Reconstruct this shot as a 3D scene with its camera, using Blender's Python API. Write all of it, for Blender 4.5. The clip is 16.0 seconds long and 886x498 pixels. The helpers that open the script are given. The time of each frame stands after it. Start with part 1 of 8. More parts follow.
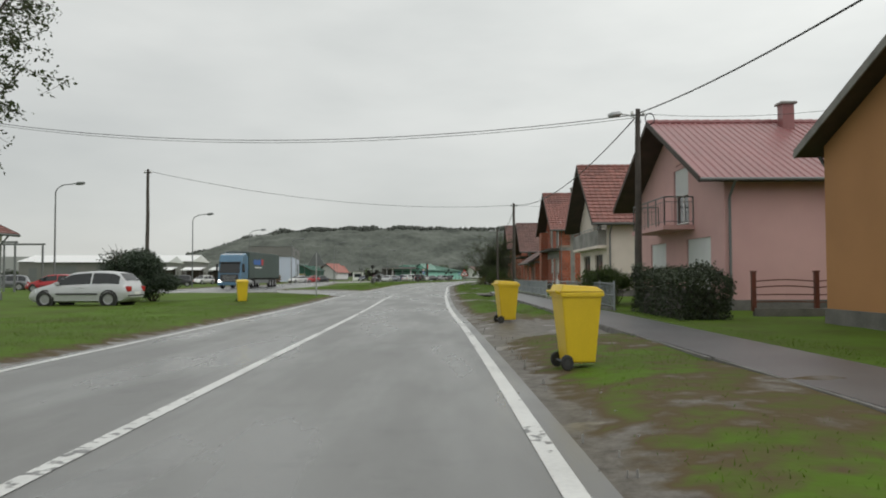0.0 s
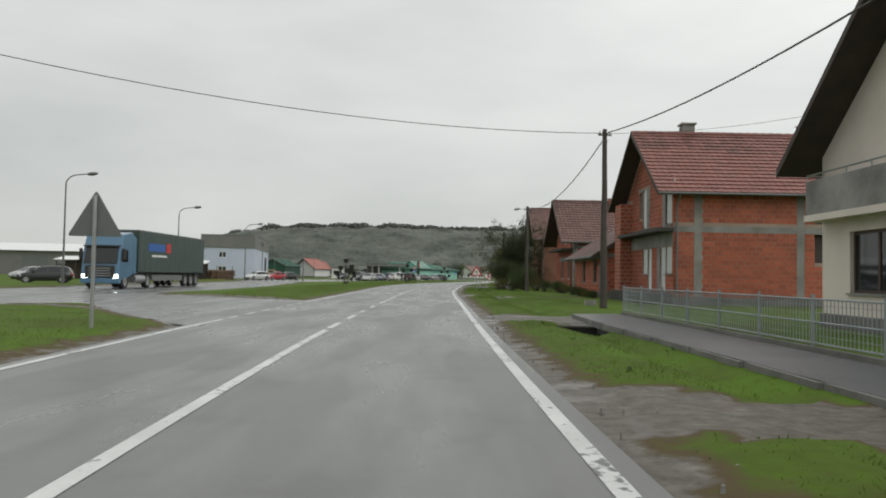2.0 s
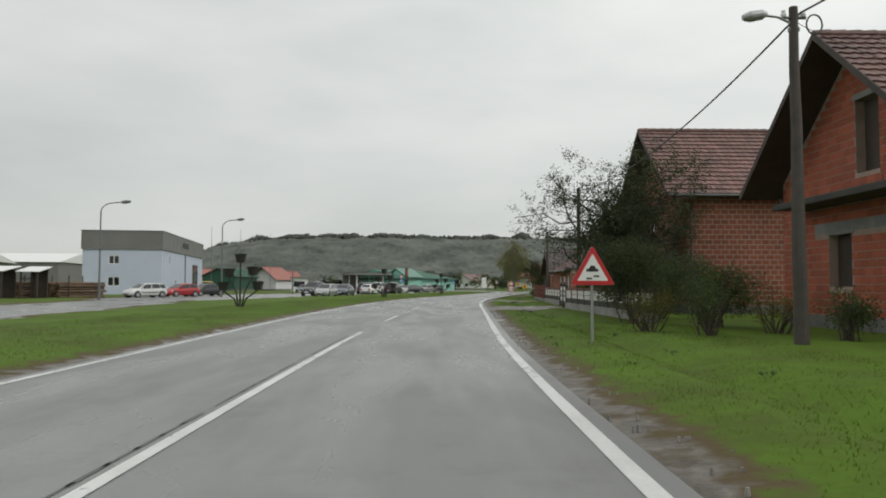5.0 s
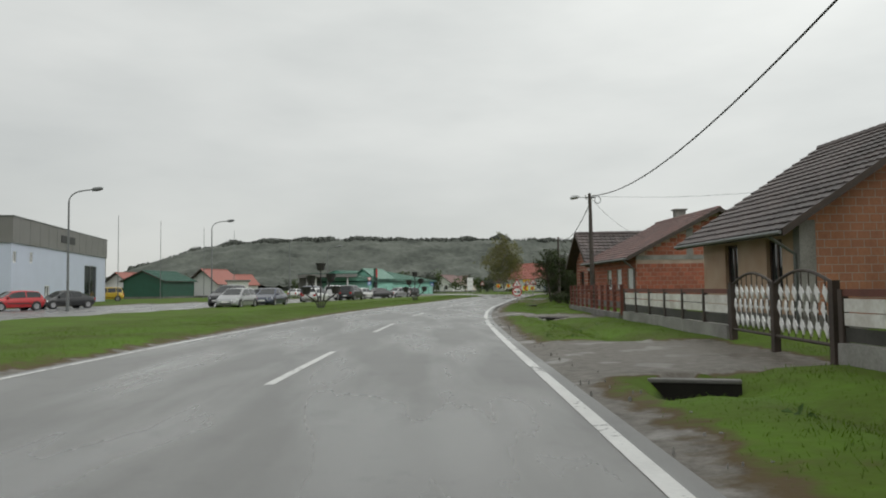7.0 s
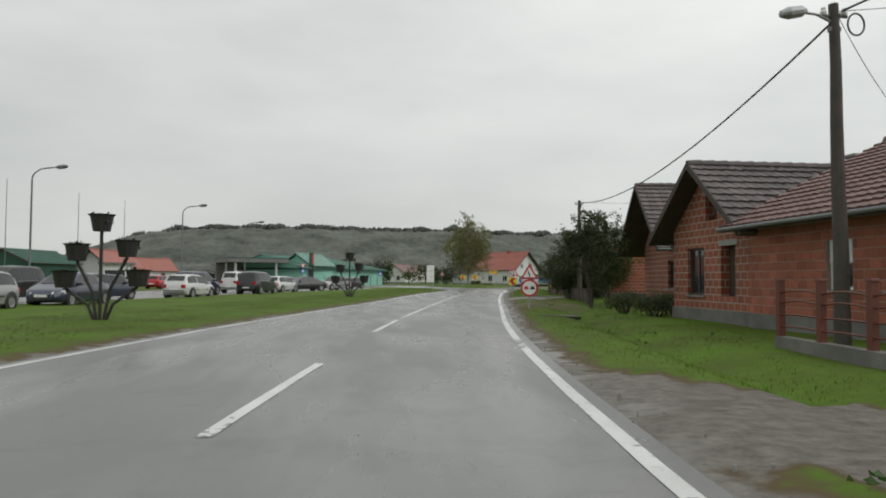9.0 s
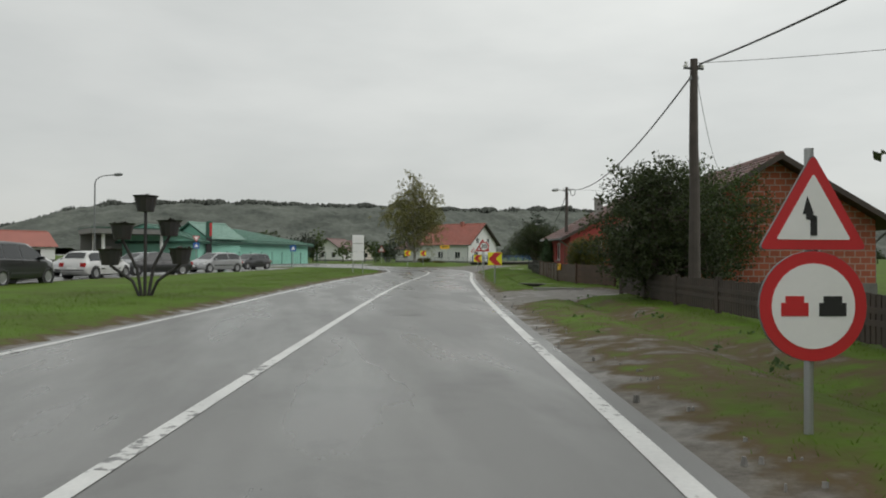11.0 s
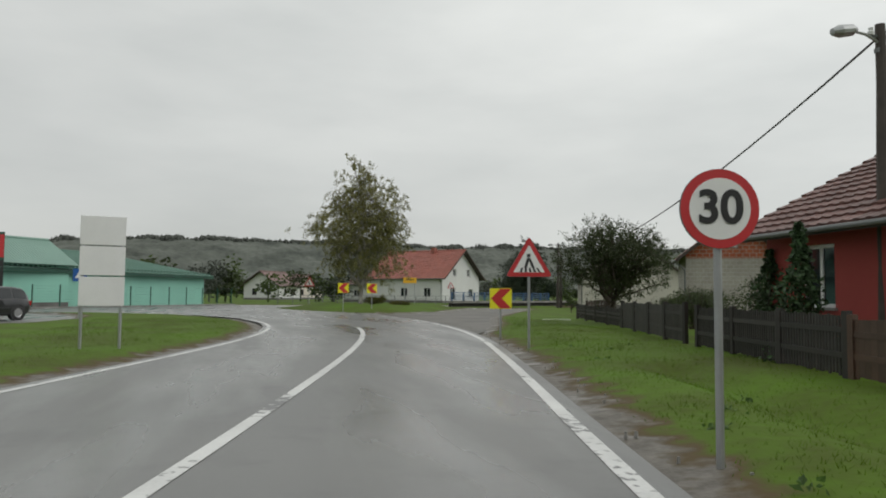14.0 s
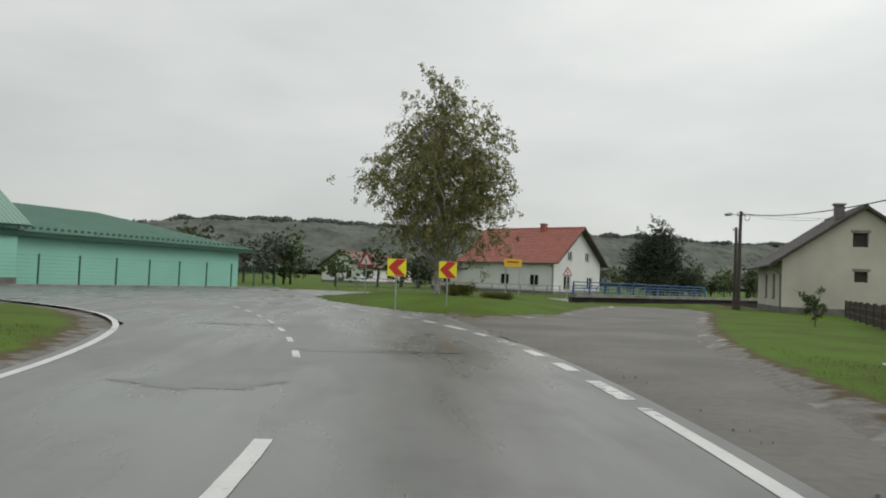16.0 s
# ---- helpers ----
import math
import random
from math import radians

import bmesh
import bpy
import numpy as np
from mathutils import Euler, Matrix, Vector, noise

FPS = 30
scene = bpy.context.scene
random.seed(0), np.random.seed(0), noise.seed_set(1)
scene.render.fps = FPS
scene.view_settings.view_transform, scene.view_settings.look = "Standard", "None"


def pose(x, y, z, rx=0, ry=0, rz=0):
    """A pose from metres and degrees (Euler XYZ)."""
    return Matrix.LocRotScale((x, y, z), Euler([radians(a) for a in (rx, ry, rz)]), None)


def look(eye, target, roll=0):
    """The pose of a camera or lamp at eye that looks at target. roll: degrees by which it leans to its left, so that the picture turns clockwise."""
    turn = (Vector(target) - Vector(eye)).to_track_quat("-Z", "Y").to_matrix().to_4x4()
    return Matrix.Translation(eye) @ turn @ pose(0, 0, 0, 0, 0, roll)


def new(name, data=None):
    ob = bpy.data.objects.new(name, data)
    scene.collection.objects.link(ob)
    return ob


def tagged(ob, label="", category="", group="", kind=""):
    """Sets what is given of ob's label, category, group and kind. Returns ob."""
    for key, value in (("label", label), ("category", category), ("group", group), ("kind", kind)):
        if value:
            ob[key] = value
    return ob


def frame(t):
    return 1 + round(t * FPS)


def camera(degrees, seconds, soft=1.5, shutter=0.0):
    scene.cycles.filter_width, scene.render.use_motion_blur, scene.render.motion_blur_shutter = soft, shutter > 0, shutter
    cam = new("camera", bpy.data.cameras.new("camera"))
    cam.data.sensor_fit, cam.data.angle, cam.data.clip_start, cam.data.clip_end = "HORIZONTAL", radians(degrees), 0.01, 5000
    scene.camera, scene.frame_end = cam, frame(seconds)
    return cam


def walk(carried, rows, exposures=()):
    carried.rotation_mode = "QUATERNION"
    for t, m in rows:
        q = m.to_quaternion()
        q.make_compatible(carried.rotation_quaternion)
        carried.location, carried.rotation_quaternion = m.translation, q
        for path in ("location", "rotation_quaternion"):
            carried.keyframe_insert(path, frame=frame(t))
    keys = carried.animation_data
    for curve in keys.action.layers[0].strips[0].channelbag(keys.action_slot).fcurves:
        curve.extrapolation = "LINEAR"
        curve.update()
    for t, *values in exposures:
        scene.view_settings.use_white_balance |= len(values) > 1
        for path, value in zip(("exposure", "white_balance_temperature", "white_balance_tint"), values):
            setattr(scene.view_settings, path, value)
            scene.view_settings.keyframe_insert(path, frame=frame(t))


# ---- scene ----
cam = camera(61.3, 16.0, soft=1.9)
PATH = [
    (0, (0.000, -0.000, 1.199), (-0.020, 19.987, 1.928), -0.21),
    (0.5, (-0.413, 7.521, 1.221), (-0.048, 27.507, 1.889), -0.10),
    (1, (-0.563, 14.936, 1.209), (-0.225, 34.927, 1.672), 0.54),
    (1.5, (-0.727, 22.429, 1.194), (-0.361, 42.415, 1.852), 1.07),
    (2, (-0.941, 29.870, 1.191), (-0.710, 49.856, 1.907), 0.98),
    (2.5, (-0.970, 37.157, 1.207), (-0.726, 57.138, 2.041), 0.97),
    (3, (-0.918, 44.314, 1.225), (-0.719, 64.295, 2.077), 1.29),
    (3.5, (-0.947, 51.555, 1.210), (-0.979, 71.533, 2.142), 1.20),
    (4, (-1.082, 59.144, 1.198), (-1.051, 79.116, 2.260), 0.79),
    (4.2, (-1.099, 62.234, 1.194), (-0.905, 82.210, 2.154), 1.21),
    (4.5, (-1.082, 66.827, 1.195), (-0.793, 86.801, 2.166), 0.46),
    (5, (-0.958, 74.339, 1.199), (-0.512, 94.309, 2.188), 0.11),
    (5.5, (-0.744, 81.658, 1.201), (-0.139, 101.624, 2.208), -0.01),
    (6, (-0.467, 88.775, 1.202), (0.294, 108.734, 2.227), -0.16),
    (6.3, (-0.285, 92.941, 1.201), (0.571, 112.896, 2.237), -0.43),
    (6.5, (-0.161, 95.675, 1.198), (0.683, 115.627, 2.296), -0.38),
    (7, (0.055, 102.308, 1.193), (1.099, 122.253, 2.254), -0.69),
    (7.5, (0.282, 109.024, 1.197), (1.635, 128.966, 1.903), -0.85),
    (8, (0.676, 115.528, 1.207), (2.254, 135.453, 1.908), 0.33),
    (8.5, (1.012, 122.284, 1.226), (2.931, 142.177, 1.989), 1.46),
    (9, (1.527, 129.046, 1.208), (3.830, 148.896, 2.028), 0.39),
    (9.5, (2.223, 135.775, 1.200), (4.909, 155.574, 2.077), 0.11),
    (10, (3.098, 142.430, 1.197), (6.166, 162.171, 2.131), 0.06),
    (10.5, (4.154, 148.972, 1.192), (7.602, 168.647, 2.183), 0.12),
    (10.8, (4.875, 152.823, 1.194), (8.550, 172.456, 2.219), 0.31),
    (11, (5.391, 155.356, 1.206), (9.137, 175.001, 1.416), 0.28),
    (11.5, (6.541, 161.868, 1.232), (10.293, 181.471, 2.519), 0.63),
    (12, (7.699, 168.337, 1.225), (11.581, 187.837, 3.384), 0.37),
    (12.5, (8.920, 174.671, 1.193), (13.059, 194.179, 2.713), -0.34),
    (13, (10.129, 180.775, 1.164), (14.272, 200.313, 2.216), -0.58),
    (13.5, (11.368, 186.464, 1.169), (16.022, 205.891, 2.140), -0.42),
    (14, (12.571, 192.219, 1.185), (17.198, 211.637, 2.415), 0.41),
    (14.5, (13.793, 197.932, 1.207), (18.333, 217.373, 2.395), 0.87),
    (15, (14.978, 203.485, 1.196), (19.084, 223.046, 1.918), 1.21),
    (15.5, (15.888, 208.690, 1.196), (19.248, 228.385, 2.090), 1.45),
    (16, (16.569, 213.580, 1.223), (18.521, 233.468, 2.038), 2.27),
]
walk(cam, [(t, look(eye, target, roll)) for t, eye, target, roll in PATH], [(0, 0.04), (8.5, 0.0), (10.8, -0.08), (11.5, -0.04), (12.0, -0.24), (12.5, -0.1), (14.5, -0.1), (16, 0.0)])

# ---- sky and light ----
world = bpy.data.worlds.new("overcast")
scene.world = world
world.use_nodes = True
wn, wl = world.node_tree.nodes, world.node_tree.links
wn.clear()
SUN_EL, SUN_ROT = radians(38), radians(115)
w_out = wn.new("ShaderNodeOutputWorld")
w_bg = wn.new("ShaderNodeBackground")
w_sky = wn.new("ShaderNodeTexSky")
w_sky.sky_type, w_sky.sun_disc = "NISHITA", False
w_sky.sun_elevation, w_sky.sun_rotation = SUN_EL, SUN_ROT
w_tc = wn.new("ShaderNodeTexCoord")
w_sep = wn.new("ShaderNodeSeparateXYZ")
wl.new(w_tc.outputs["Generated"], w_sep.inputs[0])
w_map = wn.new("ShaderNodeMapping")
w_map.inputs["Scale"].default_value = (1.0, 1.0, 3.2)
wl.new(w_tc.outputs["Generated"], w_map.inputs[0])
w_noise = wn.new("ShaderNodeTexNoise")
w_noise.inputs["Scale"].default_value, w_noise.inputs["Detail"].default_value = 2.6, 5.0
w_noise.inputs["Roughness"].default_value = 0.5
wl.new(w_map.outputs[0], w_noise.inputs["Vector"])
w_ramp = wn.new("ShaderNodeValToRGB")
w_ramp.color_ramp.elements[0].position, w_ramp.color_ramp.elements[1].position = 0.3, 0.7
w_ramp.color_ramp.elements[0].color = (6.5, 6.7, 6.5, 1)
w_ramp.color_ramp.elements[1].color = (8.1, 8.25, 7.95, 1)
wl.new(w_noise.outputs["Fac"], w_ramp.inputs[0])
w_up = wn.new("ShaderNodeMapRange")          # an overcast sky is brighter towards the zenith
w_up.inputs["From Min"].default_value, w_up.inputs["From Max"].default_value = 0.0, 1.0
w_up.inputs["To Min"].default_value, w_up.inputs["To Max"].default_value = 0.86, 1.5
wl.new(w_sep.outputs["Z"], w_up.inputs["Value"])
w_mul = wn.new("ShaderNodeVectorMath")
w_mul.operation = "MULTIPLY"
wl.new(w_ramp.outputs[0], w_mul.inputs[0])
wl.new(w_up.outputs[0], w_mul.inputs[1])
w_mix = wn.new("ShaderNodeMix")
w_mix.data_type = "RGBA"
w_mix.inputs["Factor"].default_value = 0.93
wl.new(w_sky.outputs[0], w_mix.inputs["A"])
w_side = wn.new("ShaderNodeMapRange")        # thinner cloud on the sun's side
w_side.inputs["From Min"].default_value, w_side.inputs["From Max"].default_value = -0.7, 0.7
w_side.inputs["To Min"].default_value, w_side.inputs["To Max"].default_value = 0.8, 1.13
wl.new(w_sep.outputs["X"], w_side.inputs["Value"])
w_mul2 = wn.new("ShaderNodeVectorMath")
w_mul2.operation = "MULTIPLY"
wl.new(w_mul.outputs[0], w_mul2.inputs[0])
wl.new(w_side.outputs[0], w_mul2.inputs[1])
wl.new(w_mul2.outputs[0], w_mix.inputs["B"])
wl.new(w_mix.outputs["Result"], w_bg.inputs["Color"])
w_bg.inputs["Strength"].default_value = 0.1
wl.new(w_bg.outputs[0], w_out.inputs[0])

sun = new("sun", bpy.data.lights.new("sun", "SUN"))
sun.data.energy, sun.data.angle, sun.data.color = 0.5, radians(40), (1.0, 0.98, 0.95)
sun.matrix_world = look((0, 0, 60), (0 + 60 * math.sin(SUN_ROT + math.pi) * math.cos(SUN_EL), 60 * math.cos(SUN_ROT + math.pi) * math.cos(SUN_EL), 60 - 60 * math.sin(SUN_EL)))


# ---- materials ----
def material(name, base, rough=0.6, dark=None, scale=3.0, amount=0.5, fine=40.0, bump=0.15, metal=0.0, island=0.0, obj_random=0.0, spec=0.5, coat=0.0):
    """Two scales of variation between base and dark, and a fine relief."""
    m = bpy.data.materials.new(name)
    m.use_nodes = True
    n, l = m.node_tree.nodes, m.node_tree.links
    b = n["Principled BSDF"]
    b.inputs["Roughness"].default_value, b.inputs["Metallic"].default_value = rough, metal
    b.inputs["Specular IOR Level"].default_value = spec
    b.inputs["Coat Weight"].default_value = coat
    dark = dark or tuple(c * 0.6 for c in base)
    tc = n.new("ShaderNodeTexCoord")
    big, small = n.new("ShaderNodeTexNoise"), n.new("ShaderNodeTexNoise")
    big.inputs["Scale"].default_value, big.inputs["Detail"].default_value = scale, 5
    small.inputs["Scale"].default_value, small.inputs["Detail"].default_value = fine, 3
    for t in (big, small):
        l.new(tc.outputs["Object"], t.inputs["Vector"])
    add = n.new("ShaderNodeMath")
    add.operation = "MULTIPLY_ADD"
    l.new(small.outputs["Fac"], add.inputs[0])
    add.inputs[1].default_value = 0.45
    l.new(big.outputs["Fac"], add.inputs[2])
    rng = n.new("ShaderNodeMapRange")
    rng.inputs["From Min"].default_value, rng.inputs["From Max"].default_value = 0.5, 0.95
    rng.inputs["To Max"].default_value = amount
    l.new(add.outputs[0], rng.inputs["Value"])
    mix = n.new("ShaderNodeMix")
    mix.data_type = "RGBA"
    mix.inputs["A"].default_value, mix.inputs["B"].default_value = (*base, 1), (*dark, 1)
    l.new(rng.outputs[0], mix.inputs["Factor"])
    colour = mix.outputs["Result"]
    for weight, source in ((island, "island"), (obj_random, "object")):
        if weight:
            src = n.new("ShaderNodeNewGeometry") if source == "island" else n.new("ShaderNodeObjectInfo")
            r = n.new("ShaderNodeMapRange")
            r.inputs["To Min"].default_value, r.inputs["To Max"].default_value = 1 - weight, 1 + weight
            l.new(src.outputs["Random Per Island" if source == "island" else "Random"], r.inputs["Value"])
            k = n.new("ShaderNodeVectorMath")
            k.operation = "SCALE"
            l.new(colour, k.inputs[0])
            l.new(r.outputs[0], k.inputs["Scale"])
            colour = k.outputs[0]
    l.new(colour, b.inputs["Base Color"])
    if bump:
        bp = n.new("ShaderNodeBump")
        bp.inputs["Strength"].default_value, bp.inputs["Distance"].default_value = bump, 0.02
        l.new(add.outputs[0], bp.inputs["Height"])
        l.new(bp.outputs[0], b.inputs["Normal"])
    return m


def glass(name, tint=(0.02, 0.025, 0.028)):
    m = bpy.data.materials.new(name)
    m.use_nodes = True
    b = m.node_tree.nodes["Principled BSDF"]
    # Opaque near-black base imitates the unlit inside behind the pane.
    b.inputs["Base Color"].default_value = (*tint, 1)
    b.inputs["Roughness"].default_value = 0.04
    b.inputs["Specular IOR Level"].default_value = 0.6
    return m


def glow(name, colour, strength):
    m = bpy.data.materials.new(name)
    m.use_nodes = True
    b = m.node_tree.nodes["Principled BSDF"]
    b.inputs["Base Color"].default_value = (*colour, 1)
    b.inputs["Emission Color"].default_value = (*colour, 1)
    b.inputs["Emission Strength"].default_value = strength
    return m


def wet_asphalt():
    """Patchy wet tarmac: puddled wheel tracks are glossier and darker."""
    m = material("wet_asphalt", (0.175, 0.174, 0.168), 0.4, (0.135, 0.135, 0.132), 0.3, 0.8, 70.0, 0.0)
    n, l = m.node_tree.nodes, m.node_tree.links
    b = n["Principled BSDF"]
    tc = n.new("ShaderNodeTexCoord")
    mp = n.new("ShaderNodeMapping")
    mp.inputs["Scale"].default_value = (0.9, 0.16, 1)
    l.new(tc.outputs["Object"], mp.inputs[0])
    wet = n.new("ShaderNodeTexNoise")
    wet.inputs["Scale"].default_value, wet.inputs["Detail"].default_value = 0.9, 6
    l.new(mp.outputs[0], wet.inputs["Vector"])
    r = n.new("ShaderNodeMapRange")
    r.inputs["From Min"].default_value, r.inputs["From Max"].default_value = 0.42, 0.66
    r.inputs["To Min"].default_value, r.inputs["To Max"].default_value = 0.42, 0.19
    l.new(wet.outputs["Fac"], r.inputs["Value"])
    l.new(r.outputs[0], b.inputs["Roughness"])
    grit, worn = n.new("ShaderNodeTexNoise"), n.new("ShaderNodeTexNoise")
    grit.inputs["Scale"].default_value, grit.inputs["Detail"].default_value = 90, 2
    worn.inputs["Scale"].default_value, worn.inputs["Detail"].default_value, worn.inputs["Roughness"].default_value = 0.8, 8, 0.7
    for t in (grit, worn):
        l.new(tc.outputs["Object"], t.inputs["Vector"])
    lift = n.new("ShaderNodeMath")
    lift.operation = "MULTIPLY_ADD"
    lift.inputs[1].default_value = 0.25
    l.new(worn.outputs["Fac"], lift.inputs[0])
    l.new(grit.outputs["Fac"], lift.inputs[2])
    bp = n.new("ShaderNodeBump")
    bp.inputs["Strength"].default_value, bp.inputs["Distance"].default_value = 0.16, 0.01
    l.new(lift.outputs[0], bp.inputs["Height"])
    # broken, ravelled patches
    old = b.inputs["Base Color"].links[0].from_socket
    patch = n.new("ShaderNodeMapRange")
    patch.inputs["From Min"].default_value, patch.inputs["From Max"].default_value = 0.53, 0.62
    patch.inputs["To Max"].default_value = 0.22
    l.new(worn.outputs["Fac"], patch.inputs["Value"])
    dk = n.new("ShaderNodeMix")
    dk.data_type = "RGBA"
    dk.inputs["B"].default_value = (0.05, 0.05, 0.05, 1)
    l.new(patch.outputs[0], dk.inputs["Factor"])
    l.new(old, dk.inputs["A"])
    l.new(dk.outputs["Result"], b.inputs["Base Color"])
    l.new(bp.outputs[0], b.inputs["Normal"])
    return m


def worn_paint():
    """White road paint, chipped to the tarmac in flakes."""
    m = material("road_paint", (0.7, 0.7, 0.68), 0.4, (0.45, 0.45, 0.44), 1.2, 0.7, 25, 0.1)
    n, l = m.node_tree.nodes, m.node_tree.links
    b = n["Principled BSDF"]
    white = b.inputs["Base Color"].links[0].from_socket
    tc = n.new("ShaderNodeTexCoord")
    chip, where = n.new("ShaderNodeTexNoise"), n.new("ShaderNodeTexNoise")
    chip.inputs["Scale"].default_value, chip.inputs["Detail"].default_value = 9, 6
    where.inputs["Scale"].default_value = 0.5
    for t in (chip, where):
        l.new(tc.outputs["Object"], t.inputs["Vector"])
    add = n.new("ShaderNodeMath")
    l.new(chip.outputs["Fac"], add.inputs[0])
    l.new(where.outputs["Fac"], add.inputs[1])
    r = n.new("ShaderNodeMapRange")
    r.inputs["From Min"].default_value, r.inputs["From Max"].default_value = 1.13, 1.22
    l.new(add.outputs[0], r.inputs["Value"])
    mix = n.new("ShaderNodeMix")
    mix.data_type = "RGBA"
    mix.inputs["B"].default_value = (0.13, 0.13, 0.13, 1)
    l.new(white, mix.inputs["A"])
    l.new(r.outputs[0], mix.inputs["Factor"])
    l.new(mix.outputs["Result"], b.inputs["Base Color"])
    return m


def ground_material():
    """Meadow grass, worn to gravel and mud where the mask says so."""
    m = material("meadow", (0.086, 0.163, 0.012), 0.85, (0.066, 0.085, 0.014), 0.42, 1.0, 5.0, 1.0, spec=0.15)
    n, l = m.node_tree.nodes, m.node_tree.links
    b = n["Principled BSDF"]
    grass = b.inputs["Base Color"].links[0].from_socket
    tc = n.new("ShaderNodeTexCoord")
    stones = n.new("ShaderNodeTexNoise")
    stones.inputs["Scale"].default_value, stones.inputs["Detail"].default_value, stones.inputs["Roughness"].default_value = 5.0, 9, 0.78
    l.new(tc.outputs["Object"], stones.inputs["Vector"])
    ramp = n.new("ShaderNodeValToRGB")
    ramp.color_ramp.elements[0].position, ramp.color_ramp.elements[1].position = 0.34, 0.68
    ramp.color_ramp.elements[0].color, ramp.color_ramp.elements[1].color = (0.055, 0.045, 0.034, 1), (0.2, 0.185, 0.16, 1)
    l.new(stones.outputs["Fac"], ramp.inputs[0])
    att = n.new("ShaderNodeAttribute")
    att.attribute_name = "gravel"
    edge = n.new("ShaderNodeTexNoise")
    edge.inputs["Scale"].default_value, edge.inputs["Detail"].default_value = 2.2, 6
    l.new(tc.outputs["Object"], edge.inputs["Vector"])
    add = n.new("ShaderNodeMath")
    l.new(att.outputs["Fac"], add.inputs[0])
    l.new(edge.outputs["Fac"], add.inputs[1])
    cut = n.new("ShaderNodeMapRange")
    cut.inputs["From Min"].default_value, cut.inputs["From Max"].default_value = 0.92, 1.08
    l.new(add.outputs[0], cut.inputs["Value"])
    mix = n.new("ShaderNodeMix")
    mix.data_type = "RGBA"
    l.new(cut.outputs[0], mix.inputs["Factor"])
    mud = n.new("ShaderNodeMapRange")
    mud.inputs["From Min"].default_value, mud.inputs["From Max"].default_value = 0.68, 0.9
    l.new(add.outputs[0], mud.inputs["Value"])
    earth = n.new("ShaderNodeMix")
    earth.data_type = "RGBA"
    earth.inputs["B"].default_value = (0.095, 0.07, 0.036, 1)
    l.new(mud.outputs[0], earth.inputs["Factor"])
    l.new(grass, earth.inputs["A"])
    l.new(earth.outputs["Result"], mix.inputs["A"])
    l.new(ramp.outputs[0], mix.inputs["B"])
    # The pit mask colours the culvert holes and the gully near-black.
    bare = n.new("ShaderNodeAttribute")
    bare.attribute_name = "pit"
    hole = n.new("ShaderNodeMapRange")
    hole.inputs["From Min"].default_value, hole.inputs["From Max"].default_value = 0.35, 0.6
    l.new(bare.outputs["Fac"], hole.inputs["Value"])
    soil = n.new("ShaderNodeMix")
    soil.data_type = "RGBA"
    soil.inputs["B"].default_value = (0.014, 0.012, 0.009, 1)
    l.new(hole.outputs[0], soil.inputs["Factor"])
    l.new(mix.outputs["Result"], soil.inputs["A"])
    l.new(soil.outputs["Result"], b.inputs["Base Color"])
    rr = n.new("ShaderNodeMapRange")
    rr.inputs["To Min"].default_value, rr.inputs["To Max"].default_value = 0.85, 0.5
    l.new(cut.outputs[0], rr.inputs["Value"])
    pool, pmap, wetter = n.new("ShaderNodeTexNoise"), n.new("ShaderNodeMapRange"), n.new("ShaderNodeMath")
    pool.inputs["Scale"].default_value, pool.inputs["Detail"].default_value = 0.9, 3
    l.new(tc.outputs["Object"], pool.inputs["Vector"])
    pmap.inputs["From Min"].default_value, pmap.inputs["From Max"].default_value = 0.56, 0.62
    pmap.inputs["To Max"].default_value = 0.22
    l.new(pool.outputs["Fac"], pmap.inputs["Value"])
    wetter.operation = "MULTIPLY"
    l.new(pmap.outputs[0], wetter.inputs[0])
    l.new(cut.outputs[0], wetter.inputs[1])
    rough_ = n.new("ShaderNodeMath")
    rough_.operation = "SUBTRACT"
    l.new(rr.outputs[0], rough_.inputs[0])
    l.new(wetter.outputs[0], rough_.inputs[1])
    l.new(rough_.outputs[0], b.inputs["Roughness"])
    return m


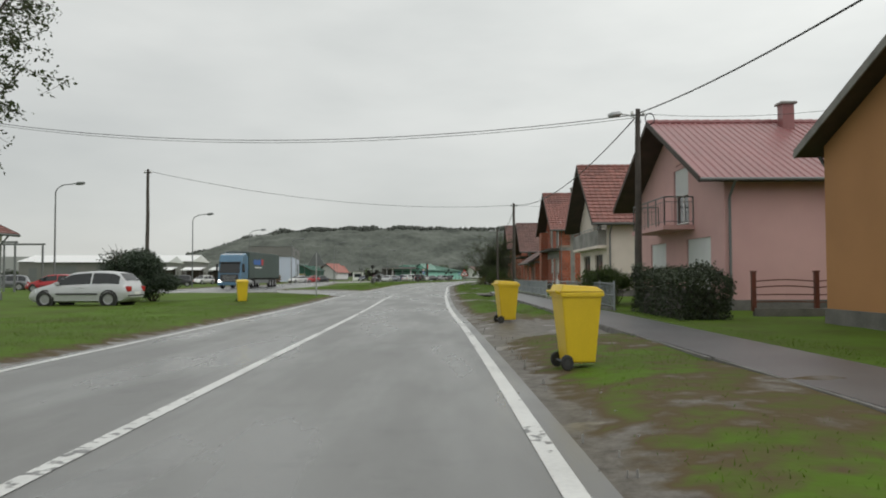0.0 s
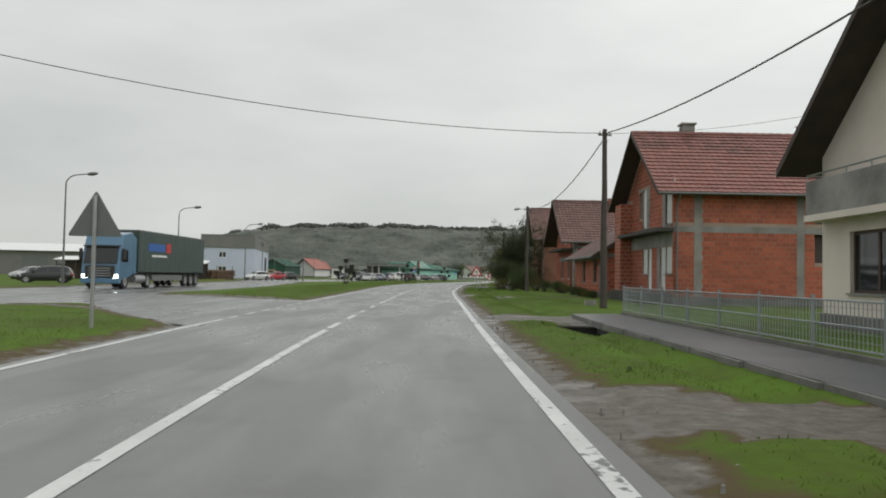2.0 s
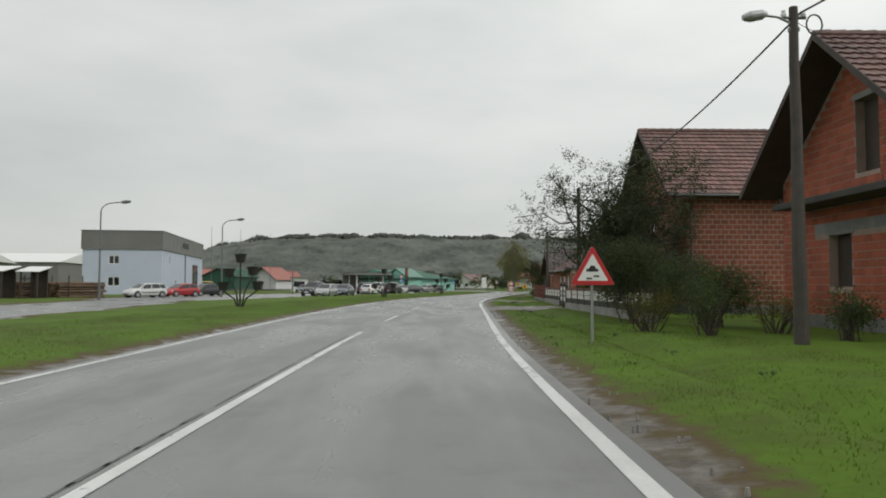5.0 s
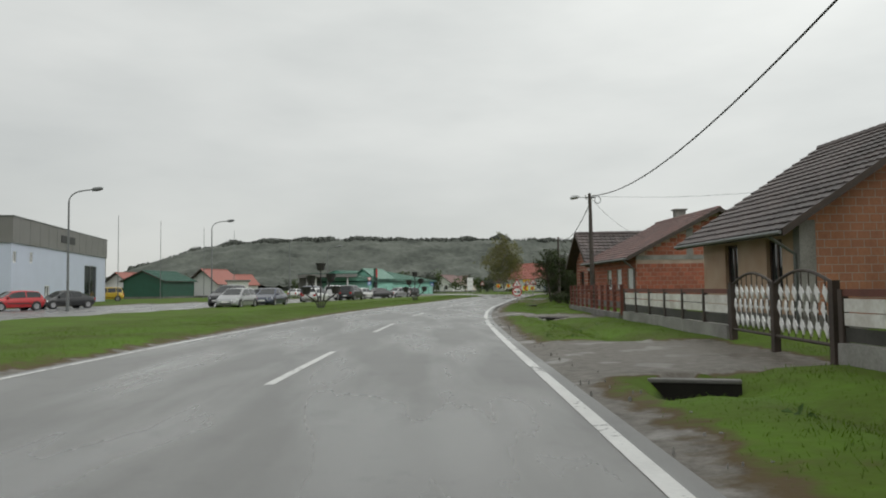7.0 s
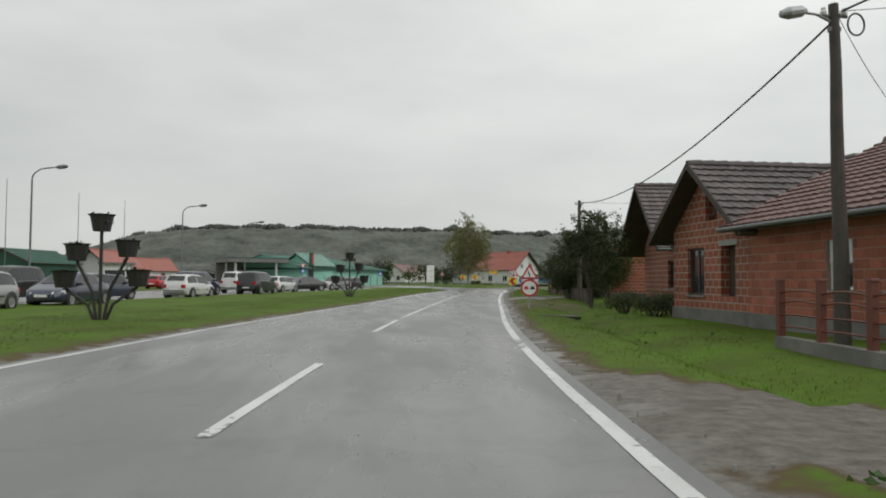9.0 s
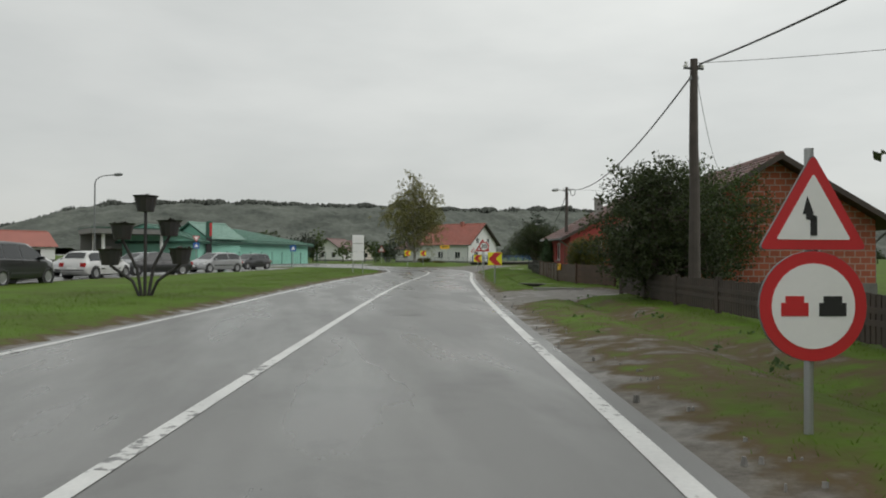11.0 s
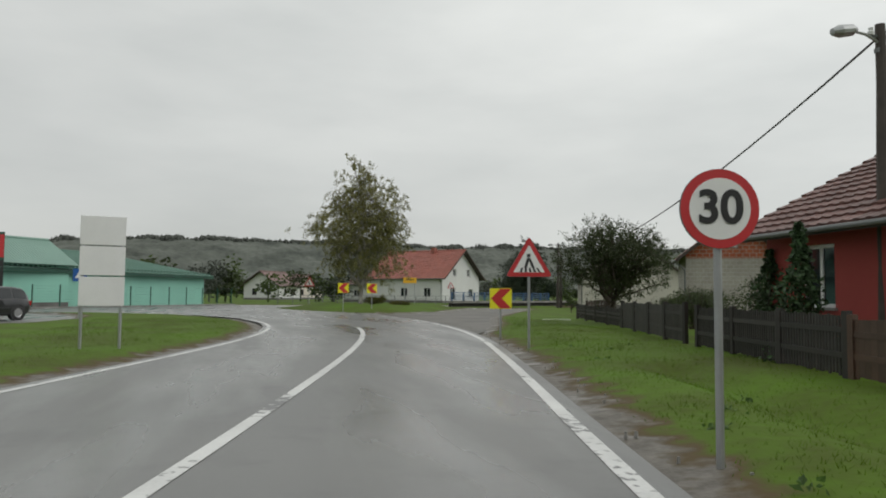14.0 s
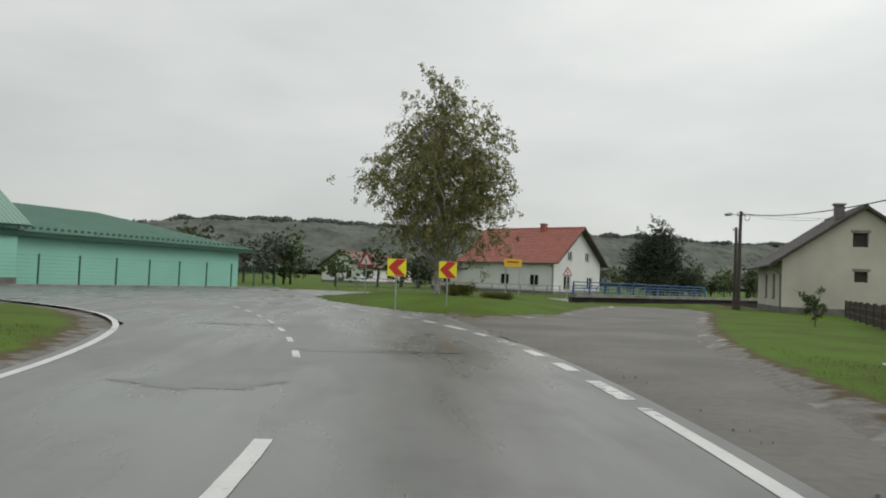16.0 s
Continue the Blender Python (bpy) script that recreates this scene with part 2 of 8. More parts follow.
def block_wall(name, brick, brick2, mortar, rough=0.8, mort=0.012):
    """Hollow clay blocks with grey mortar, stained by rain."""
    m = material(name, (1, 1, 1), rough, (0.62, 0.6, 0.58), 0.7, 0.9, 12.0, 0.0)
    n, l = m.node_tree.nodes, m.node_tree.links
    b = n["Principled BSDF"]
    stain = b.inputs["Base Color"].links[0].from_socket
    tc = n.new("ShaderNodeTexCoord")
    sep, com = n.new("ShaderNodeSeparateXYZ"), n.new("ShaderNodeCombineXYZ")
    l.new(tc.outputs["Object"], sep.inputs[0])
    s = n.new("ShaderNodeMath")
    l.new(sep.outputs["X"], s.inputs[0])
    l.new(sep.outputs["Y"], s.inputs[1])
    l.new(s.outputs[0], com.inputs["X"])
    l.new(sep.outputs["Z"], com.inputs["Y"])
    br = n.new("ShaderNodeTexBrick")
    br.inputs["Scale"].default_value = 1
    br.inputs["Brick Width"].default_value, br.inputs["Row Height"].default_value, br.inputs["Mortar Size"].default_value = 0.34, 0.21, mort
    br.inputs["Color1"].default_value, br.inputs["Color2"].default_value, br.inputs["Mortar"].default_value = (*brick, 1), (*brick2, 1), (*mortar, 1)
    l.new(com.outputs[0], br.inputs["Vector"])
    mul = n.new("ShaderNodeVectorMath")
    mul.operation = "MULTIPLY"
    l.new(br.outputs["Color"], mul.inputs[0])
    l.new(stain, mul.inputs[1])
    l.new(mul.outputs[0], b.inputs["Base Color"])
    bp = n.new("ShaderNodeBump")
    bp.inputs["Strength"].default_value, bp.inputs["Distance"].default_value = 0.6, 0.01
    bp.invert = True
    l.new(br.outputs["Fac"], bp.inputs["Height"])
    l.new(bp.outputs[0], b.inputs["Normal"])
    return m


M = {
    "asphalt": wet_asphalt(),
    "path": material("path_asphalt", (0.13, 0.13, 0.135), 0.35, (0.07, 0.07, 0.075), 0.8, 0.8, 50, 0.2),
    "gravelroad": material("gravel_road", (0.15, 0.138, 0.12), 0.6, (0.06, 0.055, 0.048), 0.45, 0.95, 7, 1.0),
    "paint_line": worn_paint(),
    "ground": ground_material(),
    "blade": material("grass_blade", (0.098, 0.186, 0.014), 0.7, (0.085, 0.118, 0.017), 0.42, 0.8, 3, 0, island=0.25, spec=0.15),
    "weed": material("weed_leaf", (0.09, 0.17, 0.035), 0.5, (0.05, 0.1, 0.02), 2, 0.8, 20, 0, island=0.3),
    # Distance haze is painted into these three colours as pale grey-green.
    "hill": material("haze_painted_hill", (0.17, 0.18, 0.16), 0.95, (0.14, 0.15, 0.13), 0.02, 0.8, 0.2, 0),
    "hazed_hillwood": material("far_trees", (0.135, 0.147, 0.125), 0.95, (0.042, 0.05, 0.04), 0.011, 1.0, 0.085, 0),
    "hazed_ridgewood": material("haze_painted_crowns", (0.112, 0.12, 0.107), 0.95, (0.085, 0.092, 0.081), 0.006, 0.9, 0.05, 0, island=0.12, spec=0.0),
    "brick": block_wall("clay_block", (0.46, 0.12, 0.06), (0.36, 0.095, 0.052), (0.44, 0.33, 0.27), mort=0.018),
    "brick_old": block_wall("weathered_block", (0.36, 0.11, 0.06), (0.26, 0.08, 0.048), (0.42, 0.32, 0.26), mort=0.018),
    "mortar": material("block_mortar", (0.43, 0.33, 0.27), 0.85, (0.28, 0.2, 0.165), 1.5, 0.8, 20, 0.2),
    "brickpiece": material("clay_block_piece", (0.43, 0.112, 0.056), 0.8, (0.23, 0.068, 0.042), 0.8, 0.9, 14, 0.2, island=0.2, obj_random=0.2),
    "brickpiece_old": material("weathered_block_piece", (0.37, 0.115, 0.066), 0.8, (0.2, 0.068, 0.046), 0.8, 0.9, 14, 0.2, island=0.22, obj_random=0.22),
    "blackboard": material("black_stained_board", (0.022, 0.02, 0.018), 0.6, (0.035, 0.03, 0.026), 3, 0.7, 25, 0.2, obj_random=0.3),
    "breeze": block_wall("grey_block", (0.42, 0.4, 0.36), (0.37, 0.35, 0.31), (0.5, 0.48, 0.45)),
    "concrete": material("concrete", (0.34, 0.33, 0.31), 0.75, (0.16, 0.155, 0.145), 1.2, 1.0, 25, 0.25),
    "darkconcrete": material("stained_concrete", (0.2, 0.19, 0.18), 0.7, (0.09, 0.09, 0.08), 1.5, 0.9, 25, 0.3),
    "pink": material("pink_render", (0.66, 0.41, 0.39), 0.8, (0.5, 0.3, 0.29), 0.6, 0.6, 60, 0.15),
    "orange": material("orange_render", (0.46, 0.23, 0.095), 0.8, (0.34, 0.165, 0.065), 0.6, 0.6, 60, 0.15),
    "cream": material("cream_render", (0.78, 0.7, 0.63), 0.85, (0.6, 0.53, 0.47), 0.7, 0.7, 60, 0.15),
    "offwhite": material("aged_white_render", (0.6, 0.57, 0.5), 0.85, (0.42, 0.4, 0.35), 0.5, 0.8, 50, 0.2),
    "white": material("white_render", (0.74, 0.74, 0.73), 0.8, (0.6, 0.6, 0.6), 0.6, 0.5, 60, 0.1),
    "paleblock": block_wall("faded_block", (0.45, 0.2, 0.11), (0.38, 0.17, 0.1), (0.4, 0.31, 0.25)),
    "blackwall": material("black_concrete", (0.06, 0.057, 0.05), 0.75, (0.025, 0.024, 0.02), 1.3, 0.9, 20, 0.3),
    "ravelled": material("ravelled_asphalt", (0.15, 0.15, 0.146), 0.3, (0.075, 0.075, 0.073), 1.1, 1.0, 14, 0.6),
    "tar": material("tar_seam", (0.03, 0.03, 0.03), 0.35, (0.05, 0.05, 0.05), 2, 0.8, 30, 0.2),
    "tan": material("tan_plaster", (0.52, 0.4, 0.3), 0.85, (0.38, 0.24, 0.16), 0.8, 0.9, 40, 0.25),
    "red": material("red_render", (0.42, 0.07, 0.06), 0.8, (0.31, 0.055, 0.048), 0.5, 0.6, 60, 0.15),
    "bluewhite": material("pale_blue_cladding", (0.55, 0.6, 0.72), 0.5, (0.46, 0.5, 0.6), 0.5, 0.5, 30, 0.05),
    "greyclad": material("grey_cladding", (0.2, 0.195, 0.185), 0.5, (0.14, 0.14, 0.13), 0.5, 0.6, 30, 0.05),
    "mint": material("mint_render", (0.3, 0.62, 0.5), 0.7, (0.24, 0.52, 0.42), 0.5, 0.6, 40, 0.1),
    "greenroof": material("green_sheet_roof", (0.2, 0.33, 0.275), 0.42, (0.15, 0.26, 0.21), 0.5, 0.7, 20, 0.05),
    "darkgreen": material("dark_green_paint", (0.02, 0.09, 0.06), 0.45, (0.015, 0.06, 0.04), 1, 0.6, 30, 0.05),
    "tile_red": material("red_roof_tile", (0.25, 0.1, 0.08), 0.5, (0.15, 0.065, 0.055), 0.6, 0.8, 12, 0.2, island=0.25, obj_random=0.15),
    "tile_bright": material("new_red_tile", (0.33, 0.11, 0.08), 0.5, (0.25, 0.085, 0.065), 0.5, 0.7, 12, 0.1, island=0.15, obj_random=0.1),
    "tile_brown": material("brown_roof_tile", (0.17, 0.085, 0.07), 0.5, (0.09, 0.05, 0.045), 0.6, 0.9, 12, 0.2, island=0.3, obj_random=0.2),
    "tile_dark": material("dark_roof_tile", (0.105, 0.08, 0.075), 0.5, (0.055, 0.047, 0.045), 0.6, 0.9, 12, 0.2, island=0.3, obj_random=0.2),
    "sheet_red": material("red_sheet_roof", (0.3, 0.12, 0.12), 0.35, (0.22, 0.09, 0.09), 0.6, 0.7, 20, 0.05, island=0.05),
    "soffit": material("dark_timber", (0.07, 0.05, 0.04), 0.7, (0.035, 0.028, 0.025), 2, 0.8, 20, 0.2),
    "darkboard": material("dark_stained_board", (0.085, 0.046, 0.031), 0.55, (0.045, 0.026, 0.019), 2, 0.8, 25, 0.3, obj_random=0.2),
    "pole": material("creosoted_pole", (0.085, 0.07, 0.06), 0.75, (0.045, 0.038, 0.033), 4, 0.8, 30, 0.3),
    "cable": material("cable", (0.03, 0.03, 0.03), 0.5, None, 5, 0.3, 30, 0),
    "galv": material("galvanised_steel", (0.42, 0.43, 0.43), 0.4, (0.3, 0.31, 0.31), 3, 0.6, 40, 0.05, metal=0.6),
    "greysteel": material("grey_painted_steel", (0.16, 0.17, 0.17), 0.45, (0.13, 0.135, 0.135), 3, 0.6, 40, 0.05),
    "zincgrey": material("weathered_zinc", (0.3, 0.33, 0.34), 0.5, (0.2, 0.22, 0.23), 3, 0.7, 40, 0.05),
    "rustred": material("red_brown_iron", (0.16, 0.045, 0.03), 0.55, (0.09, 0.03, 0.02), 3, 0.8, 30, 0.15),
    "blacksteel": material("black_iron", (0.025, 0.025, 0.026), 0.5, (0.04, 0.03, 0.025), 4, 0.6, 40, 0.1),
    "blue": material("blue_railing", (0.04, 0.12, 0.27), 0.45, (0.03, 0.09, 0.2), 3, 0.6, 30, 0.05),
    "whitepaint": material("white_paint", (0.8, 0.8, 0.79), 0.5, (0.66, 0.66, 0.65), 2, 0.5, 30, 0.08),
    "chalkwhite": material("flaking_white", (0.78, 0.77, 0.74), 0.75, (0.4, 0.36, 0.31), 2.2, 0.75, 14, 0.3),
    "frame": material("white_plastic", (0.78, 0.78, 0.77), 0.35, (0.7, 0.7, 0.69), 3, 0.4, 30, 0),
    "brownframe": material("brown_window_frame", (0.07, 0.04, 0.03), 0.5, None, 3, 0.5, 30, 0.1),
    "shutter": material("white_roller_shutter", (0.7, 0.72, 0.72), 0.5, (0.6, 0.61, 0.61), 2, 0.5, 30, 0.1),
    "bin": material("yellow_plastic", (0.72, 0.5, 0.02), 0.4, (0.58, 0.4, 0.015), 2, 0.6, 30, 0.05),
    "rubber": material("black_rubber", (0.02, 0.02, 0.02), 0.7, (0.035, 0.034, 0.032), 5, 0.6, 40, 0.1),
    "alloy": material("wheel_rim", (0.4, 0.4, 0.41), 0.35, (0.25, 0.25, 0.26), 6, 0.5, 40, 0, metal=0.7),
    "plastic": material("dark_plastic", (0.03, 0.03, 0.032), 0.5, (0.045, 0.045, 0.045), 5, 0.5, 40, 0),
    "glass": glass("window_glass"),
    "carglass": glass("car_glass", (0.015, 0.018, 0.02)),
    "lampglass": material("lamp_lens", (0.75, 0.77, 0.78), 0.15, (0.6, 0.62, 0.63), 8, 0.4, 40, 0),
    "taillight": material("tail_light", (0.4, 0.02, 0.02), 0.2, (0.3, 0.015, 0.015), 8, 0.4, 40, 0),
    "headlight_on": glow("headlight_lit", (1.0, 0.98, 0.92), 4.0),
    "sign_red": material("sign_red", (0.55, 0.03, 0.035), 0.4, (0.45, 0.03, 0.03), 3, 0.5, 30, 0),
    "sign_white": material("sign_white", (0.82, 0.82, 0.8), 0.4, (0.72, 0.72, 0.7), 3, 0.4, 30, 0),
    "sign_black": material("sign_black", (0.02, 0.02, 0.02), 0.5, None, 3, 0.3, 30, 0),
    "sign_yellow": material("sign_yellow", (0.85, 0.78, 0.02), 0.4, (0.75, 0.68, 0.02), 3, 0.4, 30, 0),
    "sign_amber": material("sign_amber", (0.8, 0.45, 0.02), 0.4, (0.7, 0.4, 0.02), 3, 0.4, 30, 0),
    "sign_blue": material("sign_blue", (0.02, 0.12, 0.42), 0.4, None, 3, 0.3, 30, 0),
    "bark": material("tree_bark", (0.09, 0.07, 0.055), 0.85, (0.045, 0.036, 0.03), 3, 0.8, 30, 0.5),
    "birchbark": material("birch_bark", (0.42, 0.4, 0.37), 0.7, (0.08, 0.07, 0.065), 2.5, 0.9, 14, 0.3),
    "leaf_birch": material("birch_leaf", (0.25, 0.24, 0.085), 0.5, (0.14, 0.142, 0.05), 0.7, 0.8, 6, 0, island=0.4),
    "leaf_hedge": material("hedge_leaf", (0.035, 0.05, 0.018), 0.55, (0.02, 0.03, 0.012), 0.7, 0.8, 6, 0, island=0.45),
    "leaf_dark": material("dark_leaf", (0.062, 0.082, 0.03), 0.5, (0.034, 0.048, 0.018), 0.7, 0.8, 6, 0, island=0.45),
    "leaf_mid": material("garden_leaf", (0.075, 0.11, 0.03), 0.55, (0.045, 0.065, 0.02), 0.7, 0.8, 6, 0, island=0.45),
    "leaf_yellow": material("yellowing_leaf", (0.15, 0.13, 0.022), 0.55, (0.055, 0.07, 0.018), 1.2, 0.9, 6, 0, island=0.4),
    "needle": material("conifer_needle", (0.035, 0.055, 0.028), 0.6, (0.022, 0.035, 0.02), 0.7, 0.8, 6, 0, island=0.4),
    "thuja": material("thuja_green", (0.04, 0.085, 0.025), 0.6, (0.025, 0.05, 0.018), 2, 0.8, 12, 0, island=0.4),
    "logs": material("stacked_timber", (0.2, 0.13, 0.08), 0.8, (0.1, 0.06, 0.04), 2, 0.8, 20, 0.3, obj_random=0.3),
    "tarp": material("dark_green_curtain", (0.045, 0.075, 0.065), 0.45, (0.03, 0.05, 0.045), 0.6, 0.7, 20, 0.1),
    "cabblue": material("blue_lorry_paint", (0.1, 0.21, 0.32), 0.25, (0.075, 0.16, 0.25), 1, 0.5, 30, 0, coat=0.4),
    "pitblack": material("pit_black", (0.014, 0.012, 0.01), 0.7, (0.022, 0.02, 0.016), 3, 0.8, 20, 0.4, spec=0.2),
    "soil": material("dark_brown", (0.05, 0.04, 0.032), 0.6, (0.025, 0.02, 0.017), 2, 0.8, 20, 0.5),
}
for key in ("blade", "weed"):       # blades mingle so closely that they shade like the sward
    n_, l_ = M[key].node_tree.nodes, M[key].node_tree.links
    geo, tilt, bend_ = n_.new("ShaderNodeNewGeometry"), n_.new("ShaderNodeVectorMath"), n_.new("ShaderNodeVectorMath")
    tilt.operation, bend_.operation = "MULTIPLY_ADD", "NORMALIZE"
    tilt.inputs[1].default_value, tilt.inputs[2].default_value = (0.3, 0.3, 0.3), (0, 0, 1)
    l_.new(geo.outputs["Normal"], tilt.inputs[0])
    l_.new(tilt.outputs[0], bend_.inputs[0])
    l_.new(bend_.outputs[0], n_["Principled BSDF"].inputs["Normal"])
for key in ("blade", "weed", "leaf_birch", "leaf_dark", "leaf_mid", "leaf_yellow"):       # thin leaves let some light through
    n_, l_ = M[key].node_tree.nodes, M[key].node_tree.links
    thin, both = n_.new("ShaderNodeBsdfTranslucent"), n_.new("ShaderNodeMixShader")
    l_.new(n_["Principled BSDF"].inputs["Base Color"].links[0].from_socket, thin.inputs["Color"])
    l_.new(n_["Principled BSDF"].outputs[0], both.inputs[1])
    l_.new(thin.outputs[0], both.inputs[2])
    l_.new(both.outputs[0], n_["Material Output"].inputs["Surface"])
for key, rgb in (("car_silver", (0.33, 0.335, 0.34)), ("car_white", (0.62, 0.62, 0.61)), ("car_black", (0.02, 0.021, 0.023)), ("car_red", (0.45, 0.02, 0.025)),
                 ("car_bright", (0.52, 0.53, 0.54)), ("car_grey", (0.15, 0.155, 0.165)), ("car_darkblue", (0.03, 0.04, 0.07)), ("car_yellow", (0.6, 0.4, 0.03))):
    M[key] = material(key + "_paint", rgb, 0.28, tuple(c * 0.8 for c in rgb), 2, 0.5, 30, 0, metal=0.15, coat=0.5)


# ---- mesh tools ----
class Shape:
    """Collects faces; local metres."""

    def __init__(self):
        self.v, self.f = [], []

    def poly(self, pts):
        k = len(self.v)
        self.v += [tuple(p) for p in pts]
        self.f.append(tuple(range(k, k + len(pts))))
        return self

    def box(self, x0, y0, z0, x1, y1, z1, taper=0.0, m=None):
        k, t = len(self.v), taper
        pts = [(x0, y0, z0), (x1, y0, z0), (x1, y1, z0), (x0, y1, z0), (x0 + t, y0 + t, z1), (x1 - t, y0 + t, z1), (x1 - t, y1 - t, z1), (x0 + t, y1 - t, z1)]
        self.v += [tuple(m @ Vector(p)) if m else p for p in pts]
        self.f += [tuple(k + i for i in q) for q in ((0, 3, 2, 1), (4, 5, 6, 7), (0, 1, 5, 4), (1, 2, 6, 5), (2, 3, 7, 6), (3, 0, 4, 7))]
        return self

    def prism(self, pts, off):
        """A flat polygon pushed along off."""
        k, n = len(self.v), len(pts)
        self.v += [tuple(p) for p in pts] + [tuple(Vector(p) + Vector(off)) for p in pts]
        self.f += [tuple(range(k + n - 1, k - 1, -1)), tuple(range(k + n, k + 2 * n))]
        self.f += [(k + i, k + (i + 1) % n, k + n + (i + 1) % n, k + n + i) for i in range(n)]
        return self

    def tube(self, a, b, ra, rb=None, n=8, caps=True):
        a, b = Vector(a), Vector(b)
        rb = ra if rb is None else rb
        q = (b - a).to_track_quat("Z", "Y")
        k = len(self.v)
        for c, r in ((a, ra), (b, rb)):
            for i in range(n):
                s = 2 * math.pi * i / n
                self.v.append(tuple(c + q @ Vector((r * math.cos(s), r * math.sin(s), 0))))
        self.f += [(k + i, k + (i + 1) % n, k + n + (i + 1) % n, k + n + i) for i in range(n)]
        if caps:
            self.f += [tuple(range(k + n - 1, k - 1, -1)), tuple(range(k + n, k + 2 * n))]
        return self

    def path(self, pts, r, n=6, caps=True):
        """One round bar swept through points; r may be a list."""
        pts, k = [Vector(p) for p in pts], len(self.v)
        rs = r if isinstance(r, (list, tuple)) else [r] * len(pts)
        q = (pts[1] - pts[0]).to_track_quat("Z", "Y")
        for i, (p, rad) in enumerate(zip(pts, rs)):
            d = (pts[min(i + 1, len(pts) - 1)] - pts[max(i - 1, 0)]).normalized()
            q = (q @ Vector((0, 0, 1))).rotation_difference(d) @ q
            self.v += [tuple(p + q @ Vector((rad * math.cos(2 * math.pi * j / n), rad * math.sin(2 * math.pi * j / n), 0))) for j in range(n)]
        for i in range(len(pts) - 1):
            self.f += [(k + i * n + j, k + i * n + (j + 1) % n, k + (i + 1) * n + (j + 1) % n, k + (i + 1) * n + j) for j in range(n)]
        if caps:
            e = k + (len(pts) - 1) * n
            self.f += [tuple(range(k + n - 1, k - 1, -1)), tuple(range(e, e + n))]
        return self

    def weld(self):
        """Shares equal corners and drops the faces that two cells have in common."""
        at, new_v, ix = {}, [], []
        for v in self.v:
            key = tuple(round(c, 4) for c in v)
            if key not in at:
                at[key] = len(new_v)
                new_v.append(v)
            ix.append(at[key])
        seen = {}
        for f in self.f:
            g = tuple(dict.fromkeys(ix[i] for i in f))
            if len(g) > 2:
                seen.setdefault(frozenset(g), []).append(g)
        self.v, self.f = new_v, [fs[0] for fs in seen.values() if len(fs) == 1]
        return self

    def lathe(self, profile, m, n=16):
        """Profile of (radius, height) turned round the local z of m."""
        k, c = len(self.v), len(profile)
        for i in range(n):
            s = 2 * math.pi * i / n
            self.v += [tuple(m @ Vector((r * math.cos(s), r * math.sin(s), h))) for r, h in profile]
        for i in range(n):
            j = (i + 1) % n
            self.f += [(k + i * c + q, k + j * c + q, k + j * c + q + 1, k + i * c + q + 1) for q in range(c - 1)]
        return self

    def disc(self, centre, r, m, n=28):
        return self.poly([m @ (Vector(centre) + Vector((r * math.cos(2 * math.pi * i / n), 0, r * math.sin(2 * math.pi * i / n)))) for i in range(n)])

    def mesh(self, name, mat, smooth=False):
        me = bpy.data.meshes.new(name)
        me.from_pydata(self.v, [], self.f)
        me.materials.append(M[mat] if isinstance(mat, str) else mat)
        if smooth:
            me.shade_smooth()
        me.update()
        return me


def soften(me, width, segments=2):
    bm = bmesh.new()
    bm.from_mesh(me)
    bmesh.ops.remove_doubles(bm, verts=bm.verts, dist=1e-4)
    bmesh.ops.recalc_face_normals(bm, faces=bm.faces)
    sharp = [e for e in bm.edges if len(e.link_faces) == 2 and e.calc_face_angle(0) > 0.5]
    bmesh.ops.bevel(bm, geom=sharp, offset=width, segments=segments, profile=0.6, affect="EDGES", clamp_overlap=True)
    bm.to_mesh(me)
    bm.free()
    return me


def thing(name, m, label, category, group="", kind=""):
    ob = new(name)
    ob.empty_display_size = 0.2
    ob.matrix_basis = m
    return tagged(ob, label, category, group, kind)


def part(name, shape, mat, parent, label="", bevel=0.0, smooth=False):
    me = shape if isinstance(shape, bpy.types.Mesh) else shape.mesh(name, mat, smooth)
    if bevel:
        soften(me, bevel)
    ob = new(name, me)
    ob.parent = parent
    return tagged(ob, label) if label else ob


def solid(name, shape, mat, label, category, group="", kind="", bevel=0.0, m=None, smooth=False):
    """A thing that is one mesh."""
    me = shape.mesh(name, mat, smooth)
    if bevel:
        soften(me, bevel)
    ob = new(name, me)
    if m:
        ob.matrix_basis = m
    return tagged(ob, label, category, group, kind)


def resample(pts, step):
    p = np.array(pts, float)
    for _ in range(2):
        q = np.empty((2 * len(p) - 2, 2))
        q[0::2], q[1::2] = 0.75 * p[:-1] + 0.25 * p[1:], 0.25 * p[:-1] + 0.75 * p[1:]
        p = np.vstack([p[:1], q, p[-1:]])
    d = np.r_[0, np.cumsum(np.hypot(*np.diff(p, axis=0).T))]
    s = np.linspace(0, d[-1], max(2, int(d[-1] / step)))
    return np.stack([np.interp(s, d, p[:, 0]), np.interp(s, d, p[:, 1])], 1)


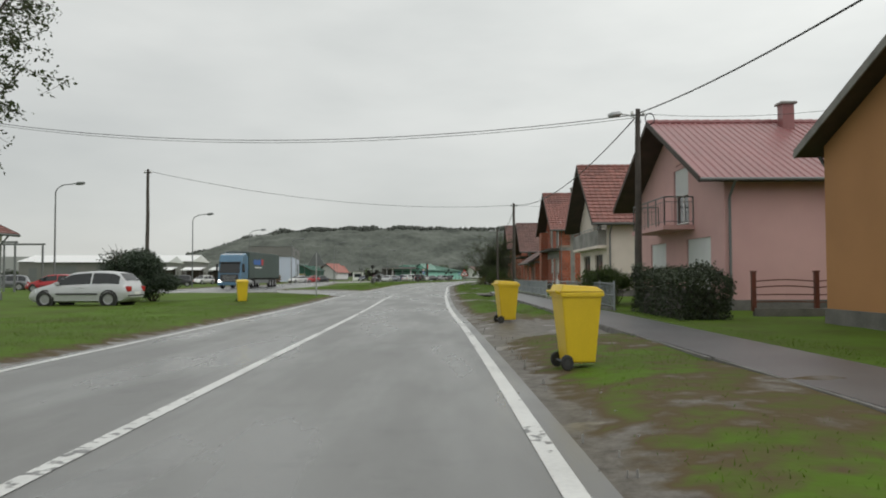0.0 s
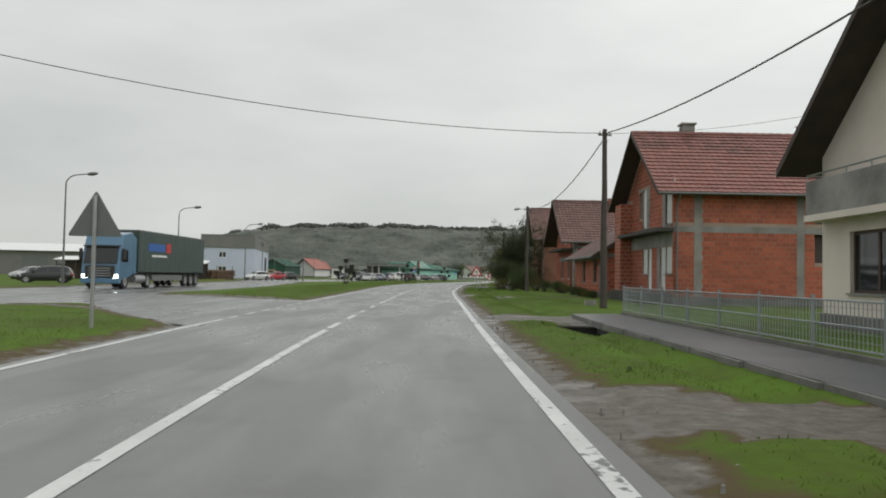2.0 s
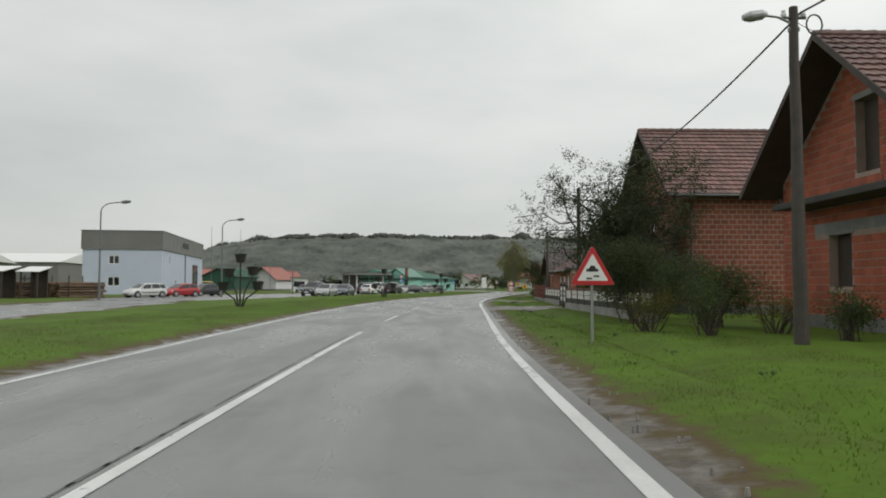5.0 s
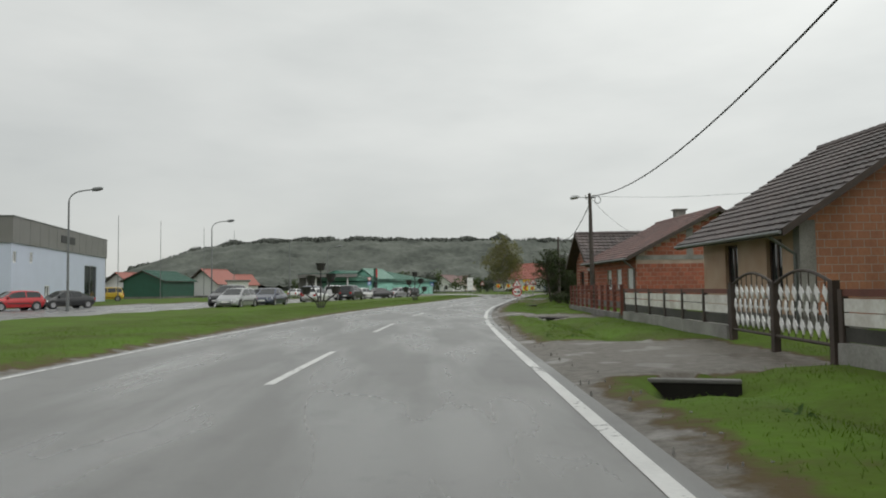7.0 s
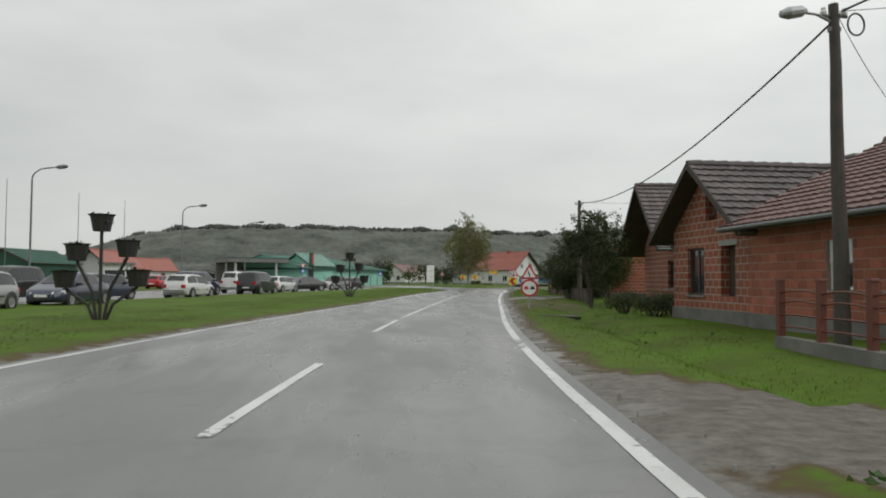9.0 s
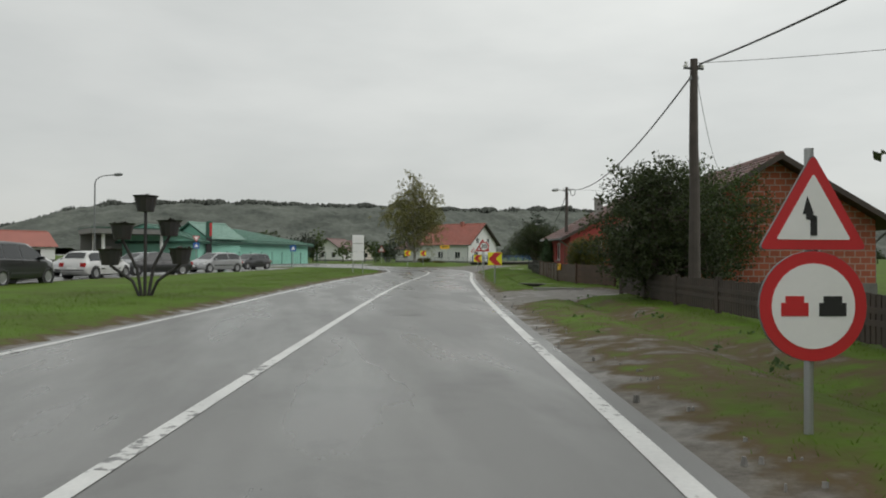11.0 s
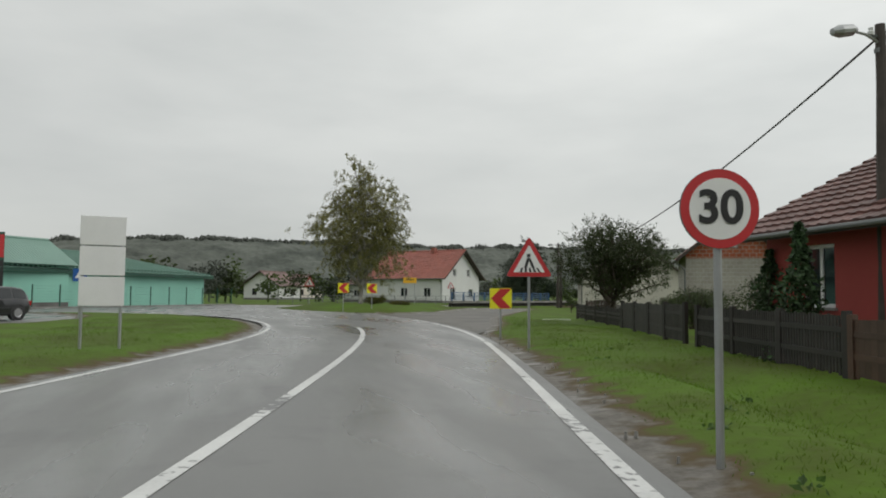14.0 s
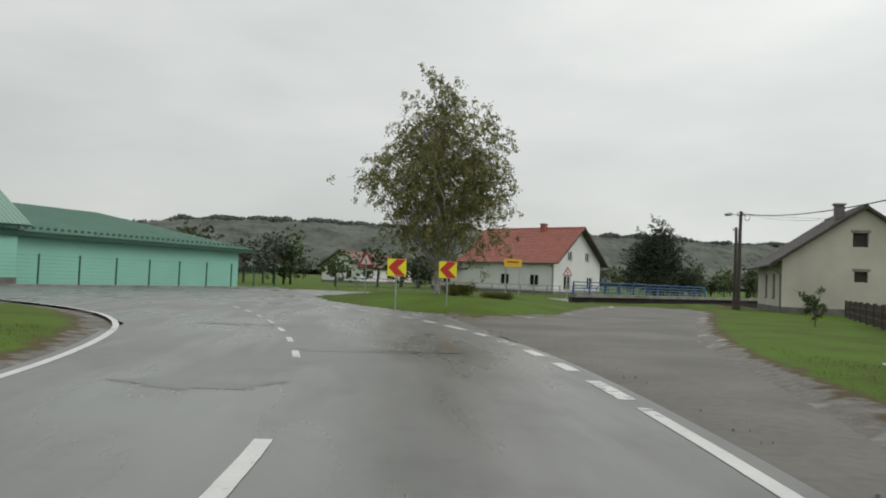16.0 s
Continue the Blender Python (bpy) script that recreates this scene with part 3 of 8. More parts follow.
# ---- road ----
EDGE_R = resample([(1.2, -60), (0.85, -10), (0.72, 5), (0.5, 17), (0.2, 26), (0.1, 40), (0.15, 52), (0.25, 62), (0.28, 74), (0.55, 88), (1.1, 98), (1.7, 108), (2.35, 120),
                   (3.2, 132), (5.0, 146), (7.6, 160), (10.2, 174), (12.4, 185), (14.6, 195.5), (17.0, 205.5), (18.6, 213), (19.4, 220), (19.6, 227), (18.9, 233), (17.3, 238.6), (15.2, 243.6), (12.5, 248), (8.5, 252)], 0.5)
EDGE_L = resample([(-5.3, -60), (-5.6, -10), (-5.7, 10), (-5.7, 32), (-6.2, 42), (-6.3, 56), (-6.15, 74), (-6.1, 90), (-6.0, 106), (-5.2, 121), (-4.0, 133), (-2.4, 145),
                   (0.4, 158.5), (3.2, 171.5), (5.2, 182.5), (7.6, 194.5), (9.8, 203), (11.6, 210), (12.5, 215), (12.85, 220), (12.5, 225), (11.3, 230.6), (8.8, 235.5), (4.5, 239.8), (-2, 241)], 0.5)
CENTRE = resample([(-2.1, -60), (-2.4, -5), (-2.6, 14), (-2.8, 28), (-3.15, 40), (-3.25, 50), (-3.15, 62), (-3.0, 76), (-2.75, 92), (-2.15, 104), (-1.5, 115), (-0.5, 127), (0.6, 137),
                   (2.4, 149.5), (4.7, 162), (7.1, 175), (9.7, 188), (12.7, 200.3), (14.5, 208.5), (15.5, 214.5), (15.95, 219.5), (15.7, 224), (15.0, 229), (13.9, 234), (12.3, 239.5), (10.2, 244.5), (6, 248.5), (-1, 249)], 0.5)


def nearest(pts, line):
    """Distance to a polyline and the side (+ to the right of its direction), for an array of points."""
    best, side = np.full(len(pts), 1e9), np.zeros(len(pts))
    for a, b in zip(line[:-4:4], line[4::4]):
        d = b - a
        s = np.clip(((pts - a) @ d) / (d @ d), 0, 1)
        off = pts - a - s[:, None] * d
        r = np.hypot(off[:, 0], off[:, 1])
        c = d[0] * off[:, 1] - d[1] * off[:, 0]
        m = r < best
        best[m], side[m] = r[m], np.where(c[m] < 0, 1.0, -1.0)
    return best, side


def inside(pts, polygon):
    p, hit = np.array(polygon, float), np.zeros(len(pts), bool)
    for a, b in zip(p, np.roll(p, -1, 0)):
        if a[1] != b[1]:
            hit ^= ((a[1] > pts[:, 1]) != (b[1] > pts[:, 1])) & (pts[:, 0] < (b[0] - a[0]) * (pts[:, 1] - a[1]) / (b[1] - a[1]) + a[0])
    return hit


ISLAND = [(13.6, 256), (14.6, 250), (16.6, 244.4), (18.2, 241.2), (20.5, 239.6), (23.5, 241.5), (27.5, 251), (31, 259.5), (26, 262), (19, 260)]
JUNCTION = [(12.7, 219), (12.5, 225), (11.3, 230.6), (8.8, 235.5), (4.5, 239.8), (-2, 241), (-9, 238.5), (-12, 243), (-6.5, 251.5), (2, 265.5), (7.5, 274.5), (16, 273), (27, 274), (42, 281.5), (75, 303),
            (79, 296), (46, 275), (34, 264.5), (24, 259), (20, 250), (19.3, 240), (19.5, 232), (19.6, 226), (19.4, 219)]
SIDE_ROAD = [(18.3, 213.2), (19.5, 215.6), (21.0, 219.2), (22.2, 222.8), (23.2, 226.5), (25.0, 231.8), (31.6, 246), (35.2, 253.0), (35.8, 256.6), (33.5, 257.4), (30.8, 256.4), (27.5, 250), (23.5, 240.8), (19, 236.5), (19.7, 229)]
GULLY = [(31.0, 260.6), (47, 273.0), (76, 291), (80, 285), (50, 266.5), (37, 257.5), (32.5, 258.2)]
CONNECT = [(-6.3, 46.5), (-8.2, 48.5), (-12.5, 55), (-28, 53), (-28, 66), (-15.8, 69.5), (-9.5, 65), (-6.3, 63.2)]
SERVICE = [(-27, 58), (-15.8, 68), (-15, 80), (-15.6, 100), (-19, 131), (-16, 145), (-12.2, 163), (-8, 181), (-3.5, 197), (-1.2, 206), (2.6, 218), (4.6, 228), (3.5, 234), (-2, 241.4), (-10, 239.4), (-11, 232), (-13, 215), (-21, 190), (-31, 168), (-33, 150), (-27, 128), (-25.5, 100), (-26.5, 80)]
DRIVES = [[(0.5, 75.4), (0.6, 78.6), (1.5, 77.8), (2.5, 75.3), (4.0, 73.7), (8.2, 73.2), (8.2, 71.6), (3.8, 71.9), (2.0, 74.2)], [(2.1, 112.2), (2.6, 118.8), (6.7, 118.2), (6.4, 112.6)], [(10.2, 173.6), (11.3, 179.8), (17.2, 183.6), (16.6, 178.6)],
          [(3.2, 135.4), (4.0, 140.0), (8.2, 133.6), (7.4, 129.6)], [(0.25, 36.0), (0.3, 38.8), (3.7, 36.8), (3.7, 34.6)], [(0.4, 50.2), (0.5, 53.6), (3.8, 53.0), (3.8, 49.4)], [(0.55, 14.2), (0.4, 18.8), (3.7, 20.4), (3.7, 15)]]


# heads of the culverts: both ends of the concrete lip; a muddy pit lies before each
HEADS = [((2.0, 33.5), (3.3, 33.0)), ((2.2, 48.9), (3.6, 48.7)), ((3.2, 111.95), (4.3, 111.6)), ((5.6, 133.2), (6.6, 132.2)), 
         ((8.0, 155.2), (9.2, 154.2)), ((15.5, 189.4), (17.1, 188.3))]
GROUND = {}


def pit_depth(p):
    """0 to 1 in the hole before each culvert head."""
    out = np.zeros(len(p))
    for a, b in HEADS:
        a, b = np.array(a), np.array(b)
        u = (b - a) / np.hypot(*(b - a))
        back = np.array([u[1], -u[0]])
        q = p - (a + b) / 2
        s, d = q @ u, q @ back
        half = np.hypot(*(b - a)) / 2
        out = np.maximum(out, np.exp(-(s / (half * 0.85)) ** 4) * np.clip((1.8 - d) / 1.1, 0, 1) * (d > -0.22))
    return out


def ground_at(p):
    """Height, gravel and pit of the ground sheet at points."""
    xs, ys = GROUND["xs"], GROUND["ys"]
    i = np.clip(np.searchsorted(xs, p[:, 0]) - 1, 0, len(xs) - 2)
    j = np.clip(np.searchsorted(ys, p[:, 1]) - 1, 0, len(ys) - 2)
    u, v = (p[:, 0] - xs[i]) / (xs[i + 1] - xs[i]), (p[:, 1] - ys[j]) / (ys[j + 1] - ys[j])
    return [(1 - v) * ((1 - u) * a[j, i] + u * a[j, i + 1]) + v * ((1 - u) * a[j + 1, i] + u * a[j + 1, i + 1]) for a in (GROUND["z"], GROUND["gravel"], GROUND["pit"])]


def ground_sheet():
    def steps(lo, hi, fine_lo, fine_hi, fine):
        out, v, s = list(np.arange(fine_lo, fine_hi + 0.01, fine)), fine_hi, fine
        while v < hi:
            s *= 1.22
            v += s
            out.append(min(v, hi))
        v, s = fine_lo, fine
        while v > lo:
            s *= 1.22
            v -= s
            out.append(max(v, lo))
        return np.array(sorted(set(np.round(out, 3))))

    xs, ys = steps(-4200, 4200, -12, 30, 0.4), steps(-1200, 4600, 0, 262, 0.4)
    gx, gy = np.meshgrid(xs, ys)
    pts = np.stack([gx.ravel(), gy.ravel()], 1)
    near = (pts[:, 0] > -70) & (pts[:, 0] < 90) & (pts[:, 1] > -60) & (pts[:, 1] < 320)
    z, gravel = np.full(len(pts), 0.03), np.zeros(len(pts))
    p = pts[near]
    dr, sr = nearest(p, EDGE_R)
    dl, sl = nearest(p, EDGE_L)
    on = (sr < 0) & (sl > 0) & (p[:, 1] < 236)
    out_r, out_l = np.where(sr > 0, dr, -dr), np.where(sl < 0, dl, -dl)
    off = np.maximum(out_r, out_l)
    rough = np.array([noise.noise((a * 0.35, b * 0.35, 3.0)) + 0.5 * noise.noise((a * 1.3, b * 1.3, 7.0)) for a, b in p])
    h = -0.06 + 0.13 * np.clip((off - 0.35) / 1.1, 0, 1) + 0.035 * rough * np.clip(off - 0.3, 0, 1)
    g = np.clip(1.0 - (off - 0.25) / 1.0, 0, 1) * 0.78
    worn = (sr > 0) & (p[:, 1] < 24) & (off > 0.4) & (off < 4.2)
    g = np.where(worn, np.maximum(g, 0.3 + 0.22 * rough), g)
    muddy = (sr > 0) & (p[:, 1] > 157) & (p[:, 1] < 175) & (off > 0.4) & (off < 3.6)
    g = np.where(muddy, np.maximum(g, 0.32 + 0.25 * rough), g)
    drive = np.zeros(len(p), bool)
    for d in DRIVES:
        drive |= inside(p, d)
    ditch = (sr > 0) & (p[:, 1] > 22) & (p[:, 1] < 204) & ~drive
    cut = np.exp(-((out_r - 2.6) / 0.45) ** 2)
    h[ditch] -= (0.2 * cut)[ditch]
    g[drive] = 0.85
    h[drive] = np.where(off[drive] < 0.7, -0.045, 0.0) + 0.03 * rough[drive] * (off[drive] > 0.9)
    for poly, low in ((JUNCTION, -0.08), (SIDE_ROAD, -0.05), (SERVICE, -0.08), (CONNECT, -0.08)):
        k = inside(p, poly)
        q_ = np.array(poly)
        box = (p > q_.min(0) - 1.5).all(1) & (p < q_.max(0) + 1.5).all(1)
        dist = np.full(len(p), 9.0)
        dist[box], _ = nearest(p[box], resample(list(poly) + list(poly[:1]), 0.5))
        away = np.where(k, -dist, dist)
        share = np.clip((away + 0.4) / 0.6, 0, 1)
        h = low * (1 - share) + h * share
        g = np.maximum(g, 0.75 * np.clip(1 - away / 0.8, 0, 1))
    isl = inside(p, ISLAND)
    di, _ = nearest(p[isl], resample(ISLAND + ISLAND[:1], 0.2))
    h[isl] = 0.02 + 0.42 * np.clip(di / 3.5, 0, 1) + 0.04 * rough[isl]
    g[isl] = 0
    gully = inside(p, GULLY)
    h[gully], g[gully] = -0.75 + 0.1 * rough[gully], 0.3
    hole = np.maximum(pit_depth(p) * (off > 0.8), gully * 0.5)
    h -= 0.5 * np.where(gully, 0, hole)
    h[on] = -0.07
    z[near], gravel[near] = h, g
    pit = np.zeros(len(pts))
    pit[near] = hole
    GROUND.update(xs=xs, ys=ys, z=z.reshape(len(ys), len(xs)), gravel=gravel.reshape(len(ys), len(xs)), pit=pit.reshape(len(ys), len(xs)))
    nx, ny = len(xs), len(ys)
    idx = np.arange(nx * ny).reshape(ny, nx)
    faces = np.stack([idx[:-1, :-1], idx[:-1, 1:], idx[1:, 1:], idx[1:, :-1]], -1).reshape(-1, 4)
    me = bpy.data.meshes.new("ground")
    me.from_pydata(np.column_stack([pts, z]).tolist(), [], faces.tolist())
    a = me.attributes.new("gravel", "FLOAT", "POINT")
    a.data.foreach_set("value", gravel.astype(np.float32))
    a = me.attributes.new("pit", "FLOAT", "POINT")
    a.data.foreach_set("value", pit.astype(np.float32))
    me.materials.append(M["ground"])
    me.shade_smooth()
    return tagged(new("ground", me), "wet green roadside meadow with gravelly worn edges", "ground", kind="structure")


ground_sheet()


def ribbon(a, b, z=0.0):
    """A sheet between two lines, matched along their length."""
    n = 520
    def along(l):
        d = np.r_[0, np.cumsum(np.hypot(*np.diff(l, axis=0).T))]
        s = np.linspace(0, d[-1], n)
        return np.stack([np.interp(s, d, l[:, 0]), np.interp(s, d, l[:, 1])], 1)
    s, pa, pb = Shape(), along(a), along(b)
    s.v = [(x, y, z) for x, y in pa] + [(x, y, z) for x, y in pb]
    s.f = [(i, n + i, n + i + 1, i + 1) for i in range(n - 1)]
    return s


def offset(line, d):
    t = np.gradient(line, axis=0)
    t /= np.hypot(t[:, 0], t[:, 1])[:, None]
    return line + d * np.stack([t[:, 1], -t[:, 0]], 1)


main_r, main_l = EDGE_R[EDGE_R[:, 1] < 236], EDGE_L[(EDGE_L[:, 1] < 229)]
solid("road", ribbon(offset(main_l, -0.22), offset(main_r, 0.25)), "asphalt", "wet grey two-lane asphalt road with worn patches", "road", kind="structure")


def sheet(polygon, z):
    return Shape().poly([(x, y, z) for x, y in polygon])


solid("junction_road", sheet(JUNCTION, -0.004), "asphalt", "wet asphalt of the bend where the roads meet", "road", kind="structure")
solid("side_road", sheet(SIDE_ROAD, -0.009), "gravelroad", "rough wet gravel side road", "road", kind="structure")
solid("service_road", sheet(SERVICE, -0.02), "asphalt", "wet asphalt service road and parking strip", "road", kind="structure")
solid("link_road", sheet(CONNECT, -0.012), "asphalt", "short wet asphalt link to the service road", "road", kind="structure")
walk_a, walk_b = np.array([(3.75, -30), (3.7, 0), (3.5, 30), (3.2, 48), (3.25, 52.6)]), np.array([(5.3, -30), (5.25, 0), (5.1, 30), (4.9, 48), (4.75, 53.2)])
paving = ribbon(walk_a, walk_b, 0.1)
n_p = len(paving.v) // 2
paving.v += [(x, y, -0.2) for x, y, _ in paving.v]
paving.f += [(i + 1 + k, i + k, i + k + 2 * n_p, i + 1 + k + 2 * n_p) for k in (0, n_p) for i in range(n_p - 1)] + [(n_p - 1, 2 * n_p - 1, 4 * n_p - 1, 3 * n_p - 1)]
solid("pavement", paving, "path", "narrow dark asphalt footpath beside the garden fences", "pavement", kind="structure")
kerb = Shape()
for i in range(-30, 52, 2):
    x = float(np.interp(i + 1, walk_a[:, 1], walk_a[:, 0])) + random.uniform(-0.02, 0.02)
    kerb.box(x - 0.09, i + 0.02, -0.05, x - 0.01, i + 1.97, 0.09 + random.uniform(0, 0.02), 0.01)
solid("kerb", kerb, "darkconcrete", "low concrete kerb along the footpath", "kerb", kind="structure")


def stripe(line, width, lo, hi, dash=0.0, gap=0.0, z=0.005):
    s, d = Shape(), np.r_[0, np.cumsum(np.hypot(*np.diff(line, axis=0).T))]
    l, r = offset(line, -width / 2), offset(line, width / 2)
    for i in range(len(line) - 1):
        if lo <= d[i] < hi and (not dash or d[i] % (dash + gap) < dash):
            s.poly([(*l[i], z), (*r[i], z), (*r[i + 1], z), (*l[i + 1], z)])
    return s


def upto(line, lo, hi):
    m = (line[:, 1] >= lo) & (line[:, 1] < hi)
    return line[m]


def markings():
    r, c, l = EDGE_R, CENTRE, EDGE_L
    i_top = int(np.argmax(r[:, 1] > 221))
    pieces = [("edge_line", stripe(r[:i_top], 0.15, 0, 1e9)), ("edge_line", stripe(r[i_top:], 0.2, 0, 36, 1.1, 1.0)),
              ("edge_line", stripe(upto(l, -60, 49), 0.13, 0, 1e9)), ("edge_line", stripe(upto(l, 49, 61), 0.12, 0, 1e9, 1, 1)),
              ("edge_line", stripe(l[int(np.argmax(l[:, 1] > 61)):-14], 0.13, 0, 1e9)), ("centre_line", stripe(upto(c, -60, 46), 0.14, 0, 1e9)), ("centre_line", stripe(upto(c, 46, 60.5), 0.14, 0, 1e9, 1.75, 1.6)), ("centre_line", stripe(upto(c, 60.5, 94), 0.12, 0, 1e9)),
              ("centre_line", stripe(upto(c, 99.6, 152), 0.13, 0, 1e9, 5, 6.6)), ("centre_line", stripe(upto(c, 152, 219.4), 0.14, 0, 1e9)),
              ("centre_line", stripe(c[int(np.argmax(c[:, 1] > 219.4)):], 0.11, 4, 34, 1.0, 1.5))]
    for name, s in pieces:
        solid(name, s, "paint_line", "worn white painted road line", "road marking", kind="structure")
    # a ragged tar seam beside the centre line, and broken patches of the surface
    rnd = random.Random(17)
    for lo, hi, side in ((60.5, 93, -0.14),):
        seam, line = Shape(), offset(upto(c, lo, hi), side)
        for a, b in zip(line, line[1:]):
            if rnd.random() < 0.9:
                w0 = rnd.uniform(0.008, 0.03)
                seam.poly([(a[0] - w0, a[1], 0.004), (a[0] + w0 * 0.6, a[1], 0.004), (b[0] + w0 * 0.6, b[1] + 0.1, 0.004), (b[0] - w0, b[1] + 0.1, 0.004)])
        solid("tar_seam", seam, "tar", "ragged black tar seam beside the centre line", "road marking", kind="structure")
    for x, y, rx, ry in ((-0.6, 13.6, 0.75, 0.16), (-0.9, 20.5, 0.5, 0.14), (7.6, 171.6, 0.5, 1.5), (9.9, 184.5, 0.4, 1.6), (15.6, 209.6, 0.35, 1.0), (14.7, 222.0, 1.3, 0.5), (16.8, 226.0, 1.6, 0.45), (8.9, 178.0, 0.4, 1.2), (13.9, 231.5, 1.8, 0.35)):
        rim = []
        for i in range(40):
            a = i * math.tau / 40
            q = 0.7 + 0.5 * noise.noise((math.cos(a) * 1.7 + x, math.sin(a) * 1.7 + y, 2)) + 0.35 * noise.noise((math.cos(a) * 6 + y, math.sin(a) * 6 + x, 5))
            rim.append((x + rx * q * math.cos(a), y + ry * q * math.sin(a), 0.003))
        solid("road_patch", Shape().poly(rim), "ravelled", "dark ravelled patch in the wet asphalt", "road", kind="structure")


markings()


# ---- hills ----
def hill_height(x, y):
    """A long wooded ridge across the valley."""
    ridge = 150 * math.exp(-((y - 2450 - 0.06 * x) / 400) ** 2) / (1 + math.exp(-(x + 760) / 90)) * (1 + 0.1 * noise.noise((x / 360, y / 600, 0)))
    low = 95 * math.exp(-((y - 3300) / 500) ** 2 - ((x + 1900) / 1000) ** 2)
    return ridge + low


def hills():
    """The slope is one sheet of close crowns; single trees stand up along the skyline."""
    def sheet_of(xs, ys, crowns):
        s, nx, ny = Shape(), len(xs), len(ys)
        for y in ys:
            for x in xs:
                z = hill_height(x, y)
                if crowns and z > 8:
                    z += 7.0 * noise.noise((x / 13, y / 19, 4)) + 6.0 * noise.noise((x / 45, y / 60, 8))
                s.v.append((x, y, z))
        s.f = [(j * nx + i, j * nx + i + 1, (j + 1) * nx + i + 1, (j + 1) * nx + i) for j in range(ny - 1) for i in range(nx - 1)]
        return s

    solid("hill", sheet_of(np.arange(-1400, 1900, 7.0), np.concatenate([np.arange(1800, 2500, 11.0), np.arange(2500, 3600, 100)]), True), "hazed_hillwood", "long low wooded hill, haze painted into its colour", "hill", kind="structure", smooth=True)
    solid("far_hill", sheet_of(np.arange(-3200, 3300, 100.0), np.arange(2700, 4200, 90.0), False), "hill", "faint far hill with haze painted into its colour", "hill", kind="structure", smooth=True)
    w, rnd = Shape(), random.Random(5)
    for k in range(4200):
        x = rnd.uniform(-1250, 1800)
        y = 2450 + 0.06 * x - rnd.uniform(-10, 90) * rnd.random()
        g = hill_height(x, y)
        tall = 0.8 + 0.9 * noise.noise((x / 55, y / 300, 1))
        if g < 4 or rnd.random() > 0.45 + tall * 0.5:
            continue
        pointed = noise.noise((x / 150, y / 420, 9)) > 0.2
        hh, c = rnd.uniform(9, 17) * max(0.5, tall) + 2, len(w.v)
        r = hh * (rnd.uniform(0.2, 0.3) if pointed else rnd.uniform(0.3, 0.5))
        rings = ((0.1, 1.0), (0.45, 0.7), (0.78, 0.34)) if pointed else ((0.1, 0.8), (0.5, 1.0), (0.82, 0.68))
        for f, q in rings:
            for i in range(6):
                a = i * math.tau / 6 + f * 2
                rr = r * q * rnd.uniform(0.62, 1.3)
                w.v.append((x + rr * math.cos(a), y + rr * math.sin(a), g - 2 + hh * f * rnd.uniform(0.86, 1.14)))
        w.v.append((x + rnd.uniform(-1, 1), y, g - 2 + hh * rnd.uniform(0.95, 1.1)))
        for b in range(2):
            w.f += [(c + 6 * b + i, c + 6 * b + (i + 1) % 6, c + 6 * b + 6 + (i + 1) % 6, c + 6 * b + 6 + i) for i in range(6)]
        w.f += [(c + 12 + i, c + 12 + (i + 1) % 6, c + 18) for i in range(6)]
    solid("far_wood", w, "hazed_ridgewood", "trees along the skyline of the hill, greyed by painted haze", "woodland", kind="stuff", smooth=True)


hills()


# ---- houses ----
def clip(poly, a, b, c):
    """Keeps what has a*u + b*v <= c."""
    out = []
    for p, q in zip(poly, poly[1:] + poly[:1]):
        dp, dq = a * p[0] + b * p[1] - c, a * q[0] + b * q[1] - c
        if dp <= 0:
            out.append(p)
        if dp * dq < 0:
            t = dp / (dp - dq)
            out.append((p[0] + t * (q[0] - p[0]), p[1] + t * (q[1] - p[1])))
    return out


def wall_shape(u0, u1, v1, openings, to_xyz, inward, gable=None, v0=-0.3):
    """A wall with openings cut through; gable = (middle, eave height, slope)."""
    s = Shape()
    us = sorted({u0, u1, *[o[0] for o in openings], *[o[0] + o[2] for o in openings]})
    vs = sorted({v0, v1, *[o[1] for o in openings], *[o[1] + o[3] for o in openings]})
    for a, b in zip(us, us[1:]):
        for c, d in zip(vs, vs[1:]):
            mu, mv = (a + b) / 2, (c + d) / 2
            if any(o[0] < mu < o[0] + o[2] and o[1] < mv < o[1] + o[3] for o in openings):
                continue
            poly = [(a, c), (b, c), (b, d), (a, d)]
            if gable:
                mid, eave, slope = gable
                poly = clip(poly, -slope, 1, eave + slope * -u0)
                poly = clip(poly, slope, 1, eave + slope * u1) if poly else poly
            if len(poly) > 2:
                s.prism([to_xyz(*p) for p in poly], inward)
    return s.weld()


TILE = {}


def tile_mesh(mat, w, l):
    """One interlocking clay tile with a raised roll, lying on its slope: x along the eave, y up the slope."""
    key = (mat, w, l)
    if key not in TILE:
        s, prof = Shape(), ((0, 0.008), (0.12, 0.022), (0.3, 0.03), (0.48, 0.022), (0.6, 0.01), (1.0, 0.008))
        for yy, lift in ((0.0, 0.05), (1.0, 0.0)):
            for a, h in prof:
                s.v.append((a * w, yy * l * 1.08, h + lift))
        for a, h in prof:
            s.v.append((a * w, 0, h - 0.01))
        n = len(prof)
        s.f = [(i, i + 1, n + i + 1, n + i) for i in range(n - 1)] + [(2 * n + i, 2 * n + i + 1, i + 1, i) for i in range(n - 1)]
        TILE[key] = s.mesh("tile", mat)
    return TILE[key]


def add_mesh(shape, me, m):
    k = len(shape.v)
    shape.v += [tuple(m @ v.co) for v in me.vertices]
    shape.f += [tuple(k + i for i in p.vertices) for p in me.polygons]


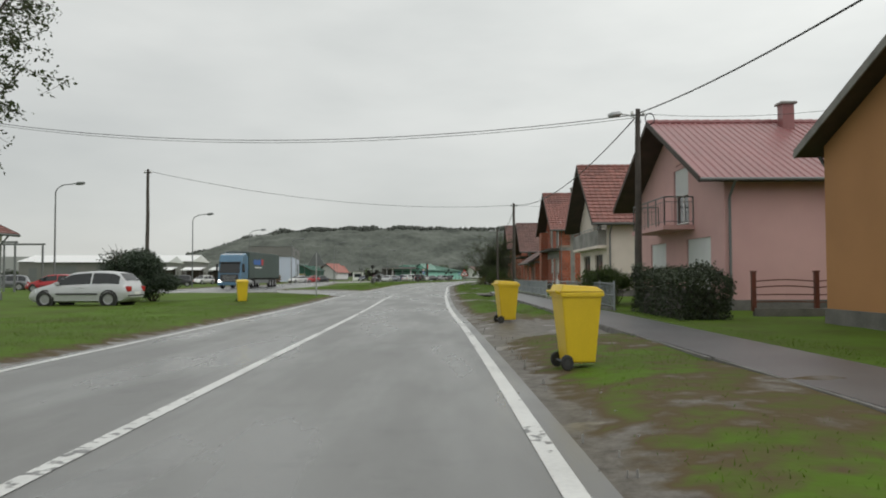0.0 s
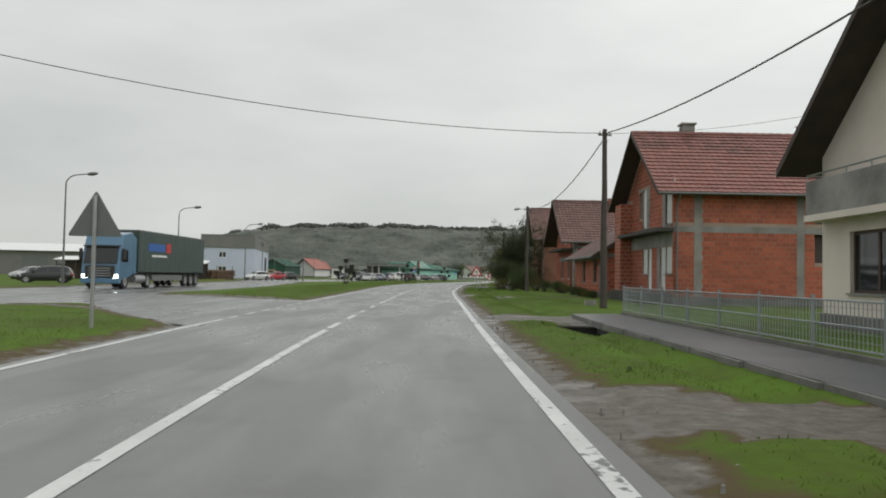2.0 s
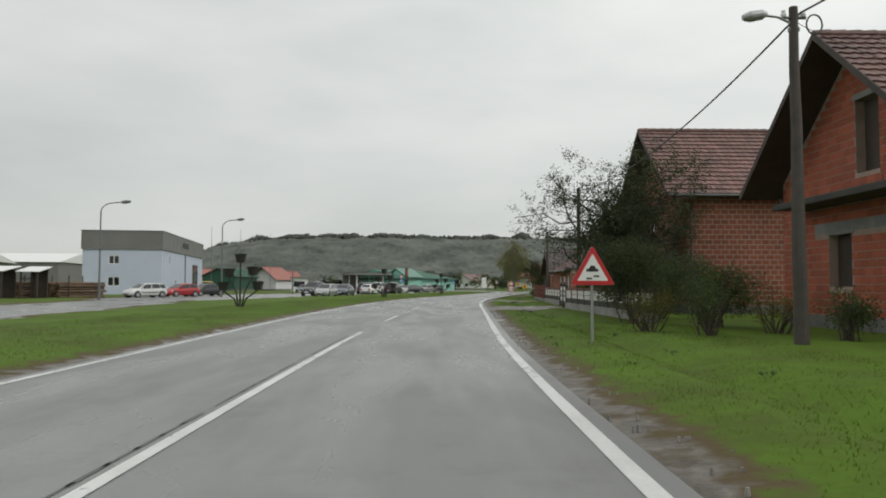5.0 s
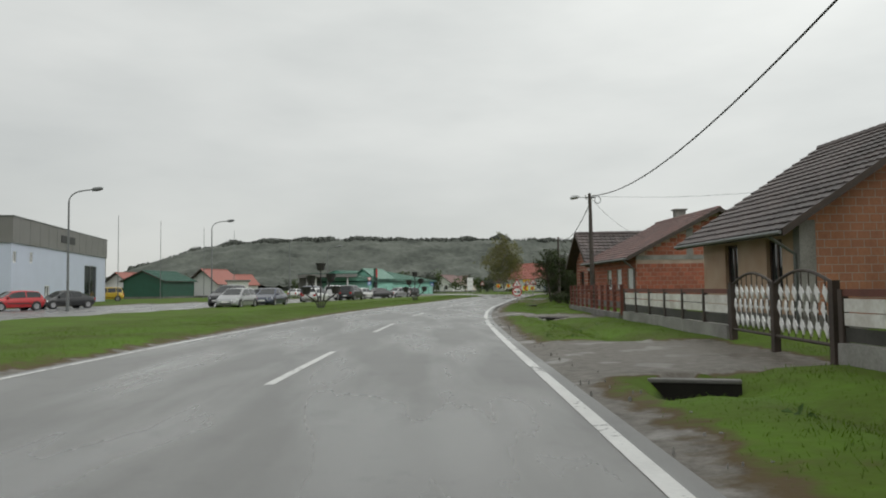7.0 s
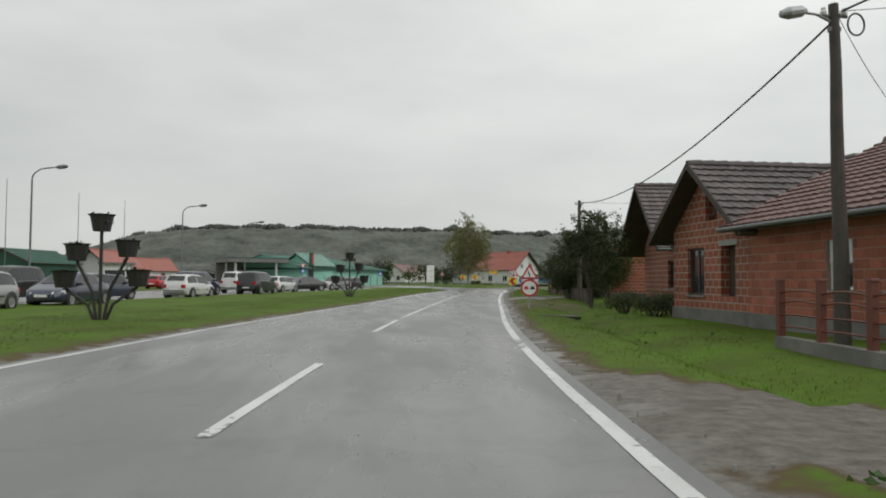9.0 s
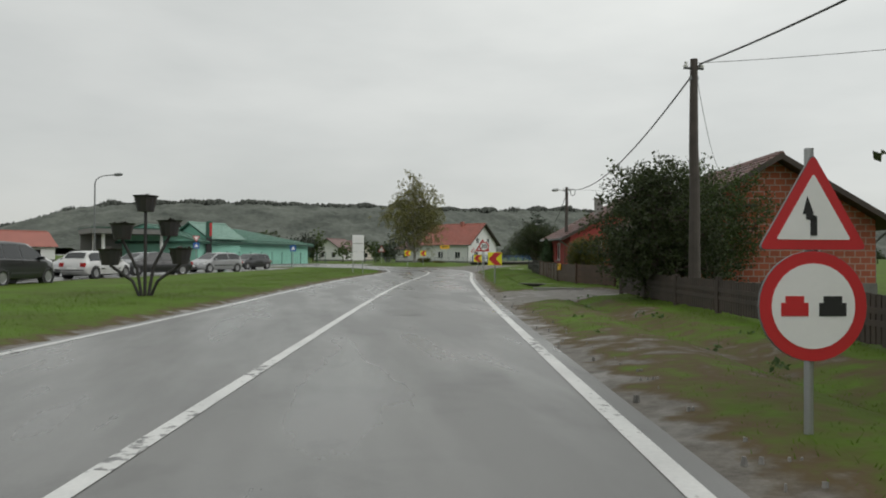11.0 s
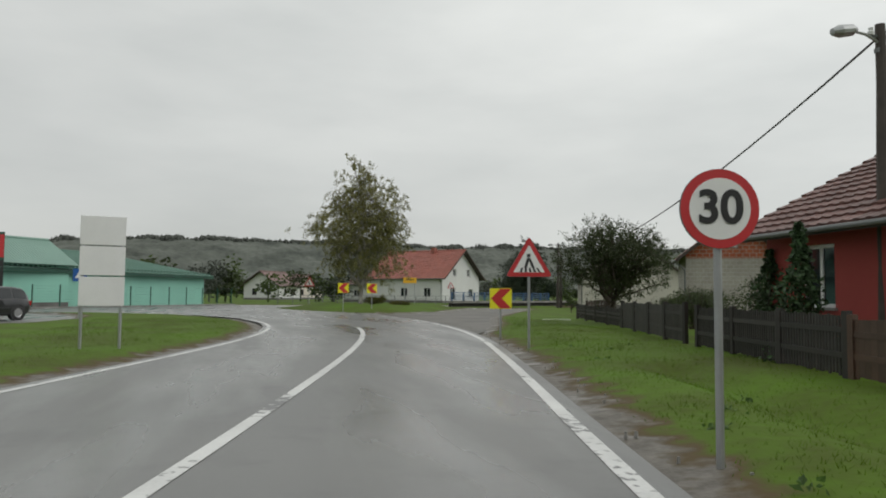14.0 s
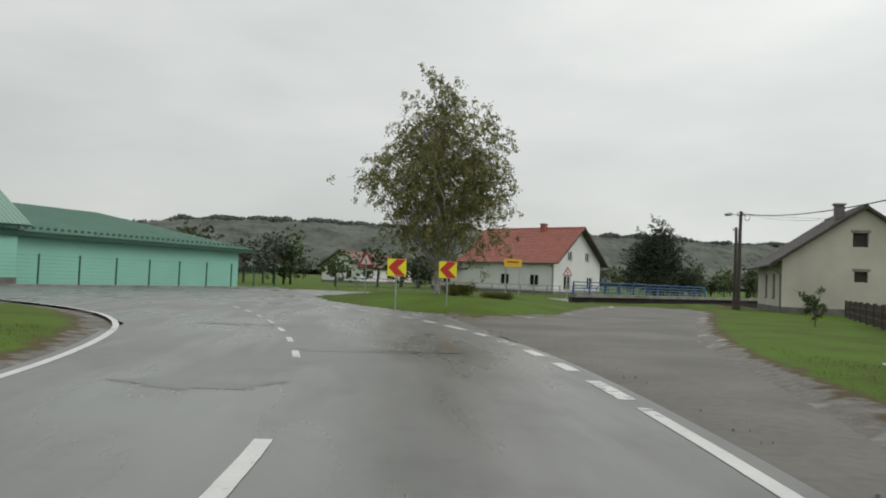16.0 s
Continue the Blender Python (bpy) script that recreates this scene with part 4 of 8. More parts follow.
def house(name, m, L, w, eave, ridge, wall, roof, label, front=(), near=(), far=(), front_over=0.9, side_over=0.55, back_over=0.4, pieces=0, sheet_roof=False,
          upper=None, base="darkconcrete", gutters=True, verge="", barge="soffit", tiles=True, near_side=-1, chimneys=()):
    """Gabled house. Local frame: ridge along +x from the front gable at x = 0; y across; the near side is y = near_side * w.
    Openings: (start, height, width, tall, kind), along y for the front, along x for the sides."""
    h = thing(name, m, label, "house", "village houses")
    slope = (ridge - eave) / w
    T = 0.28
    walls = {
        "front": (wall_shape(-w, w, ridge, [o[:4] for o in front], lambda u, v: (0, u, v), (T, 0, 0), (0, eave, slope)), upper or wall),
        "back": (wall_shape(-w, w, ridge, [], lambda u, v: (L, u, v), (-T, 0, 0), (0, eave, slope)), wall),
        "side_a": (wall_shape(T, L - T, eave, [o[:4] for o in (near if near_side < 0 else far)], lambda u, v: (u, -w, v), (0, T, 0)), wall),
        "side_b": (wall_shape(T, L - T, eave, [o[:4] for o in (far if near_side < 0 else near)], lambda u, v: (u, w, v), (0, -T, 0)), wall),
    }
    for s, mat in walls.values():
        part("wall", s, mat, h)
    part("plinth", Shape().box(-0.04, -w - 0.04, -0.35, L + 0.04, w + 0.04, 0.42), base, h, "stained concrete plinth")
    part("floor_slab", Shape().box(T, -w + T, eave - 0.2, L - T, w - T, eave - 0.02), "concrete", h)
    for wname, holes in (("front", front), ("near", near), ("far", far)):
        for o in holes:
            opening(h, wname, o, w, near_side, T)
    # roof: a deck, a soffit lining, tiles or sheet, ridge caps and barge boards
    th = 0.12
    n_len = math.hypot(w + side_over, slope * (w + side_over))
    deck = Shape()
    for sg in (-1, 1):
        y_e, z_e = sg * (w + side_over), eave - slope * side_over
        pts = [(-front_over, 0, ridge + 0.02), (-front_over, y_e, z_e + 0.02), (-front_over, y_e, z_e + 0.02 + th), (-front_over, 0, ridge + 0.02 + th)]
        deck.prism(pts if sg < 0 else pts[::-1], (L + front_over + back_over, 0, 0))
    part("roof_deck", deck, barge, h, "dark timber eaves and soffit")
    for sg in (-1, 1):
        b = Shape()
        for x in (-front_over - 0.03,):
            b.prism([(x, 0, ridge + th - 0.12), (x, sg * (w + side_over), eave - slope * side_over + th - 0.12), (x, sg * (w + side_over), eave - slope * side_over + th + 0.08), (x, 0, ridge + th + 0.08)], (0.035, 0, 0))
        part("barge_board", b, verge or barge, h)
    x0, width = -front_over, L + front_over + back_over
    angle = math.atan(slope)
    rest, cnt = Shape(), 0
    for sg in (-1, 1):
        place = Matrix.Translation((x0 if sg < 0 else x0 + width, sg * (w + side_over), eave - slope * side_over + 0.02 + th)) @ Matrix.Rotation(0 if sg < 0 else math.pi, 4, "Z") @ Matrix.Rotation(angle, 4, "X")
        if sheet_roof:
            s, pitch = Shape(), 0.25
            k = int(width / pitch)
            for i in range(k):
                a, b2 = i * width / k, (i + 1) * width / k
                prof = ((a, 0.01), (a + 0.04, 0.045), (a + 0.08, 0.045), (a + 0.12, 0.01), (b2, 0.01))
                for (p, hp), (q, hq) in zip(prof, prof[1:]):
                    s.poly([place @ Vector(v) for v in ((p, -0.05, hp), (q, -0.05, hq), (q, n_len, hq), (p, n_len, hp))])
            part("roof_sheet", s, roof, h, "ribbed sheet roofing")
        elif tiles:
            tw, tl = 0.30, 0.36
            rows, cols = int(n_len / tl) + 1, int(width / tw)
            me = tile_mesh(roof, width / cols, n_len / rows)
            for r in range(rows):
                for c in range(cols):
                    mm = place @ Matrix.Translation((c * width / cols, r * n_len / rows, 0)) @ Matrix.Rotation(random.uniform(-0.02, 0.02), 4, "X") @ Matrix.Rotation(random.uniform(-0.012, 0.012), 4, "Z")
                    if sg == near_side and cnt < pieces and c < cols * 0.6:
                        o = new("tile", me)
                        o.parent = h
                        o.matrix_basis = mm
                        cnt += 1
                    else:
                        add_mesh(rest, me, mm)
        else:
            part("roof_slope", Shape().poly([place @ Vector(v) for v in ((0, 0, 0.02), (width, 0, 0.02), (width, n_len, 0.02), (0, n_len, 0.02))]), roof, h)
    if rest.f:
        tagged(part("tiles", rest, roof, h), "overlapping clay tiles", kind="stuff")
    cap = Shape().tube((0, 0, 0.02), (0.42, 0, 0.035), 0.12, 0.135, 8).mesh("ridge_cap", roof)
    for i in range(int(width / 0.4)):
        o = new("ridge_cap", cap)
        o.parent = h
        o.matrix_basis = pose(x0 + i * 0.4, 0, ridge + th)
    if gutters:
        for sg in (-1, 1):
            g = Shape()
            y, z = sg * (w + side_over + 0.06), eave - slope * side_over + 0.1
            g.tube((x0, y, z), (x0 + width, y, z), 0.05, 0.05, 8)
            g.path([(0.15, y, z), (0.15, sg * (w + 0.06), z - 0.5), (0.15, sg * (w + 0.06), 0.1)], 0.045, 8)
            part("gutter", g, "greysteel", h, "grey metal gutter and downpipe")
    for cx, cy, ch, cs, cm in chimneys:
        zb = ridge - slope * abs(cy) - 0.4
        c = Shape().box(cx - cs, cy - cs, zb, cx + cs, cy + cs, ch)
        ob = part("chimney", c, cm, h, "masonry chimney")
        part("chimney_cap", Shape().box(cx - cs - 0.08, cy - cs - 0.08, ch, cx + cs + 0.08, cy + cs + 0.08, ch + 0.08), "concrete", ob)
    return h


def opening(h, wall, o, w, near_side, T):
    """What fills an opening: a framed window, a shutter, a door or an unglazed hole with a lintel."""
    u, v, wd, ht, kind = o
    sg = near_side if wall == "near" else -near_side

    def at(a, depth, z):
        return (depth, a, z) if wall == "front" else (a, sg * (w - depth), z)

    def bar(s, a0, a1, z0, z1, d0, d1):
        p, q = at(a0, d0, z0), at(a1, d1, z1)
        s.box(*[min(i, j) for i, j in zip(p, q)], *[max(i, j) for i, j in zip(p, q)])

    if kind == "hole":
        s = Shape()
        bar(s, u - 0.12, u + wd + 0.12, v + ht, v + ht + 0.16, -0.015, 0.1)
        part("lintel", s, "concrete", h)
        # Dark sheet at the back imitates the unlit inside of the hole.
        s = Shape()
        bar(s, u + 0.004, u + wd - 0.004, v, v + ht - 0.004, T - 0.03, T - 0.01)
        part("boarding", s, "soffit", h, "dark sheet standing in for the unlit inside")
        return
    fm = "brownframe" if "brown" in kind else "frame"
    s = Shape()
    t = 0.07
    for a0, a1, z0, z1 in ((u, u + t, v, v + ht), (u + wd - t, u + wd, v, v + ht), (u + t, u + wd - t, v, v + t), (u + t, u + wd - t, v + ht - t, v + ht), (u + wd / 2 - 0.04, u + wd / 2 + 0.04, v + t, v + ht - t)):
        bar(s, a0, a1, z0, z1, 0.1, 0.16)
    f = part("window" if "door" not in kind else "door", s.weld(), fm, h)
    s = Shape()
    bar(s, u + t, u + wd - t, v + t, v + ht - t, 0.125, 0.137)
    part("pane", s, "glass", f)
    if "shutter" in kind:
        drop = 0.98 if "half" not in kind else 0.5
        s, k = Shape(), int(ht * drop / 0.055)
        for i in range(k):
            for z1, d in ((v + ht - i * 0.055, 0.055), (v + ht - i * 0.055 - 0.042, 0.055), (v + ht - i * 0.055 - 0.048, 0.067)):
                s.v += [at(u + 0.03, d, z1), at(u + wd - 0.03, d, z1)]
        s.f = [(2 * i, 2 * i + 1, 2 * i + 3, 2 * i + 2) for i in range(3 * k - 1)]
        part("shutter", s, "shutter", f, "white roller shutter")
    s = Shape()
    bar(s, u - 0.06, u + wd + 0.06, v - 0.05, v, -0.07, 0.1)
    part("sill", s, "concrete", f)


def balcony(h, y0, y1, z, depth, rail, slab="concrete", kind="bars", panel="concrete", x_to=0.0):
    b = part("balcony", Shape().box(-depth, y0, z - 0.16, x_to, y1, z), slab, h, "projecting concrete balcony slab")
    pts = [(-0.02, y0 + 0.06), (-depth + 0.06, y0 + 0.06), (-depth + 0.06, y1 - 0.06), (-0.02, y1 - 0.06)]
    if kind == "bars":
        for (ax, ay), (bx, by) in zip(pts, pts[1:]):
            n = max(1, int(math.hypot(bx - ax, by - ay) / 0.14))
            for i in range(n + 1):
                x, y = ax + (bx - ax) * i / n, ay + (by - ay) * i / n
                big = i in (0, n)
                part("baluster", Shape().tube((x, y, z), (x, y, z + 1.0), 0.03 if big else 0.012, n=6), rail, b)
            part("handrail", Shape().tube((ax, ay, z + 1.0), (bx, by, z + 1.0), 0.03, n=6), rail, b)
    elif kind == "rails":
        for (ax, ay), (bx, by) in zip(pts, pts[1:]):
            n = max(1, round(math.hypot(bx - ax, by - ay) / 1.1))
            for i in range(n + 1):
                x, y = ax + (bx - ax) * i / n, ay + (by - ay) * i / n
                part("rail_post", Shape().tube((x, y, z), (x, y, z + 1.0), 0.025, n=6), rail, b)
            for dz, r_ in ((1.0, 0.028), (0.82, 0.014), (0.12, 0.014)):
                part("handrail", Shape().tube((ax, ay, z + dz), (bx, by, z + dz), r_, n=6), rail, b)
            for i in range(int(math.hypot(bx - ax, by - ay) / 0.3)):
                f = (i + 0.5) * 0.3 / math.hypot(bx - ax, by - ay)
                part("baluster", Shape().tube((ax + (bx - ax) * f, ay + (by - ay) * f, z + 0.12), (ax + (bx - ax) * f, ay + (by - ay) * f, z + 0.82), 0.006, n=4), rail, b)
    else:
        for (ax, ay), (bx, by) in zip(pts, pts[1:]):
            dx, dy = bx - ax, by - ay
            l = math.hypot(dx, dy)
            nx, ny = -dy / l * 0.04, dx / l * 0.04
            part("parapet", Shape().prism([(ax - nx, ay - ny, z), (bx - nx, by - ny, z), (bx + nx, by + ny, z), (ax + nx, ay + ny, z)], (0, 0, 0.85)), panel, b, "solid balcony parapet")
            part("handrail", Shape().tube((ax, ay, z + 1.0), (bx, by, z + 1.0), 0.025, n=6), rail, b)
            for i in range(int(l / 1.0) + 1):
                x, y = ax + dx * min(1, i / l), ay + dy * min(1, i / l)
                part("baluster", Shape().tube((x, y, z + 0.8), (x, y, z + 1.0), 0.02, n=6), rail, b)


def at_road(x, y, deg=0):
    return pose(x, y, 0, 0, 0, deg)


# gable to the road, ridge running away from it: local x = world x, near side faces -y
orange = house("orange_house", at_road(8.9, 11.8), 10, 5.6, 4.2, 6.5, "orange", "tile_red", "orange rendered house with a red tiled gable roof", front=[(1.6, 1.2, 1.3, 1.3, "window"), (-3.2, 1.2, 1.3, 1.3, "window")],
               front_over=0.45, side_over=0.5, chimneys=[(3.0, 2.5, 6.6, 0.25, "tile_red")], verge="concrete")
pink = house("pink_house", at_road(8.9, 29.0), 11, 5.35, 4.35, 7.0, "pink", "sheet_red", "pink rendered two-storey house with a red ribbed sheet roof", sheet_roof=True,
             front=[(-4.1, 0.6, 2.5, 1.9, "shutter"), (0.9, 0.6, 2.2, 1.9, "shutter"), (-1.9, 3.1, 1.7, 2.1, "door shutter half")], chimneys=[(4.2, -0.6, 7.7, 0.22, "sheet_red")], front_over=0.95)
balcony(pink, -2.5, 1.9, 3.0, 1.1, "greysteel", "pink", "rails")
part("trim", Shape().box(-0.06, -3.1, 5.35, 0.0, -0.6, 5.5), "pink", pink)
cream = house("cream_house", at_road(8.9, 44.7), 10, 4.0, 4.35, 7.6, "cream", "tile_red", "cream rendered house with a red tiled roof and a corner balcony",
              front=[(-2.8, 0.95, 2.1, 1.45, "brown"), (0.75, 0.95, 2.0, 1.45, "brown"), (-2.6, 2.9, 2.4, 2.0, "hole")], pieces=300, chimneys=[(6, -1, 7.6, 0.25, "brick")])
balcony(cream, -3.95, 3.95, 2.86, 0.5, "galv", "cream", "solid", "concrete")
BIG_FRONT = [(-4.0, 1.45, 0.95, 1.25, "shutter"), (-3.04, 0.62, 0.8, 2.08, "door shutter"), (-0.85, 0.62, 0.7, 2.08, "door shutter"), (-0.14, 1.45, 0.9, 1.25, "shutter"),
             (-3.95, 3.72, 0.9, 2.05, "door shutter"), (0.05, 3.72, 0.75, 2.05, "door shutter"), (0.85, 4.3, 0.55, 1.4, "hole")]
bigbrick = house("brick_house", at_road(9.8, 67.5), 11.6, 4.15, 5.35, 8.45, "mortar", "tile_red", "unfinished two-storey red block house with grey concrete columns", front=BIG_FRONT,
                 near=[(6.4, 3.8, 1.0, 1.2, "hole"), (6.4, 2.05, 1.0, 1.28, "hole")], pieces=300, chimneys=[(2.1, 0.3, 9.1, 0.3, "concrete"), (8.3, 0.3, 9.15, 0.34, "concrete")], front_over=0.85)
# The balcony slab and the terrace wall are coloured near-black.
part("balcony_slab", Shape().box(-0.8, -4.3, 3.36, 0.0, 2.9, 3.54), "blackwall", bigbrick, "bare near-black balcony slab", bevel=0.02)
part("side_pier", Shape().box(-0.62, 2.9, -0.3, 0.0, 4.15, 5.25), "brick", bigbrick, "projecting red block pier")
part("terrace", Shape().box(-1.05, -4.3, -0.4, -0.05, 3.6, 0.58), "blackwall", bigbrick, "near-black terrace wall", bevel=0.02)
for cx in (0.95, 5.6):
    part("column", Shape().box(cx, -4.165, 0.4, cx + 0.33, -4.1, 5.35), "concrete", bigbrick, "grey concrete column")
part("ring_beam", Shape().box(-0.012, -4.168, 3.34, 11.6, -4.1, 3.62), "concrete", bigbrick, "grey concrete ring beam")
part("lintel_beam", Shape().box(-0.022, -4.13, 2.74, 0.05, 2.9, 3.34), "concrete", bigbrick, "rough grey concrete lintel beam")
part("render_patch", Shape().box(-0.02, -3.0, 3.56, 0.05, -2.55, 5.95), "concrete", bigbrick, "grey mortar patch")
part("render_patch", Shape().box(-0.02, -0.45, 3.56, 0.05, 0.03, 5.9), "concrete", bigbrick, "grey mortar patch")
part("render_patch", Shape().box(-0.02, -2.2, 0.45, 0.05, -1.75, 2.73), "concrete", bigbrick, "grey mortar patch")
# eaves to the road, gable to the camera: local x = world y, local y = -world x
lowbrick = house("low_brick_house", pose(12.9, 73.7, 0, 0, 0, 90), 8.2, 4.0, 2.75, 5.3, "mortar", "tile_brown", "low red block house with a brown tiled roof", near_side=1, front_over=0.5, side_over=0.65,
                 near=[(1.3, 0.95, 0.95, 1.4, "brown"), (4.7, 0.95, 0.95, 1.4, "brown")], pieces=300, chimneys=[(6.5, 0.2, 6.2, 0.25, "tile_red")])
part("ring_beam", Shape().box(-0.02, 3.9, 2.4, 8.2, 4.02, 2.68), "concrete", lowbrick, "grey concrete ring beam")
part("ring_beam", Shape().box(-0.02, -3.9, 2.45, 0.05, 3.9, 2.68), "concrete", lowbrick, "grey concrete ring beam")
part("ring_beam", Shape().box(-0.02, -2.3, 3.5, 0.05, 2.5, 3.62), "concrete", lowbrick, "thin grey concrete band")
gable = house("gabled_brick_house", at_road(10.1, 93.1), 11, 4.05, 4.35, 7.55, "mortar", "tile_brown", "red block house with a tall brown tiled gable roof", front=[(-2.6, 1.2, 1.1, 1.4, "hole"), (0.4, 1.2, 1.1, 1.4, "hole"), (-0.9, 4.1, 1.0, 1.9, "hole")],
              front_over=1.1, pieces=300, chimneys=[(3.9, -0.6, 7.85, 0.28, "brick"), (7.2, -0.8, 7.75, 0.3, "tile_red")])
part("column", Shape().box(-0.015, -4.066, 0.4, 0.32, -3.75, 4.3), "concrete", gable, "grey concrete column")
part("ring_beam", Shape().box(-0.012, -4.064, 3.55, 11, -3.9, 3.8), "concrete", gable, "grey concrete ring beam")
part("balcony_slab", Shape().box(-1.0, -4.05, 3.38, 0.0, 2.7, 3.55), "blackwall", gable, "near-black balcony slab", bevel=0.02)
part("lintel_beam", Shape().box(-0.02, -3.74, 2.66, 0.05, 2.2, 2.95), "concrete", gable, "rough grey lintel beam")
part("downpipe", Shape().path([(-0.08, -3.55, 4.2), (-0.08, -3.55, 0.3)], 0.045, 8), "rustred", gable)
part("meter_box", Shape().box(2.6, -4.12, 1.25, 2.95, -4.05, 1.5), "frame", gable, "white meter box")
back = house("far_brick_house", at_road(9.9, 108.7), 10, 3.6, 5.3, 8.3, "brick_old", "tile_brown", "weathered block house with a brown tiled roof", front=[(-2.2, 1.2, 1.1, 1.4, "hole"), (0.8, 3.6, 1.1, 1.4, "window")], front_over=1.0)
tan = house("plastered_house", pose(14.1, 120.4, 0, 0, 0, 90), 6.0, 4.2, 2.85, 5.6, "tan", "tile_dark", "half-plastered tan house with a brick gable and dark tiled roof", near_side=1, upper="paleblock", side_over=0.75, front_over=0.6,
            near=[(0.9, 0.9, 0.85, 1.5, "brown"), (3.5, 0.9, 0.85, 1.5, "brown")], pieces=300, chimneys=[(1.0, -0.3, 6.3, 0.25, "brick")])
part("column", Shape().box(-0.014, 3.8, 0.4, 0.3, 4.214, 2.8), "concrete", tan, "grey concrete column")
longb = house("long_brick_house", pose(15.6, 138.7, 0, 0, 0, 90), 8.4, 4.1, 2.75, 4.85, "mortar", "tile_brown", "long single-storey red block house with white-framed windows", near_side=1, side_over=0.6, front_over=0.5,
              near=[(0.5, 1.05, 0.95, 1.05, "shutter"), (2.5, 1.05, 0.9, 1.05, "shutter"), (4.4, 1.05, 0.85, 1.05, "half shutter")], front=[(-0.9, 3.25, 0.6, 0.55, "hole")], pieces=300, chimneys=[(6.5, -0.6, 5.6, 0.28, "concrete")])
part("ring_beam", Shape().box(-0.02, -4.1, 2.5, 0.2, 4.1, 2.72), "concrete", longb, "grey concrete ring beam")
part("column", Shape().box(-0.02, 1.2, 2.72, 0.05, 1.55, 4.05), "concrete", longb, "grey concrete column")
house("gable_end_house", at_road(11.6, 149.6), 9, 2.3, 2.75, 4.45, "brick_old", "tile_dark", "red block gable house with dark weathered tiles", front=[(-0.6, 2.95, 0.7, 0.75, "hole"), (-1.6, 0.8, 0.8, 1.4, "hole"), (0.2, 0.8, 1.1, 1.4, "brown")], chimneys=[(4.4, -0.4, 4.85, 0.2, "darkconcrete")], front_over=0.6)
house("roadside_gable_house", at_road(15.0, 160.8, -8), 8, 3.2, 2.8, 5.3, "brick_old", "tile_dark", "small block house with a dark overhanging gable roof", front=[(-1.9, 0.9, 1.0, 1.2, "brown")], front_over=1.2)
house("camera_gable_house", pose(20.4, 177.0, 0, 0, 0, 78), 7.8, 3.2, 2.45, 4.35, "brick", "tile_brown", "red block house with a brown tiled gable roof behind a fence", near_side=1, front=[(-1.5, 1.2, 0.6, 0.5, "window")],
               near=[(2.0, 0.9, 0.9, 1.2, "brown")], front_over=0.5)
house("red_house", pose(27.4, 201.2, 0, 0, 0, 86), 4.5, 4.8, 2.65, 5.15, "red", "tile_brown", "red rendered house with a brown tiled gable roof", near_side=1, front=[(0.1, 3.3, 0.5, 0.6, "hole"), (-3.6, 1.0, 1.1, 1.3, "window"), (2.6, 1.0, 1.1, 1.3, "window")],
             near=[(2.4, 1.0, 1.0, 1.2, "window")], front_over=0.5, side_over=0.7, pieces=300, chimneys=[(2.7, 2.0, 5.2, 0.23, "concrete")])
attic = house("grey_block_house", pose(37.3, 228.0, 0, 0, 0, 62), 8, 2.45, 3.5, 5.4, "breeze", "tile_red", "grey block house with an orange brick gable", near_side=1, upper="breeze", front=[(-0.2, 3.9, 0.6, 0.55, "window")], front_over=0.5, chimneys=[(2, 0.8, 6.2, 0.25, "concrete")])
part("gable_infill", wall_shape(-2.45, 2.45, 5.4, [(-0.25, 3.85, 0.7, 0.65)], lambda u, v: (-0.02, u, v), (0.015, 0, 0), (0, 3.5, 1.9 / 2.45), v0=3.3), "brick", attic, "orange block gable")
house("grey_block_wing", pose(40.4, 230.6, 0, 0, 0, -10), 8, 2.6, 3.3, 4.9, "breeze", "tile_red", "grey block wing with a low red tiled roof", near=[(1.4, 1.7, 0.8, 0.6, "hole")], front_over=0.0)
house("old_white_house", pose(44.5, 253.4, 0, 0, 0, 69), 9.6, 4.3, 3.2, 6.2, "offwhite", "tile_dark", "old off-white rendered house with a dark tiled roof", near_side=1, front=[(-0.2, 4.0, 0.8, 0.8, "hole"), (-0.2, 2.0, 0.7, 0.6, "hole")],
               near=[(2.4, 0.9, 0.9, 1.5, "brown"), (5.4, 0.9, 0.9, 1.5, "brown")], front_over=0.35, side_over=0.7, chimneys=[(2, 0.9, 6.6, 0.25, "darkconcrete")])
house("white_house", pose(40.0, 295.9, 0, 0, 0, 133), 13, 4.9, 3.75, 7.5, "white", "tile_bright", "white rendered house with a bright red tiled roof", near_side=1, front=[(-2.4, 3.9, 0.9, 1.0, "window"), (1.3, 3.9, 0.9, 1.0, "window"), (-3.2, 0.8, 1.2, 1.3, "window"), (1.5, 0.6, 1.4, 1.6, "window")],
               near=[(2.0, 1.0, 1.2, 1.2, "window"), (6.0, 1.0, 1.2, 1.2, "window")], front_over=0.8, chimneys=[(4.5, 0.4, 8.1, 0.3, "tile_bright")])
annex = house("white_annex", pose(31.1, 304.2, 0, 0, 0, 133), 6, 3.6, 2.7, 3.9, "white", "tile_brown", "low white rendered annex with a brown tiled roof", near_side=1, near=[(3.0, 0.9, 1.2, 1.0, "window")], front_over=0.1)
